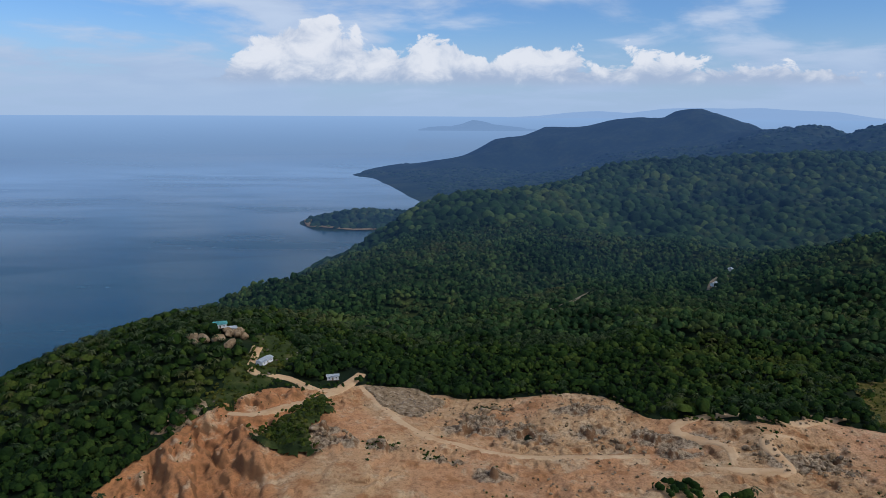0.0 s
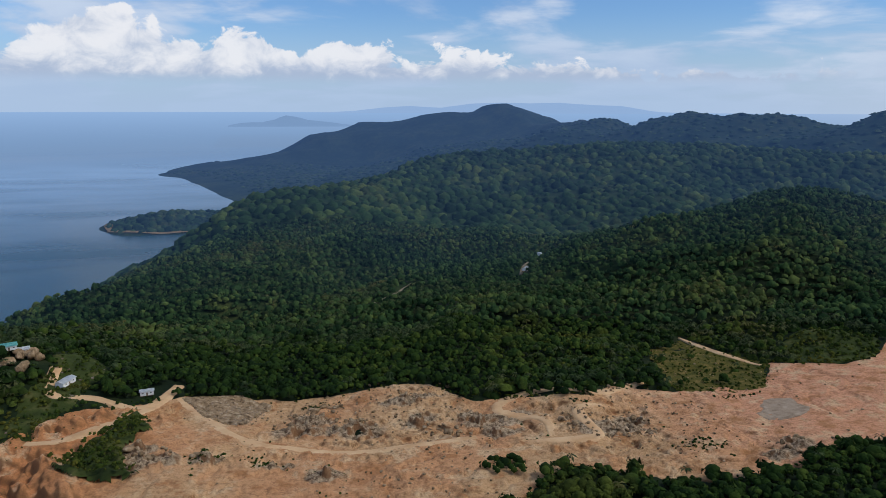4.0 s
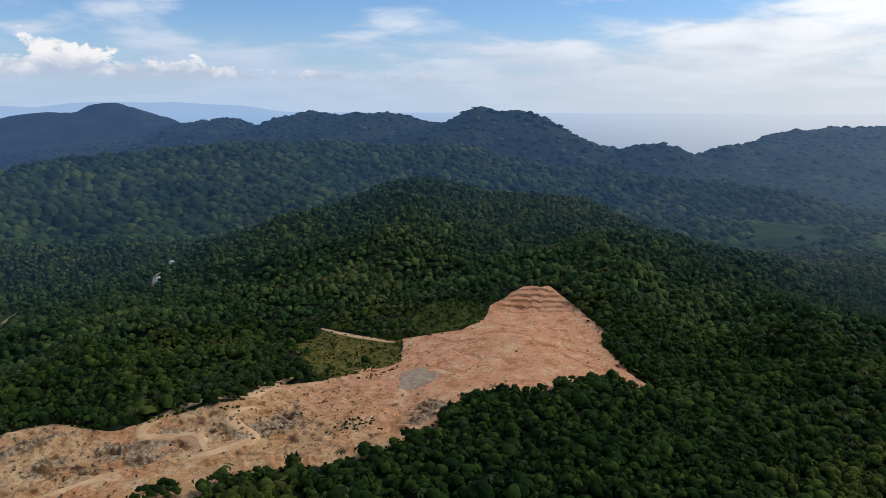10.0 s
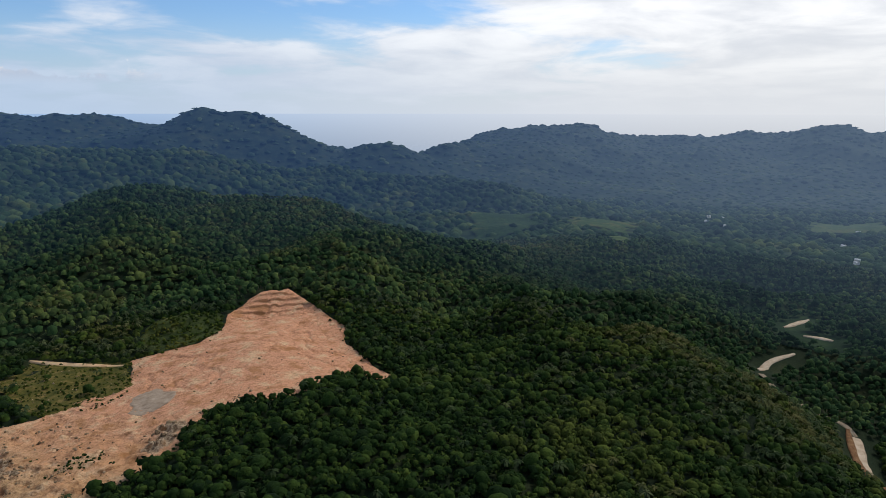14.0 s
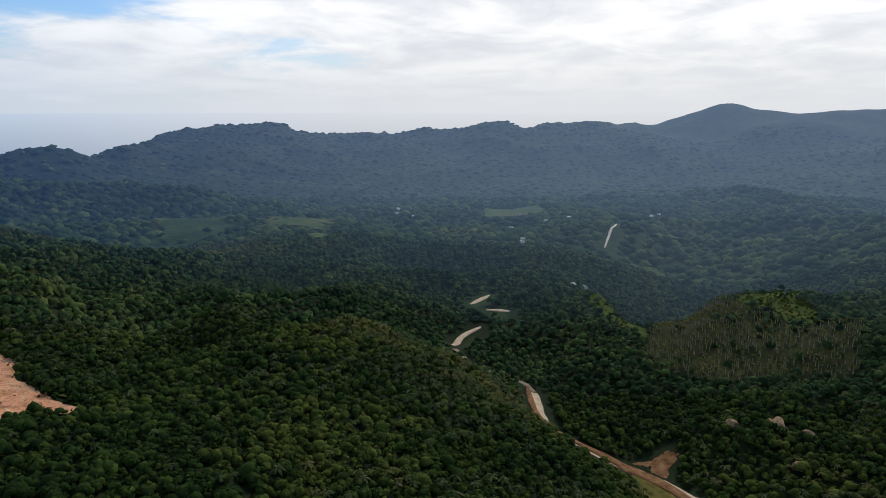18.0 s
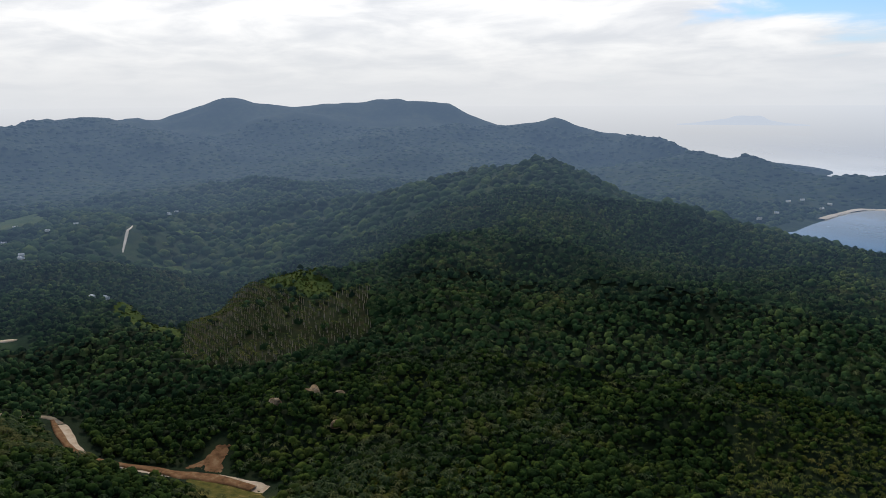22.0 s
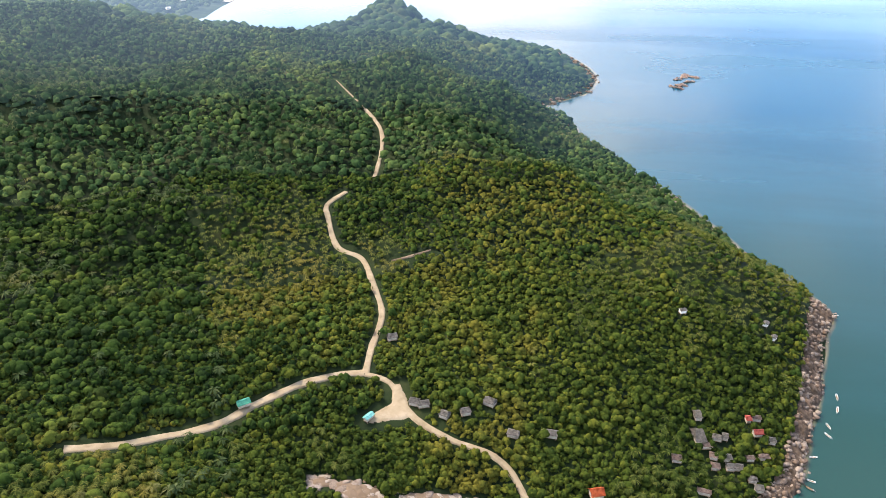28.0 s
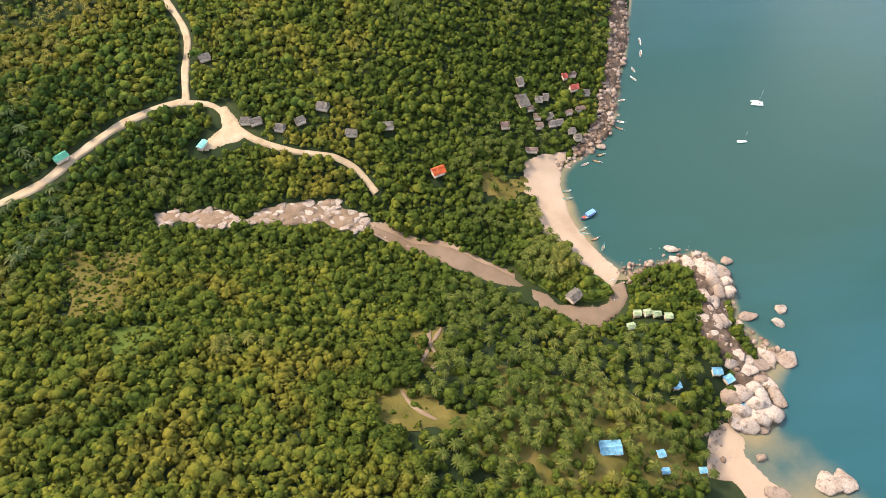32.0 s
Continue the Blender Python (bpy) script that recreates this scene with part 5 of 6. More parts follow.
def scatter(rng, r0, r1, az0, az1, gap):
    """Jittered spots on the land between two distances and two bearings."""
    n = int(r1 / gap / 0.86) + 2
    i, j = np.meshgrid(np.arange(-n, n + 1), np.arange(-n, n + 1))
    x = (i + 0.5 * (j % 2) + rng.uniform(-0.42, 0.42, i.shape)).ravel() * gap
    y = (j + rng.uniform(-0.42, 0.42, i.shape)).ravel() * gap * 0.88
    r, az = np.hypot(x, y), np.degrees(np.arctan2(x, y)) % 360
    keep = (r > r0) & (r < r1) & ((az - az0) % 360 < (az1 - az0))
    return x[keep], y[keep]


def planted(rng, r0, r1, az0, az1, gap, coast=1.2, **more):
    x, y = scatter(rng, r0, r1, az0, az1, gap)
    z = ground_height(x, y)
    ok = z > coast
    x, y, z = x[ok], y[ok], z[ok]
    ok = free(x, y, rng, **more)
    return np.stack([x[ok], y[ok], z[ok]], -1)


def palm_simple(rng):
    """A palm crown as it shows from afar: a few bent blades."""
    vs, fs, count = [], [], 0
    for i in range(9):
        a = 2 * math.pi * (i + rng.uniform(-0.3, 0.3)) / 9
        rise = rng.uniform(0.1, 0.7)
        out, side = np.array([math.cos(a), math.sin(a), 0.0]), np.array([-math.sin(a), math.cos(a), 0.0])
        a0, a1, a2 = [out * s + np.array([0, 0, rise * s - 0.85 * s * s]) for s in (0.05, 0.55, 1.0)]
        vs.append(np.array([a0, a1 - side * 0.17 - (0, 0, 0.08), a1 + side * 0.17, a2]))
        fs += [[count, count + 2, count + 1], [count + 1, count + 2, count + 3]]
        count += 4
    return np.concatenate(vs), np.array(fs)


def hump(rng):
    """A far crown: a knobbly dome of a few faces."""
    v = [(math.cos(a + o) * q * k, math.sin(a + o) * q * k, z * rng.uniform(0.7, 1.3)) for q, z, o in ((1.0, -0.5, 0.0), (0.78, 0.35, 0.5)) for a in np.arange(6) * math.pi / 3 for k in (rng.uniform(0.75, 1.25),)]
    v.append((rng.uniform(-0.2, 0.2), rng.uniform(-0.2, 0.2), 0.85))
    f = [t for i in range(6) for t in ((i, (i + 1) % 6, 6 + i), ((i + 1) % 6, 6 + (i + 1) % 6, 6 + i), (6 + i, 6 + (i + 1) % 6, 12))]
    return np.array(v), np.array(f)


def tuft(rng, lumps, sprays, leaf=(0.13, 0.3)):
    """A crown of several leafy heads at different heights, spread unevenly about one metre wide, with loose sprays."""
    vs, fs, count = [], [], 0
    wide = np.array([rng.uniform(0.8, 1.2), rng.uniform(0.8, 1.2), 1.0])
    for i in range(lumps):
        v, f = hump(rng)
        a, q = 2.4 * i + rng.uniform(-0.6, 0.6), 0.72 * math.sqrt(i / lumps) * rng.uniform(0.75, 1.2)
        size = rng.uniform(0.34, 0.62) * (1.15 if i == 0 else 1.0)
        at = np.array([math.cos(a) * q, math.sin(a) * q, 0.42 - 0.75 * q * q + rng.uniform(-0.16, 0.16)])
        vs.append((v * size * (1, 1, rng.uniform(0.7, 1.0)) + at) * wide)
        fs.append(f + count)
        count += len(v)
    for _ in range(sprays):
        d = rng.normal(size=3)
        d[2] = abs(d[2]) - 0.25
        d /= np.linalg.norm(d)
        u = np.cross(d, rng.normal(size=3))
        u /= np.linalg.norm(u)
        t = np.cross(d, u) + d * rng.uniform(-0.9, 0.9)
        c, q = d * rng.uniform(0.6, 1.12) * (1, 1, 0.75), rng.uniform(*leaf)
        vs.append(np.array([c - u * q - t * q * 0.5, c + u * q - t * q * 0.6, c + t * q]))
        fs.append(np.array([[0, 1, 2]]) + count)
        count += 3
    return np.concatenate(vs), np.concatenate(fs)


rng = np.random.default_rng(7)
FINE = [tuft(rng, int(rng.integers(4, 7)), 24) for _ in range(12)]
TREES = [crown(rng, 2, 3, 130, True, (0.09, 0.22)) for _ in range(8)]
SIMPLE = [tuft(rng, int(rng.integers(3, 5)), 10, (0.15, 0.34)) for _ in range(12)]
MIDDLE = [tuft(rng, 2, 3, (0.2, 0.45)) for _ in range(10)]
ROUGH = [tuft(rng, 2, 4, (0.2, 0.4)) for _ in range(7)]
HUMPS = [hump(rng) for _ in range(9)]
PALMS_SHAPES = [palm_crown(rng) for _ in range(6)]
PALMS_SIMPLE = [palm_simple(rng) for _ in range(5)]

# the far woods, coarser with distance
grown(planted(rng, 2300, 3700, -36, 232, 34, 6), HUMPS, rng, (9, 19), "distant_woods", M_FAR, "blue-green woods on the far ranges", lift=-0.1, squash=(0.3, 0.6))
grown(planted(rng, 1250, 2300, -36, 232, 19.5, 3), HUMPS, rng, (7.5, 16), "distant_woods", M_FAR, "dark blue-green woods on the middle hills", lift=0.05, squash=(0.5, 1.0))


def wood(rng, r0, r1, az0, az1, gap, shapes, radius, name, label, lift, palms, seed, mat):
    """A band of forest in which patches of palms stand among the broadleaf trees."""
    spots = planted(rng, r0, r1, az0, az1, gap)
    field = rough_field(spots[:, 0], spots[:, 1], 130, 3, seed)
    south = np.clip((75 - (np.degrees(np.arctan2(spots[:, 0], spots[:, 1])))) / 25, 0, 1) * np.clip((np.hypot(spots[:, 0], spots[:, 1]) - 430) / 120, 0, 1)
    p = (rng.random(len(spots)) < np.clip(palms + field * 1.5 + south * 0.22, 0.03, 0.8))
    grown(spots[~p], shapes, rng, radius, name, mat, label, lift=lift, squash=(0.8, 1.35))
    q = spots[p] + np.stack([0 * spots[p, 0], 0 * spots[p, 0], rng.uniform(5, 9, p.sum())], -1)
    grown(spots[p], HUMPS, rng, (radius[0] * 1.1, radius[0] * 1.8), "undergrowth", mat, "dark green bushes under the palms", lift=0.3, squash=(0.6, 1.0))
    grown(q, PALMS_SIMPLE, rng, (3.2, 5.0), "palm_stand", M_PALM_FAR, "dark coconut palms standing in the forest", lift=0.0)


wood(rng, 640, 1250, -36, 205, 8.8, MIDDLE, (3.8, 7.2), "hill_forest", "dense dark green rainforest on the hills", 0.6, 0.06, 50, M_FAR)
wood(rng, 285, 410, -36, 150, 6.2, FINE, (2.2, 5.4), "slope_forest", "dense dark green rainforest near the quarry", 0.75, 0.10, 60, M_FOREST)
wood(rng, 410, 640, -36, 150, 6.6, SIMPLE, (2.5, 6.0), "slope_forest", "dense dark green rainforest on the slopes", 0.75, 0.18, 60, M_FOREST)
# round the bay
sx, sy = scatter(rng, 200, 300, 180, 234, 4.0)
ok = inside(SPIT, sx, sy) & (np.hypot(sx - H_OTHER[4][0], sy - H_OTHER[4][1]) > 5)
spit_trees = np.stack([sx[ok], sy[ok], np.maximum(ground_height(sx[ok], sy[ok]), 1.0)], -1)
bay = np.concatenate([spit_trees, planted(rng, 75, 330, 112, 234, 4.0, 0.5), planted(rng, 330, 640, 150, 234, 4.8)])
in_grove = inside(PALM_GROVE, bay[:, 0], bay[:, 1])
grove = in_grove | (rough_field(bay[:, 0], bay[:, 1], 70, 3, 40) > np.where(np.hypot(bay[:, 0], bay[:, 1]) > 300, 0.08, 0.30))
is_palm = grove & (rng.random(len(bay)) < 0.62)
sparse = (in_grove & (rng.random(len(bay)) < 0.36)) | (is_palm & (rng.random(len(bay)) < 0.15))
palm_spots, tree_spots = bay[is_palm & ~sparse], bay[~is_palm & ~sparse]


def nearest(spots, count):
    """The spots of the stretch of wood just below the hovering point, at most count."""
    gap = np.hypot(spots[:, 0] + 20, spots[:, 1] + 135)
    mark = np.zeros(len(spots), bool)
    mark[np.argsort(gap)[:count]] = True
    return mark


near_tree, near_palm = nearest(tree_spots, 290), nearest(palm_spots, 280)
reach = np.hypot(tree_spots[:, 0], tree_spots[:, 1])
bearing = np.degrees(np.arctan2(tree_spots[:, 0], tree_spots[:, 1])) % 360
far_off = reach > 330
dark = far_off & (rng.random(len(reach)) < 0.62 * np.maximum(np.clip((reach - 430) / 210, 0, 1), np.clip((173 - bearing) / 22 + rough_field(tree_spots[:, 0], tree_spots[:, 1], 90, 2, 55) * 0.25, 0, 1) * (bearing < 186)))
grown(tree_spots[~near_tree & ~far_off], FINE, rng, (1.4, 4.0), "bay_forest", M_TREE, "lush mixed green trees round the bay", lift=0.9, squash=(0.65, 1.5))
grown(tree_spots[~near_tree & far_off & ~dark], SIMPLE, rng, (1.6, 4.2), "bay_forest", M_TREE, "lush mixed green trees on the slope above the bay", lift=0.9, squash=(0.65, 1.5))
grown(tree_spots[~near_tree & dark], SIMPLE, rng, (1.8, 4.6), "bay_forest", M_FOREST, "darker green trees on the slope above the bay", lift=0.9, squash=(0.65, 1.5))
low_growth = planted(rng, 75, 480, 118, 234, 3.8, 0.5)
low_growth = low_growth[~(inside(PALM_GROVE, low_growth[:, 0], low_growth[:, 1]) & (rng.random(len(low_growth)) < 0.6))]
grown(low_growth, HUMPS, rng, (1.4, 2.6), "undergrowth", M_TREE, "green bushes filling the gaps between the trees", lift=0.5, squash=(0.5, 0.9))
far_palm = np.hypot(palm_spots[:, 0], palm_spots[:, 1]) > 330
for mark, shapes in ((~near_palm & ~far_palm, PALMS_SHAPES), (~near_palm & far_palm, PALMS_SIMPLE)):
    grown(palm_spots[mark] + (0, 0, 6.5), shapes, rng, (2.4, 3.6), "palm_stand", M_PALM, "coconut palms with yellow-green fronds", lift=0.0)
# below the slope, never in view
grown(planted(rng, 30, 290, -36, 112, 16), ROUGH, rng, (6, 10), "slope_forest", M_FOREST, "dense dark green rainforest on the slopes", lift=0.6)

# the trees nearest to the camera, each a thing of its own
def tree_kind(name, label, category, group, shape, mat, trunk_high, trunk_wide, size, high):
    thing = tagged(new(name), label, category, group)
    thing.matrix_basis = Matrix.Translation((0, 0, -500))
    v, f = trunk_mesh(rng, trunk_high, trunk_wide)
    part("trunk", mesh_from("trunk", v, f, True), M_BARK, thing)
    v, f = shape
    part("crown", mesh_from("crown", v * size + (0, 0, high), f), mat, thing)
    return thing


def plant(kinds, spots, low, tall):
    for i, (x, y, z) in enumerate(spots):
        s = rng.uniform(low, tall)
        m = Matrix.Translation((x, y, z - 0.3)) @ Matrix.Rotation(rng.uniform(0, 6.28), 4, "Z") @ Matrix.Scale(s, 4)
        copied = copy_thing(kinds[i % len(kinds)], m)
        copied.matrix_basis = m
    for k in kinds:
        for o in list(k.children) + [k]:
            bpy.data.objects.remove(o)


TREE_LABEL = "broadleaf tree with a dense green crown in the forest"
plant([tree_kind("broadleaf_tree", TREE_LABEL, "tree", "trees below the slope", s, M_TREE, 3.6, 0.2, 2.3, 3.0) for s in TREES], tree_spots[near_tree], 0.65, 1.5)
plant([tree_kind("coconut_palm", "tall coconut palm with arching yellow-green fronds", "palm tree", "palms of the grove", s, M_PALM, 6.5, 0.16, 3.0, 6.4) for s in PALMS_SHAPES], palm_spots[near_palm], 0.8, 1.25)

# ---- rocks ----
def boulder_shape(seed, level=3, flat=0.7):
    """A weathered block: a ball cut by flat faces, with rounded edges and cracks."""
    r = np.random.default_rng(seed)
    v, f = ico(level)
    k = np.ones(len(v))
    for _ in range(16):
        d = r.normal(size=3)
        d /= np.linalg.norm(d)
        reach = r.uniform(0.50, 0.86)
        k = np.minimum(k, reach / np.maximum(v @ d, 0.05))
    k *= 1 + 0.05 * rough_field(v[:, 0] * 9 + seed, v[:, 1] * 9 + v[:, 2] * 7, 3, 3, seed)
    return v * k[:, None] * (1, r.uniform(0.7, 1.0), flat), f


BOULDERS = [mesh_from("boulder", *boulder_shape(s, 3)) for s in range(8)]
for m in BOULDERS:
    m.materials.append(M_ROCK)
DARK_BOULDERS = [mesh_from("boulder", *boulder_shape(s + 20, 3, 0.8)) for s in range(4)]
for m in DARK_BOULDERS:
    m.materials.append(M_STONE)

SKERRY_BOULDERS = [mesh_from("boulder", *boulder_shape(s + 30, 3, 0.5)) for s in range(4)]
for m in SKERRY_BOULDERS:
    m.materials.append(material("dark wet sea rock", plain((0.10, 0.065, 0.05, 1), (0.22, 0.15, 0.12, 1), 0.3, 0.6, 0.6)))


def boulder(x, y, size, label, group, meshes=BOULDERS, sink=0.35, low=0.0, name="boulder"):
    z = max(float(ground_height(x, y)[0]), low)
    ob = tagged(new(name, meshes[rng.integers(len(meshes))]), label, "boulder", group)
    ob.matrix_basis = (Matrix.Translation((x, y, z + size * sink * 0.5)) @ Euler((rng.uniform(-0.3, 0.3), rng.uniform(-0.3, 0.3), rng.uniform(0, 6.28))).to_matrix().to_4x4()
                       @ Matrix.Diagonal((size * rng.uniform(0.9, 1.3), size * rng.uniform(0.8, 1.0), size * rng.uniform(0.7, 1.0), 1)))
    return ob


rng = np.random.default_rng(21)
# the great slabs of the headland: x, y, half length, half width, turn
HEAD_SLABS = [(-183, -206, 8, 11, 0), (-173, -220, 7, 4, 15), (-179, -214, 5, 5, 40), (-169, -198, 4, 5, 0), (-174, -194, 3.2, 4.2, 0), (-168, -225, 6, 3, 20), (-193, -221, 2.7, 2.4, 0), (-166, -234, 3.4, 2, -10), (-178, -228, 3, 2.4, 0),
              (-172, -181, 6, 5, 10), (-164, -183, 3.8, 2.8, 0), (-190, -184, 4.9, 2.3, 0), (-178, -181, 1.9, 2.9, 0), (-184, -180, 2.3, 3.9, 10), (-210, -186, 3, 2.4, 30), (-205, -179, 3, 2.7, 0), (-178, -171, 2.2, 1.6, 0), (-167, -172, 5.6, 2.5, -25)]
HEAD_SLABS += [(-195, -159, 9, 4.2, -15), (-182, -158, 7.6, 3.6, -20), (-174, -162, 4, 3.5, 0), (-174, -152, 5, 2.8, 0), (-168, -156, 3, 2.8, 0), (-171, -134, 11.5, 12, 20), (-162, -131, 4.5, 6.6, 0), (-185, -142, 3.4, 8.8, 15),
               (-171, -123, 3.6, 2.4, 0), (-166, -109, 2.7, 2.1, 0), (-194, -92, 8.5, 4.5, 0), (-166, -92, 6, 2.6, 0), (-180, -147, 3.7, 3, 0)]


SLAB_MESHES = [mesh_from("slab", *boulder_shape(s + 300, 3, 0.85)) for s in range(9)]
for m in SLAB_MESHES:
    m.materials.append(M_SLAB)


def slab(x, y, a, b, high, turn, label, group):
    """A flat-faced granite block, half a long and half b wide."""
    z = max(float(ground_height(x, y)[0]), 0.0)
    ob = tagged(new("boulder", SLAB_MESHES[rng.integers(9)]), label, "boulder", group)
    ob.matrix_basis = (Matrix.Translation((x, y, z + high * 0.3)) @ Euler((rng.uniform(-0.12, 0.12), rng.uniform(-0.12, 0.12), radians(turn))).to_matrix().to_4x4() @ Matrix.Diagonal((a * 1.5, b * 1.6, high * 1.3, 1)))


for x, y, a, b, turn in HEAD_SLABS:
    if a * b < 13:
        slab(x, y, a, b, min(a, b) * 0.8, turn, "pale pink weathered granite boulder on the shore", "shore boulders")
        continue
    # a great slab, split by joints into blocks that still fit together
    cols, rows = max(1, round(a / 3.6)), max(1, round(b / 3.6))
    for i in range(cols):
        for j in range(rows):
            u, v = (2 * (i + 0.5) / cols - 1), (2 * (j + 0.5) / rows - 1)
            if cols * rows > 4 and abs(u) + abs(v) > 1.45:
                continue
            u, v = (u * 0.86 + rng.uniform(-0.05, 0.05)) * a, (v * 0.86 + rng.uniform(-0.05, 0.05)) * b
            c, q = math.cos(radians(turn)), math.sin(radians(turn))
            slab(x + u * c - v * q, y + u * q + v * c, a / cols * rng.uniform(1.0, 1.25), b / rows * rng.uniform(1.0, 1.25), min(a, b) * 0.42 * (1.25 - 0.5 * math.hypot(u / a, v / b)) + 0.6, turn + rng.uniform(-10, 10),
                 "pale block of a great split granite slab", "headland slabs")
for poly in CREEK_SLABS:
    p = np.array(poly, float)
    spots = rng.uniform(p.min(0), p.max(0), (400, 2))
    spots = spots[inside(poly, spots[:, 0], spots[:, 1])]
    chosen = []
    for q in spots:
        if all(math.hypot(q[0] - c[0], q[1] - c[1]) > 3.9 for c in chosen):
            chosen.append(q)
    for q in chosen:
        slab(q[0], q[1], rng.uniform(2.4, 4.2), rng.uniform(1.7, 2.7), rng.uniform(0.7, 1.2), rng.uniform(-35, 35), "smooth pale granite slab of the creek bed", "creek slabs")
for x, y in SHORE_ROCKS_B:
    for _ in range(4):
        boulder(x + rng.uniform(-5, 5), y + rng.uniform(-6, 6), rng.uniform(1.5, 4.0), "pale granite boulder at the foot of the forest", "shore boulders")
for x, y in SKERRY:
    for _ in range(4):
        boulder(x + rng.uniform(-8, 8), y + rng.uniform(-10, 10), rng.uniform(4, 9), "brown rock of a skerry in the sea", "skerry rocks", SKERRY_BOULDERS, 0.1)
for x, y in HILL_ROCKS:
    for _ in range(3):
        boulder(x + rng.uniform(-4, 4), y + rng.uniform(-4, 4), rng.uniform(2.5, 5.5), "pale boulder on the hilltop by the house", "hilltop boulders", DARK_BOULDERS, 0.9)
for x, y in SLOPE_ROCKS:
    boulder(x, y, rng.uniform(4, 7), "grey boulder among forest trees", "forest boulders", DARK_BOULDERS, 1.2)
for x, y in CRAGS + CRAGS_B:
    for _ in range(2):
        boulder(x + rng.normal() * 5, y + rng.normal() * 3, rng.uniform(1.2, 3.6), "grey blasted rock outcrop in the quarry", "quarry rocks", DARK_BOULDERS, 0.5)


def rubble(name, spots, sizes, mat, label, level=2, flat=0.7, sink=0.2, low=-9.0, category="rocks"):
    """Many stones joined into one."""
    shapes = [boulder_shape(s + 60, level, flat) for s in range(6)]
    spots = np.asarray(spots, float)
    z = np.maximum(ground_height(spots[:, 0], spots[:, 1]), low)
    ob = grown(np.stack([spots[:, 0], spots[:, 1], z], -1), shapes, rng, sizes, name, mat, label, lift=sink, squash=(0.6, 1.1))
    return tagged(ob, category=category)


def spots_in(poly, count):
    p = np.array(poly, float)
    s = rng.uniform(p.min(0), p.max(0), (count * 3, 2))
    return s[inside(poly, s[:, 0], s[:, 1])][:count]


def along(line, count, band, shift=0.0):
    """Random spots in a band along a line of the plan."""
    p = np.array(line, float)
    seg = np.hypot(*(p[1:] - p[:-1]).T)
    k = rng.choice(len(seg), count, p=seg / seg.sum())
    s = rng.random(count)[:, None]
    d = (p[k + 1] - p[k]) / seg[k][:, None]
    off = rng.normal(size=count) * band * 0.5 + shift
    return p[k] * (1 - s) + p[k + 1] * s + np.stack([d[:, 1], -d[:, 0]], -1) * off[:, None]


shore = [(x, y) for x, y, z in COAST_BAY]
cape = shore[-4:] + [(x, y) for x, y, z in COAST_CAPE]
rubble("shore_rocks", along(shore[1:9], 260, 5, -3), (0.5, 2.6), M_ROCK, "tumbled pale granite rocks along the shore", low=-0.3)
rubble("shore_rocks", along(shore[13:], 300, 5, -2), (0.5, 2.4), M_ROCK, "tumbled pale granite rocks along the shore", low=-0.3)
strip = np.stack([rng.uniform(-245, -125, 9000), rng.uniform(-565, -314, 9000)], -1)
strip = strip[inside(ROCK_STRIP, strip[:, 0], strip[:, 1])][:620]
rubble("shore_rocks", strip, (0.9, 3.2), M_ROCK, "heaped granite boulders on the shore below the forest", sink=0.7, low=0.0, level=1)
rubble("shore_rocks", along(cape, 320, 5, -3), (0.6, 2.6), M_ROCK, "tumbled pale granite rocks along the cape", low=-0.3)
rubble("shore_rocks", spots_in([(-134, -227), (-153, -226), (-153, -215), (-138, -208), (-131, -213)], 110), (0.7, 2.2), M_ROCK, "tumbled granite blocks beside the creek mouth", low=0.3, sink=0.5)
rubble("shore_rocks", along(shore[8:10] + [(-128, -218)], 120, 9), (0.4, 1.3), M_ROCK, "small rocks beside the creek mouth", low=0.0)
rubble("shore_rocks", along([(x, y) for x, y, z in COAST_NORTH], 320, 10, -4), (1.8, 6.0), M_ROCK, "pale rocks along the northern shore", low=-0.3, level=1)
rubble("shore_rocks", along([(x, y) for x, y, z in COAST_SOUTH], 150, 8, 0), (1.5, 4.0), M_ROCK, "pale rocks along the southern shore", low=-0.3)
spots_terrace = spots_in(TERRACE, 140)
head_spots = np.stack([rng.uniform(-205, -150, 1500), rng.uniform(-236, -122, 1500)], -1)
head_spots = head_spots[inside(ROCK_HEAD, head_spots[:, 0], head_spots[:, 1])][:150]
gap = rim_gap(ROCK_HEAD, head_spots[:, 0], head_spots[:, 1]) + 3
stones = [boulder_shape(s + 90, 2, 0.75) for s in range(6)]
z = ground_height(head_spots[:, 0], head_spots[:, 1]) + slabs(6.0, 1.8, 0.5)(head_spots[:, 0], head_spots[:, 1], gap)
tagged(grown(np.stack([head_spots[:, 0], head_spots[:, 1], z], -1), stones, rng, (0.5, 2.2), "headland_rocks", M_ROCK, "tumbled granite blocks on the headland", lift=0.1, squash=(0.6, 1.1)), category="rocks")
rubble("terrace_stones", spots_terrace, (0.3, 1.1), M_STONE, "pale stones strewn over the terrace", level=1, sink=0.8)
rubble("creek_bed_rocks", along(CREEK_ROCKS, 90, 8), (0.4, 1.6), M_ROCK, "smooth pale granite slabs in the creek bed", flat=0.45, sink=0.35)
inside_spots = np.stack([rng.uniform(-170, 520, 9000), rng.uniform(230, 460, 9000)], -1)
inside_spots = inside_spots[inside(QUARRY_RIM, inside_spots[:, 0], inside_spots[:, 1])]
rocky = np.clip(rough_field(inside_spots[:, 0], inside_spots[:, 1], 70, 2, 30) * 2 + 0.3, 0.03, 1) * np.where(inside_spots[:, 0] < 260, 1, 0.12)
rubble("quarry_rubble", inside_spots[rng.random(len(inside_spots)) < rocky][:1500], (0.25, 1.5), M_STONE, "loose grey and brown stones on the quarry floor", level=1, sink=0.9)
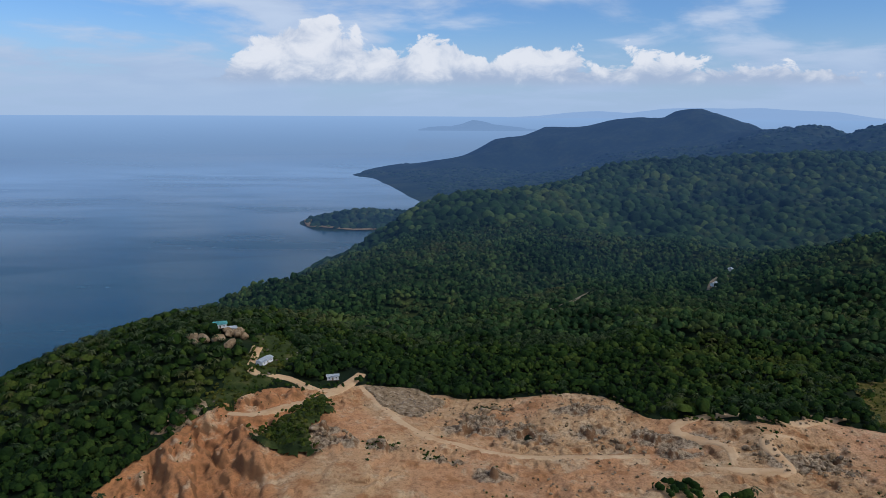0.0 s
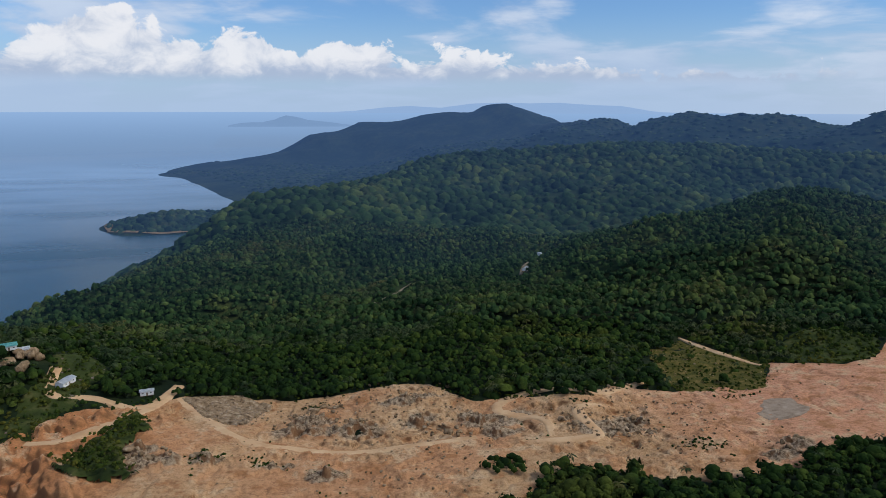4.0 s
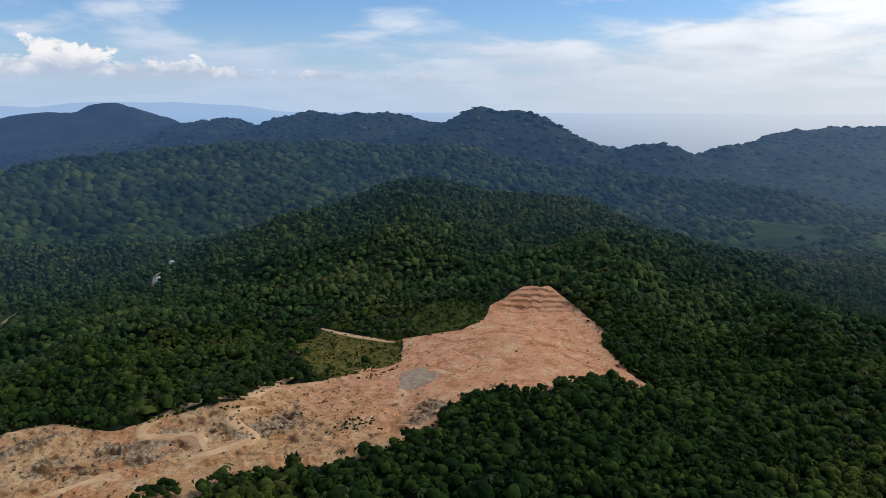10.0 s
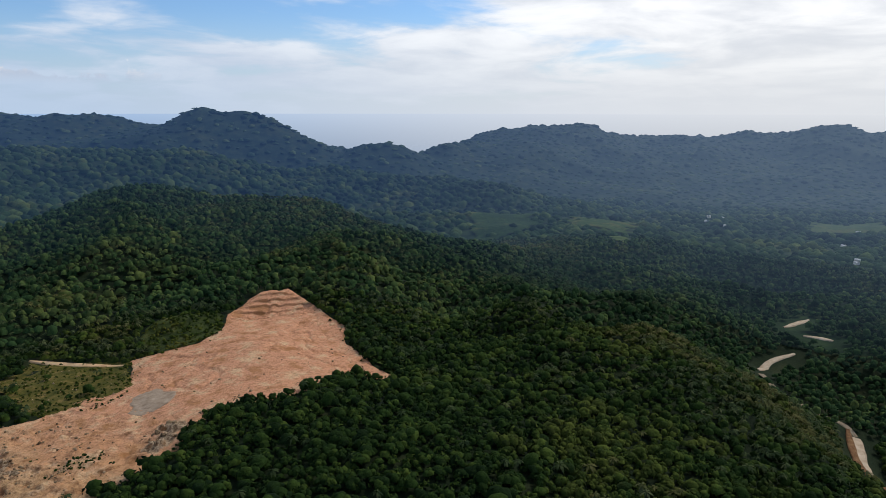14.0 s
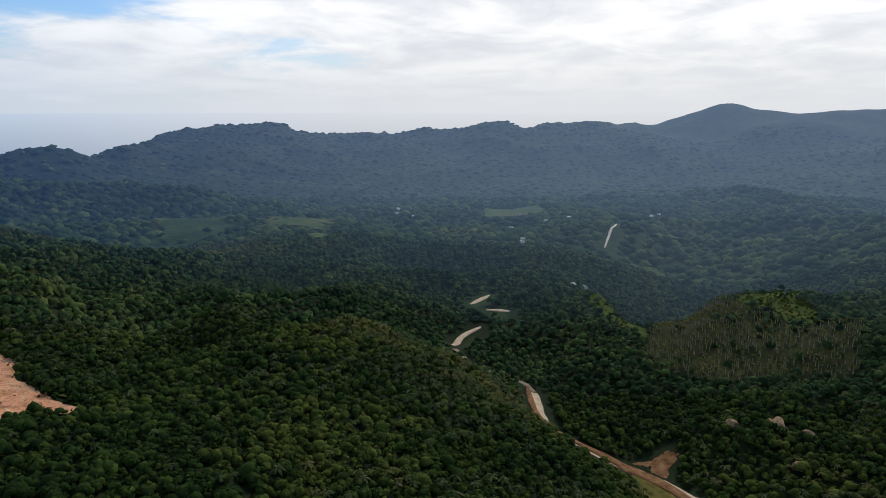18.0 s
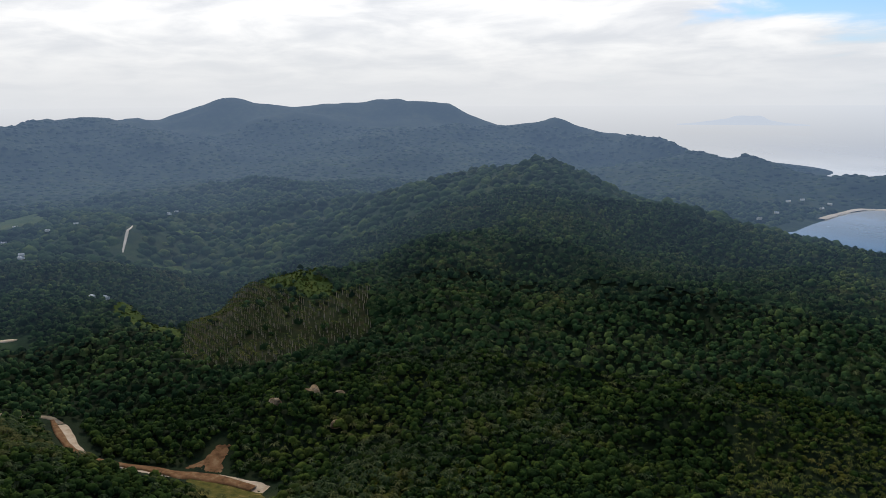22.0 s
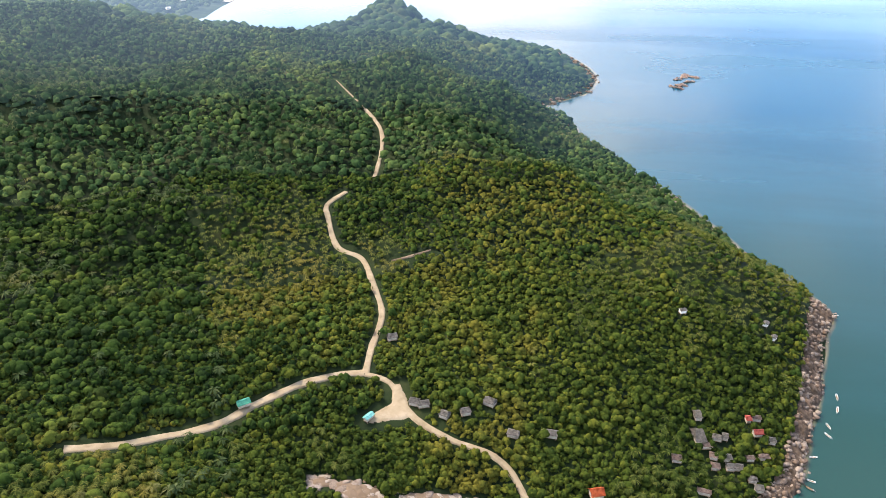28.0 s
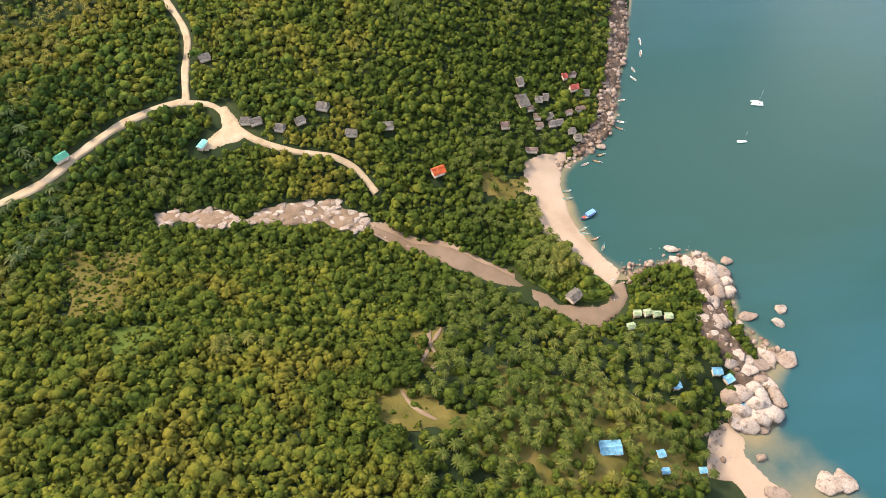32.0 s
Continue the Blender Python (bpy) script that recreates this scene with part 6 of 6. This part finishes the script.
crag_spots = np.repeat(np.array(CRAGS + CRAGS_B, float), 12, 0) + rng.normal(size=(12 * len(CRAGS + CRAGS_B), 2)) * (7, 4)
rubble("quarry_rubble", crag_spots, (0.3, 2.6), M_STONE, "broken rock round the quarry outcrops", level=2, sink=0.6)
mound = np.array([p for p in inside_spots if inside(RUBBLE_SLOPE, np.array([p[0]]), np.array([p[1]]))[0]])
if len(mound):
    rubble("quarry_rubble", np.repeat(mound, 5, 0) + rng.uniform(-4, 4, (len(mound) * 5, 2)), (0.3, 1.0), M_GRAVEL, "heap of broken grey stone", level=1, sink=2.2)

# ---- scrub ----
def shrubs(name, spots, sizes, label, mat):
    z = ground_height(spots[:, 0], spots[:, 1])
    return grown(np.stack([spots[:, 0], spots[:, 1], z], -1), MIDDLE, rng, sizes, name, mat, label, lift=0.5)


for x, y in QUARRY_SHRUBS:
    q = np.array([x, y]) + rng.normal(size=(18, 2)) * (5.0, 2.5)
    shrubs("quarry_scrub", q, (0.4, 1.5), "dark bushes growing among quarry rocks", M_FOREST)
shrubs("quarry_scrub", spots_in(QUARRY_GREEN, 420), (0.7, 2.0), "green scrub on the quarry mound", M_TREE).location.z += 4.8
shrubs("scrub", spots_in(HILL_SCRUB, 260), (0.8, 2.4), "bright green scrub on the slope below the hilltop", M_TREE)
for poly in (SLOPE_FIELD_B, SLOPE_FIELD, GRASS_KNOLL, GREEN_FIELD):
    shrubs("scrub", spots_in(poly, 320), (1.0, 2.6), "bright green shrubs on the hillside", M_TREE)
ledge_spots = inside_spots[(inside_spots[:, 0] < 300) & (rough_field(inside_spots[:, 0], inside_spots[:, 1], 40, 2, 66) > 0.25)][:260]
shrubs("quarry_scrub", ledge_spots, (0.35, 1.1), "dry dark weeds on quarry ledges", M_FOREST)
RIM_NORTH = QUARRY_RIM[7:21]
shrubs("rim_scrub", along(RIM_NORTH, 340, 7, -1.5), (0.5, 1.8), "yellow-green bushes along the quarry rim", M_TREE)
shrubs("rim_scrub", along(QUARRY_RIM[:7], 150, 8, -3), (0.6, 2.0), "bushes along the seaward quarry rim", M_FOREST)
shrubs("rim_scrub", along(QUARRY_RIM[23:38], 380, 6, -2), (0.7, 2.4), "dark bushes along the lower quarry rim", M_FOREST)
RIM_BUSHES = [(495, 338), (519, 327), (540, 303), (500, 272), (437, 247), (441, 280), (468, 303)]
shrubs("scrub", spots_in(RIM_BUSHES, 260), (1.0, 2.8), "bright green bushes beside the quarry end", M_TREE)
BENCH_BUSHES = [(239, 552), (268, 545), (248, 468), (218, 436), (193, 439), (195, 461)]
shrubs("scrub", spots_in(BENCH_BUSHES, 160), (1.6, 3.4), "lighter green bushes behind the quarry", M_TREE).location.z += 3.5
shrubs("quarry_trees", np.array([(103, 312), (107, 316), (111, 319), (115, 321), (119, 318), (121, 313), (118, 308), (113, 311), (109, 309), (114, 305), (106, 306), (119, 303)], float), (3.0, 4.6), "dark trees standing on the quarry edge", M_FOREST)
for x, y in [(74, 461), (68, 461), (112, 440), (118, 434), (121, 421), (25, 447), (226, 408), (216, 401), (231, 404), (147, 402), (252, 443)]:
    for _ in range(2):
        boulder(x + rng.uniform(-2, 2), y + rng.uniform(-2, 2), rng.uniform(0.9, 2.0), "white boulder on the quarry rim", "rim boulders", DARK_BOULDERS, 0.9)
for x, y in spots_in(HILL_SCRUB, 14):
    boulder(x, y, rng.uniform(0.8, 2.2), "pale boulder in hillside scrub", "hillside boulders")
for poly, count in ((TERRACE, 560), (MEADOW_DRY, 520), (MEADOW, 70), (DRY_GRASS, 22), (SAND_GULLY, 16), (MEADOW_BEACH, 40)):
    shrubs("scrub", spots_in(poly, count), (0.5, 1.6), "low bushes scattered in a clearing", M_TREE)
rows_x, rows_y = np.meshgrid(np.arange(560, 950, 5.0), np.arange(-430, -150, 8.0))
q = np.stack([rows_x.ravel(), rows_y.ravel()], -1) + rng.uniform(-1, 1, (rows_x.size, 2))
q = q[inside(PLANTATION_FIELD, q[:, 0], q[:, 1])]
q = q[rng.random(len(q)) < 0.9 + 0.4 * rough_field(q[:, 0], q[:, 1], 60, 2, 12)]
z = ground_height(q[:, 0], q[:, 1])
grown(np.stack([q[:, 0], q[:, 1], z + 8], -1), PALMS_SIMPLE, rng, (2.6, 4.2), "plantation_palms", M_PALM, "rows of thin palms on brown ground", lift=0.0)
v, f = trunk_mesh(rng, 1.0, 0.045, 0.03, 4)
grown(np.stack([q[:, 0], q[:, 1], z], -1), [(v, f)], rng, (8.0, 8.6), "plantation_trunks", M_PALE_BARK, "pale trunks of thin plantation palms", lift=0.0, squash=(1.0, 1.02))

# ---- houses ----
def box(bm, sx, sy, sz, at=(0, 0, 0), bevel=0.0):
    made = bmesh.ops.create_cube(bm, size=1.0, matrix=Matrix.Translation(at) @ Matrix.Diagonal((sx, sy, sz, 1)))
    if bevel:
        edges = list({e for q in made["verts"] for e in q.link_edges})
        bmesh.ops.bevel(bm, geom=edges, offset=bevel, segments=1, affect="EDGES")


def boxed(name, sx, sy, sz, at, mat, parent, label="", bevel=0.02):
    bm = bmesh.new()
    box(bm, sx, sy, sz, at, bevel)
    return part(name, bm, mat, parent, label)


M_WALL = material("weathered wall", plain((0.30, 0.26, 0.21, 1), (0.46, 0.42, 0.36, 1), 0.8, 0.85))
M_WHITE = material("white wall", plain((0.62, 0.61, 0.58, 1), (0.78, 0.77, 0.74, 1), 0.8, 0.8))
M_PANE = material("dark window glass", plain((0.02, 0.025, 0.03, 1), (0.04, 0.045, 0.05, 1), 0.5, 0.15))
M_WOOD = material("weathered wood", plain((0.14, 0.095, 0.06, 1), (0.24, 0.17, 0.11, 1), 1.5, 0.8))


def sheet_roof(name, low, high, rough=0.55):
    def build(n, here):
        v = n.noise(here, 0.7, 5.0, 0.6)
        rib = n.add("ShaderNodeTexWave", {"Vector": n.add("ShaderNodeTexCoord", out=3), "Scale": 3.0})
        return n.mix(n.ramp(v, 0.3, 0.7), low, high), rough, rib, 0.4, 0.1
    return material(name, build)


ROOFS = {"grey": sheet_roof("grey roof sheets", (0.11, 0.098, 0.086, 1), (0.20, 0.178, 0.158, 1)), "blue": sheet_roof("blue roof sheets", (0.10, 0.30, 0.42, 1), (0.20, 0.46, 0.58, 1)),
         "turquoise": sheet_roof("turquoise roof sheets", (0.12, 0.45, 0.42, 1), (0.30, 0.62, 0.58, 1)), "green": sheet_roof("green roof sheets", (0.04, 0.24, 0.17, 1), (0.07, 0.33, 0.24, 1)),
         "red": sheet_roof("orange-red roof", (0.46, 0.09, 0.035, 1), (0.60, 0.14, 0.05, 1)), "white": sheet_roof("white roof sheets", (0.60, 0.62, 0.63, 1), (0.75, 0.76, 0.77, 1)),
         "rose": sheet_roof("faded red roof sheets", (0.28, 0.06, 0.05, 1), (0.40, 0.10, 0.08, 1)), "pink": sheet_roof("rusty pink roof sheets", (0.14, 0.095, 0.078, 1), (0.23, 0.165, 0.138, 1)), "pale green": sheet_roof("pale green roof sheets", (0.26, 0.34, 0.20, 1), (0.36, 0.44, 0.27, 1))}


def house(x, y, wide, deep, tall, roof, label, turn=0.0, rise=0.28, walls=None, name="bungalow", group="", lift=0.0, hip=0.0):
    """A small house on posts with a ridged roof, a door and windows."""
    thing = tagged(new(name), label, "house", group)
    walls = walls or M_WALL
    z = float(np.min(ground_height(np.array([x - 2, x + 2, x]), np.array([y - 2, y + 2, y])))) + lift
    thing.matrix_basis = pose(x, y, z, 0, 0, turn)
    base = 0.7
    boxed("wall", wide, deep, tall, (0, 0, base + tall / 2), walls, thing)
    boxed("floor_slab", wide + 0.5, deep + 0.5, 0.18, (0, 0, base - 0.09), M_WOOD, thing)
    for sx in (-1, 1):
        for sy in (-1, 1):
            boxed("post", 0.25, 0.25, base + 0.8, (sx * wide * 0.42, sy * deep * 0.42, (base - 0.8) / 2), M_WOOD, thing, bevel=0.0)
    top, over, half = base + tall, 0.6, deep / 2 + 0.6
    for s in (-1, 1):
        bm = bmesh.new()
        ridge = wide / 2 + over - hip * wide / 2
        v = [bm.verts.new(p) for p in ((-wide / 2 - over, s * half, top - 0.15), (wide / 2 + over, s * half, top - 0.15), (ridge, 0, top + deep * rise), (-ridge, 0, top + deep * rise))]
        bm.faces.new(v if s < 0 else v[::-1])
        if hip:
            a = [bm.verts.new(p) for p in ((s * (wide / 2 + over), -half, top - 0.15), (s * (wide / 2 + over), half, top - 0.15), (s * ridge, 0, top + deep * rise))]
            bm.faces.new(a if s > 0 else a[::-1])
        bmesh.ops.solidify(bm, geom=bm.faces[:], thickness=0.14)
        part("roof", bm, ROOFS[roof], thing, roof + " roof sheets")
    if not hip:
        for s in (-1, 1):
            bm = bmesh.new()
            v = [bm.verts.new((s * wide / 2, q, h)) for q, h in ((-deep / 2, top), (deep / 2, top), (0, top + deep * rise * 0.9))]
            bm.faces.new(v if s > 0 else v[::-1])
            bmesh.ops.solidify(bm, geom=bm.faces[:], thickness=0.12)
            part("gable", bm, walls, thing)
    boxed("ridge_cap", (wide + 2 * over) * (1 - hip * 0.9), 0.3, 0.12, (0, 0, top + deep * rise + 0.08), ROOFS[roof], thing)
    boxed("door", 0.95, 0.08, 2.0, (0, -deep / 2 - 0.03, base + 1.0), M_WOOD, thing, "brown wooden door")
    for s in (-1, 1):
        frame_ = boxed("window", 1.0, 0.08, 1.0, (s * wide * 0.3, -deep / 2 - 0.03, base + tall * 0.55), M_WHITE, thing)
        boxed("pane", 0.8, 0.04, 0.8, (s * wide * 0.3, -deep / 2 - 0.08, base + tall * 0.55), M_PANE, frame_)
    return thing


GREY_SIZES = [(7, 5.5), (6.5, 4.5), (9, 4.5), (5.5, 4.5), (5.5, 4.5), (6.5, 4), (5.5, 4.5), (6.5, 5)]
for (x, y), (a, b) in zip(H_GREY, GREY_SIZES):
    house(x, y, a, b, 2.6, "grey", "grey-roofed bungalow among trees near the bay", rng.uniform(-25, 25), 0.35, group="bungalows in the forest", hip=0.3, lift=0.3)
V = [(3.8, 7, "grey"), (6, 12, "grey"), (7.5, 3, "pink"), (4.2, 4, "pink"), (4.6, 4, "grey"), (4.2, 4, "pink"), (4.4, 3.8, "grey"), (4.4, 3.8, "grey"), (5, 4.2, "pink"), (5, 3.6, "grey"),
     (3, 4.2, "grey"), (2.6, 4.4, "rose"), (4.6, 3.2, "pink"), (6, 3.2, "pink"), (4.4, 2.6, "pink"), (4, 4, "grey"), (7, 2.6, "pink"), (4.4, 3.6, "grey"), (4.4, 4.2, "grey")]
for (x, y), (a, b, c) in zip(H_VILLAGE, V):
    house(x, y, a, b, 2.5, c, "small bungalow with a weathered %s roof in the village" % {"pink": "rusty pink", "rose": "faded red"}.get(c, c), rng.uniform(-12, 12), 0.32, group="village bungalows", hip=0.4, lift=0.2)
for (x, y), (a, b, c, label, turn, lift) in zip(H_OTHER, [(6, 3, "turquoise", "open shed with a turquoise roof beside the yard", 62, 0.5), (7, 5, "green", "shed with a green striped roof beside the road", 40, 1.0),
                                             (7, 5.5, "red", "house with a bright orange-red roof", 20, 2.5), (5, 4, "rose", "hut with a faded red roof above the rocks", 10, 1.5), (7, 5.5, "grey", "grey-roofed house beside the muddy creek", 35, 2.0)]):
    house(x, y, a, b, 2.4, c, label, turn, 0.25 if c not in ("red", "rose") else 0.5, name="shed" if "shed" in label else "house", lift=lift)
BLUE_SIZES = [(4, 3), (3.6, 3.2), (3, 2.4), (3.4, 3.2), (8.5, 5.5), (2.6, 2.4), (2.6, 1.8), (2.6, 1.8)]
for (x, y), (a, b) in zip(H_BLUE, BLUE_SIZES):
    house(x, y, a, b, 2.4, "blue", "large hall with a pale blue sheet roof" if a > 8 else "small hut with a pale blue roof by the shore", -5 if a > 8 else rng.uniform(-25, 25), 0.14,
          name="hall" if a > 8 else "hut", group="" if a > 8 else "blue-roofed huts", lift=0.5 if a > 8 else 1.0)
for x, y in H_GREEN:
    house(x, y, 3.2, 2.8, 2.2, "pale green", "small hut with a pale green roof", rng.uniform(-12, 12), 0.3, name="hut", group="green-roofed huts", lift=1.0)
for (x, y), (a, b, c, label, turn, lift) in zip(H_HILL, [(9, 7, "turquoise", "hilltop house with a pale turquoise roof", 20, 2.0), (12, 5.5, "white", "long white shed beside the hill road", 68, 0.5),
                                            (8, 4, "white", "low white-roofed shed at the quarry rim", 10, 0.5), (6, 5, "white", "white-roofed house beside hilltop boulders", 20, 1.5)]):
    house(x, y, a, b, 3.0, c, label, turn, 0.16, M_WHITE, name="shed" if "shed" in label else "house", lift=lift)
for x, y in H_CAPE:
    house(x, y, 4.2, 3.2, 2.4, "grey", "small grey-roofed house on the forested cape", rng.uniform(0, 60), 0.25, M_WHITE, name="house", group="houses on the cape", lift=1.5)
for x, y, z in FAR_SPOTS:
    house(x, y, 8, 6, 3.5, "white", "pale farm house far off in the valley", rng.uniform(0, 90), 0.25, M_WHITE, name="farm_house", group="far farm houses", lift=4.0)

for x, y in H_FAR_COAST:
    house(x, y, 12, 8, 4, "white", "pale house far off on the coast", rng.uniform(0, 90), 0.25, M_WHITE, name="coast_house", group="far coast houses", lift=6.0)

# ---- boats ----
def hull(length, beam, depth, bow=0.5, sheer=0.6, blunt=0.25):
    """A lofted open hull; the bow points along +x."""
    bm, loops = bmesh.new(), []
    for i in range(9):
        s = i / 8
        wide = beam / 2 * (1 - max(0, (s - 0.5) / 0.5) ** 2) * (1 - blunt * max(0, (0.3 - s) / 0.3)) + 0.03
        rise = sheer * (max(0, s - 0.55) / 0.45) ** 2 + 0.25 * sheer * max(0, 0.2 - s) / 0.2
        x = (s - 0.5) * length
        loops.append([bm.verts.new((x + bow * max(0, s - 0.7) * h, w * wide, z)) for w, z, h in
                      ((-1, depth + rise, 1), (-0.82, depth * 0.4 + rise, 0.5), (-0.3, 0, 0), (0.3, 0, 0), (0.82, depth * 0.4 + rise, 0.5), (1, depth + rise, 1))])
    for a, b in zip(loops, loops[1:]):
        for k in range(5):
            bm.faces.new((a[k], b[k], b[k + 1], a[k + 1]))
    bm.faces.new(loops[0])
    bm.faces.new(loops[-1][::-1])
    bmesh.ops.recalc_face_normals(bm, faces=bm.faces[:])
    bmesh.ops.solidify(bm, geom=bm.faces[:], thickness=0.07)
    return bm


def paint(name, c, rough=0.45):
    return material(name, plain((c[0] * 0.75, c[1] * 0.75, c[2] * 0.75, 1), (*c, 1), 1.2, rough))


P_WHITE, P_BLUE, P_RED, P_TEAL, P_DARK, P_STEEL = (paint("white boat paint", (0.75, 0.76, 0.76)), paint("blue boat paint", (0.06, 0.16, 0.40)), paint("red boat paint", (0.40, 0.06, 0.04)),
                                                  paint("teal boat paint", (0.10, 0.38, 0.36)), paint("dark boat wood", (0.10, 0.08, 0.06)), paint("steel", (0.45, 0.46, 0.47), 0.3))


def longtail(x, y, turn, length, colour, label):
    thing = tagged(new("longtail_boat"), label, "boat", "longtail boats in the bay")
    thing.matrix_basis = pose(x, y, max(0.0, float(ground_height(x, y)[0])) - 0.12, 0, 0, turn)
    part("hull", hull(length, 1.5, 0.6, 0.7, 0.6), colour, thing)
    boxed("deck", length * 0.7, 1.15, 0.06, (-0.2, 0, 0.32), M_WOOD, thing)
    for s in (-0.25, 0.05, 0.28):
        boxed("bench", 0.3, 1.3, 0.06, (s * length, 0, 0.52), M_WOOD, thing)
    boxed("engine", 0.6, 0.4, 0.45, (-length * 0.44, 0, 0.9), P_STEEL, thing, "bare engine block")
    boxed("propeller_shaft", 1.8, 0.07, 0.07, (-length * 0.44 - 1.0, 0, 0.75), P_STEEL, thing)
    boxed("bow_post", 0.12, 0.12, 0.7, (length * 0.52, 0, 1.2), M_WOOD, thing)


TURNS = [10, -30, 20, 5, 0, 25, -15, 20, 60, -20, -40, 10, 80, 70, -60, 20, 100, 75, 20]
COLOURS = [P_DARK, P_DARK, P_STEEL, P_TEAL, P_TEAL, P_TEAL, P_TEAL, P_DARK, P_TEAL, P_WHITE, P_DARK, P_WHITE, P_WHITE, P_WHITE, P_WHITE, P_WHITE, P_WHITE, P_DARK, P_TEAL]
for (x, y), turn, c in zip(LONGTAILS, TURNS, COLOURS):
    tone = {P_DARK: "dark wooden", P_STEEL: "grey", P_TEAL: "pale teal", P_WHITE: "white"}[c]
    longtail(x, y, turn, rng.uniform(4.6, 6.0) if y > -400 else 7.5, c, tone + " longtail boat moored at the shore")

x, y = BOATS[2]
thing = tagged(new("fishing_boat"), "blue and red wooden fishing boat moored off the beach", "boat")
thing.matrix_basis = pose(x, y, -0.35, 0, 0, 28)
part("hull", hull(10.5, 3.2, 1.3, 1.2, 0.9), P_BLUE, thing)
boxed("deck", 8.5, 2.6, 0.1, (-0.3, 0, 0.95), M_WOOD, thing)
cabin = boxed("cabin", 5.6, 2.4, 1.7, (-1.4, 0, 1.85), P_BLUE, thing)
for s in (-1, 1):
    for k in range(4):
        boxed("pane", 0.8, 0.05, 0.6, (-3.2 + k * 1.2, s * 1.22, 2.0), M_PANE, cabin)
boxed("cabin_roof", 6.4, 2.9, 0.14, (-1.4, 0, 2.78), paint("blue boat roof", (0.10, 0.22, 0.48)), thing)
boxed("bow_deck", 2.4, 2.0, 0.12, (3.6, 0, 1.35), P_RED, thing, "red painted foredeck")
boxed("mast", 0.12, 0.12, 3.0, (1.8, 0, 2.4), M_WOOD, thing)
boxed("rail", 7.0, 0.06, 0.06, (-1, 1.5, 1.7), P_WHITE, thing)

x, y = BOATS[0]
thing = tagged(new("catamaran"), "white sailing catamaran at anchor with bare mast", "boat")
thing.matrix_basis = pose(x, y, -0.25, 0, 0, 160)
for s in (-1, 1):
    h = part("hull", hull(8.0, 1.0, 1.0, 0.6, 0.3), P_WHITE, thing)
    h.location.y = s * 1.7
boxed("bridge_deck", 4.6, 3.6, 0.5, (-0.8, 0, 1.0), P_WHITE, thing, bevel=0.15)
cabin = boxed("cabin", 3.0, 2.7, 0.9, (-0.6, 0, 1.65), P_WHITE, thing, bevel=0.25)
boxed("pane", 0.08, 2.0, 0.4, (0.92, 0, 1.7), M_PANE, cabin)
boxed("mast", 0.14, 0.14, 11.0, (0.6, 0, 7.0), P_STEEL, thing)
boxed("boom", 4.0, 0.2, 0.25, (-1.4, 0, 2.7), P_WHITE, thing)
boxed("net", 2.0, 2.4, 0.04, (3.0, 0, 1.0), P_STEEL, thing)
x, y = BOATS[1]
thing = tagged(new("sailing_boat"), "small white sailing boat at anchor", "boat")
thing.matrix_basis = pose(x, y, -0.25, 0, 0, 172)
part("hull", hull(6.2, 2.0, 0.9, 0.6, 0.3), P_WHITE, thing)
boxed("deck", 4.8, 1.45, 0.1, (-0.2, 0, 0.78), P_WHITE, thing)
boxed("cabin", 2.4, 1.3, 0.5, (0.3, 0, 1.15), P_WHITE, thing, bevel=0.15)
boxed("mast", 0.1, 0.1, 8.5, (0.6, 0, 5.1), P_STEEL, thing)
boxed("boom", 2.6, 0.12, 0.15, (-0.8, 0, 1.8), P_WHITE, thing)
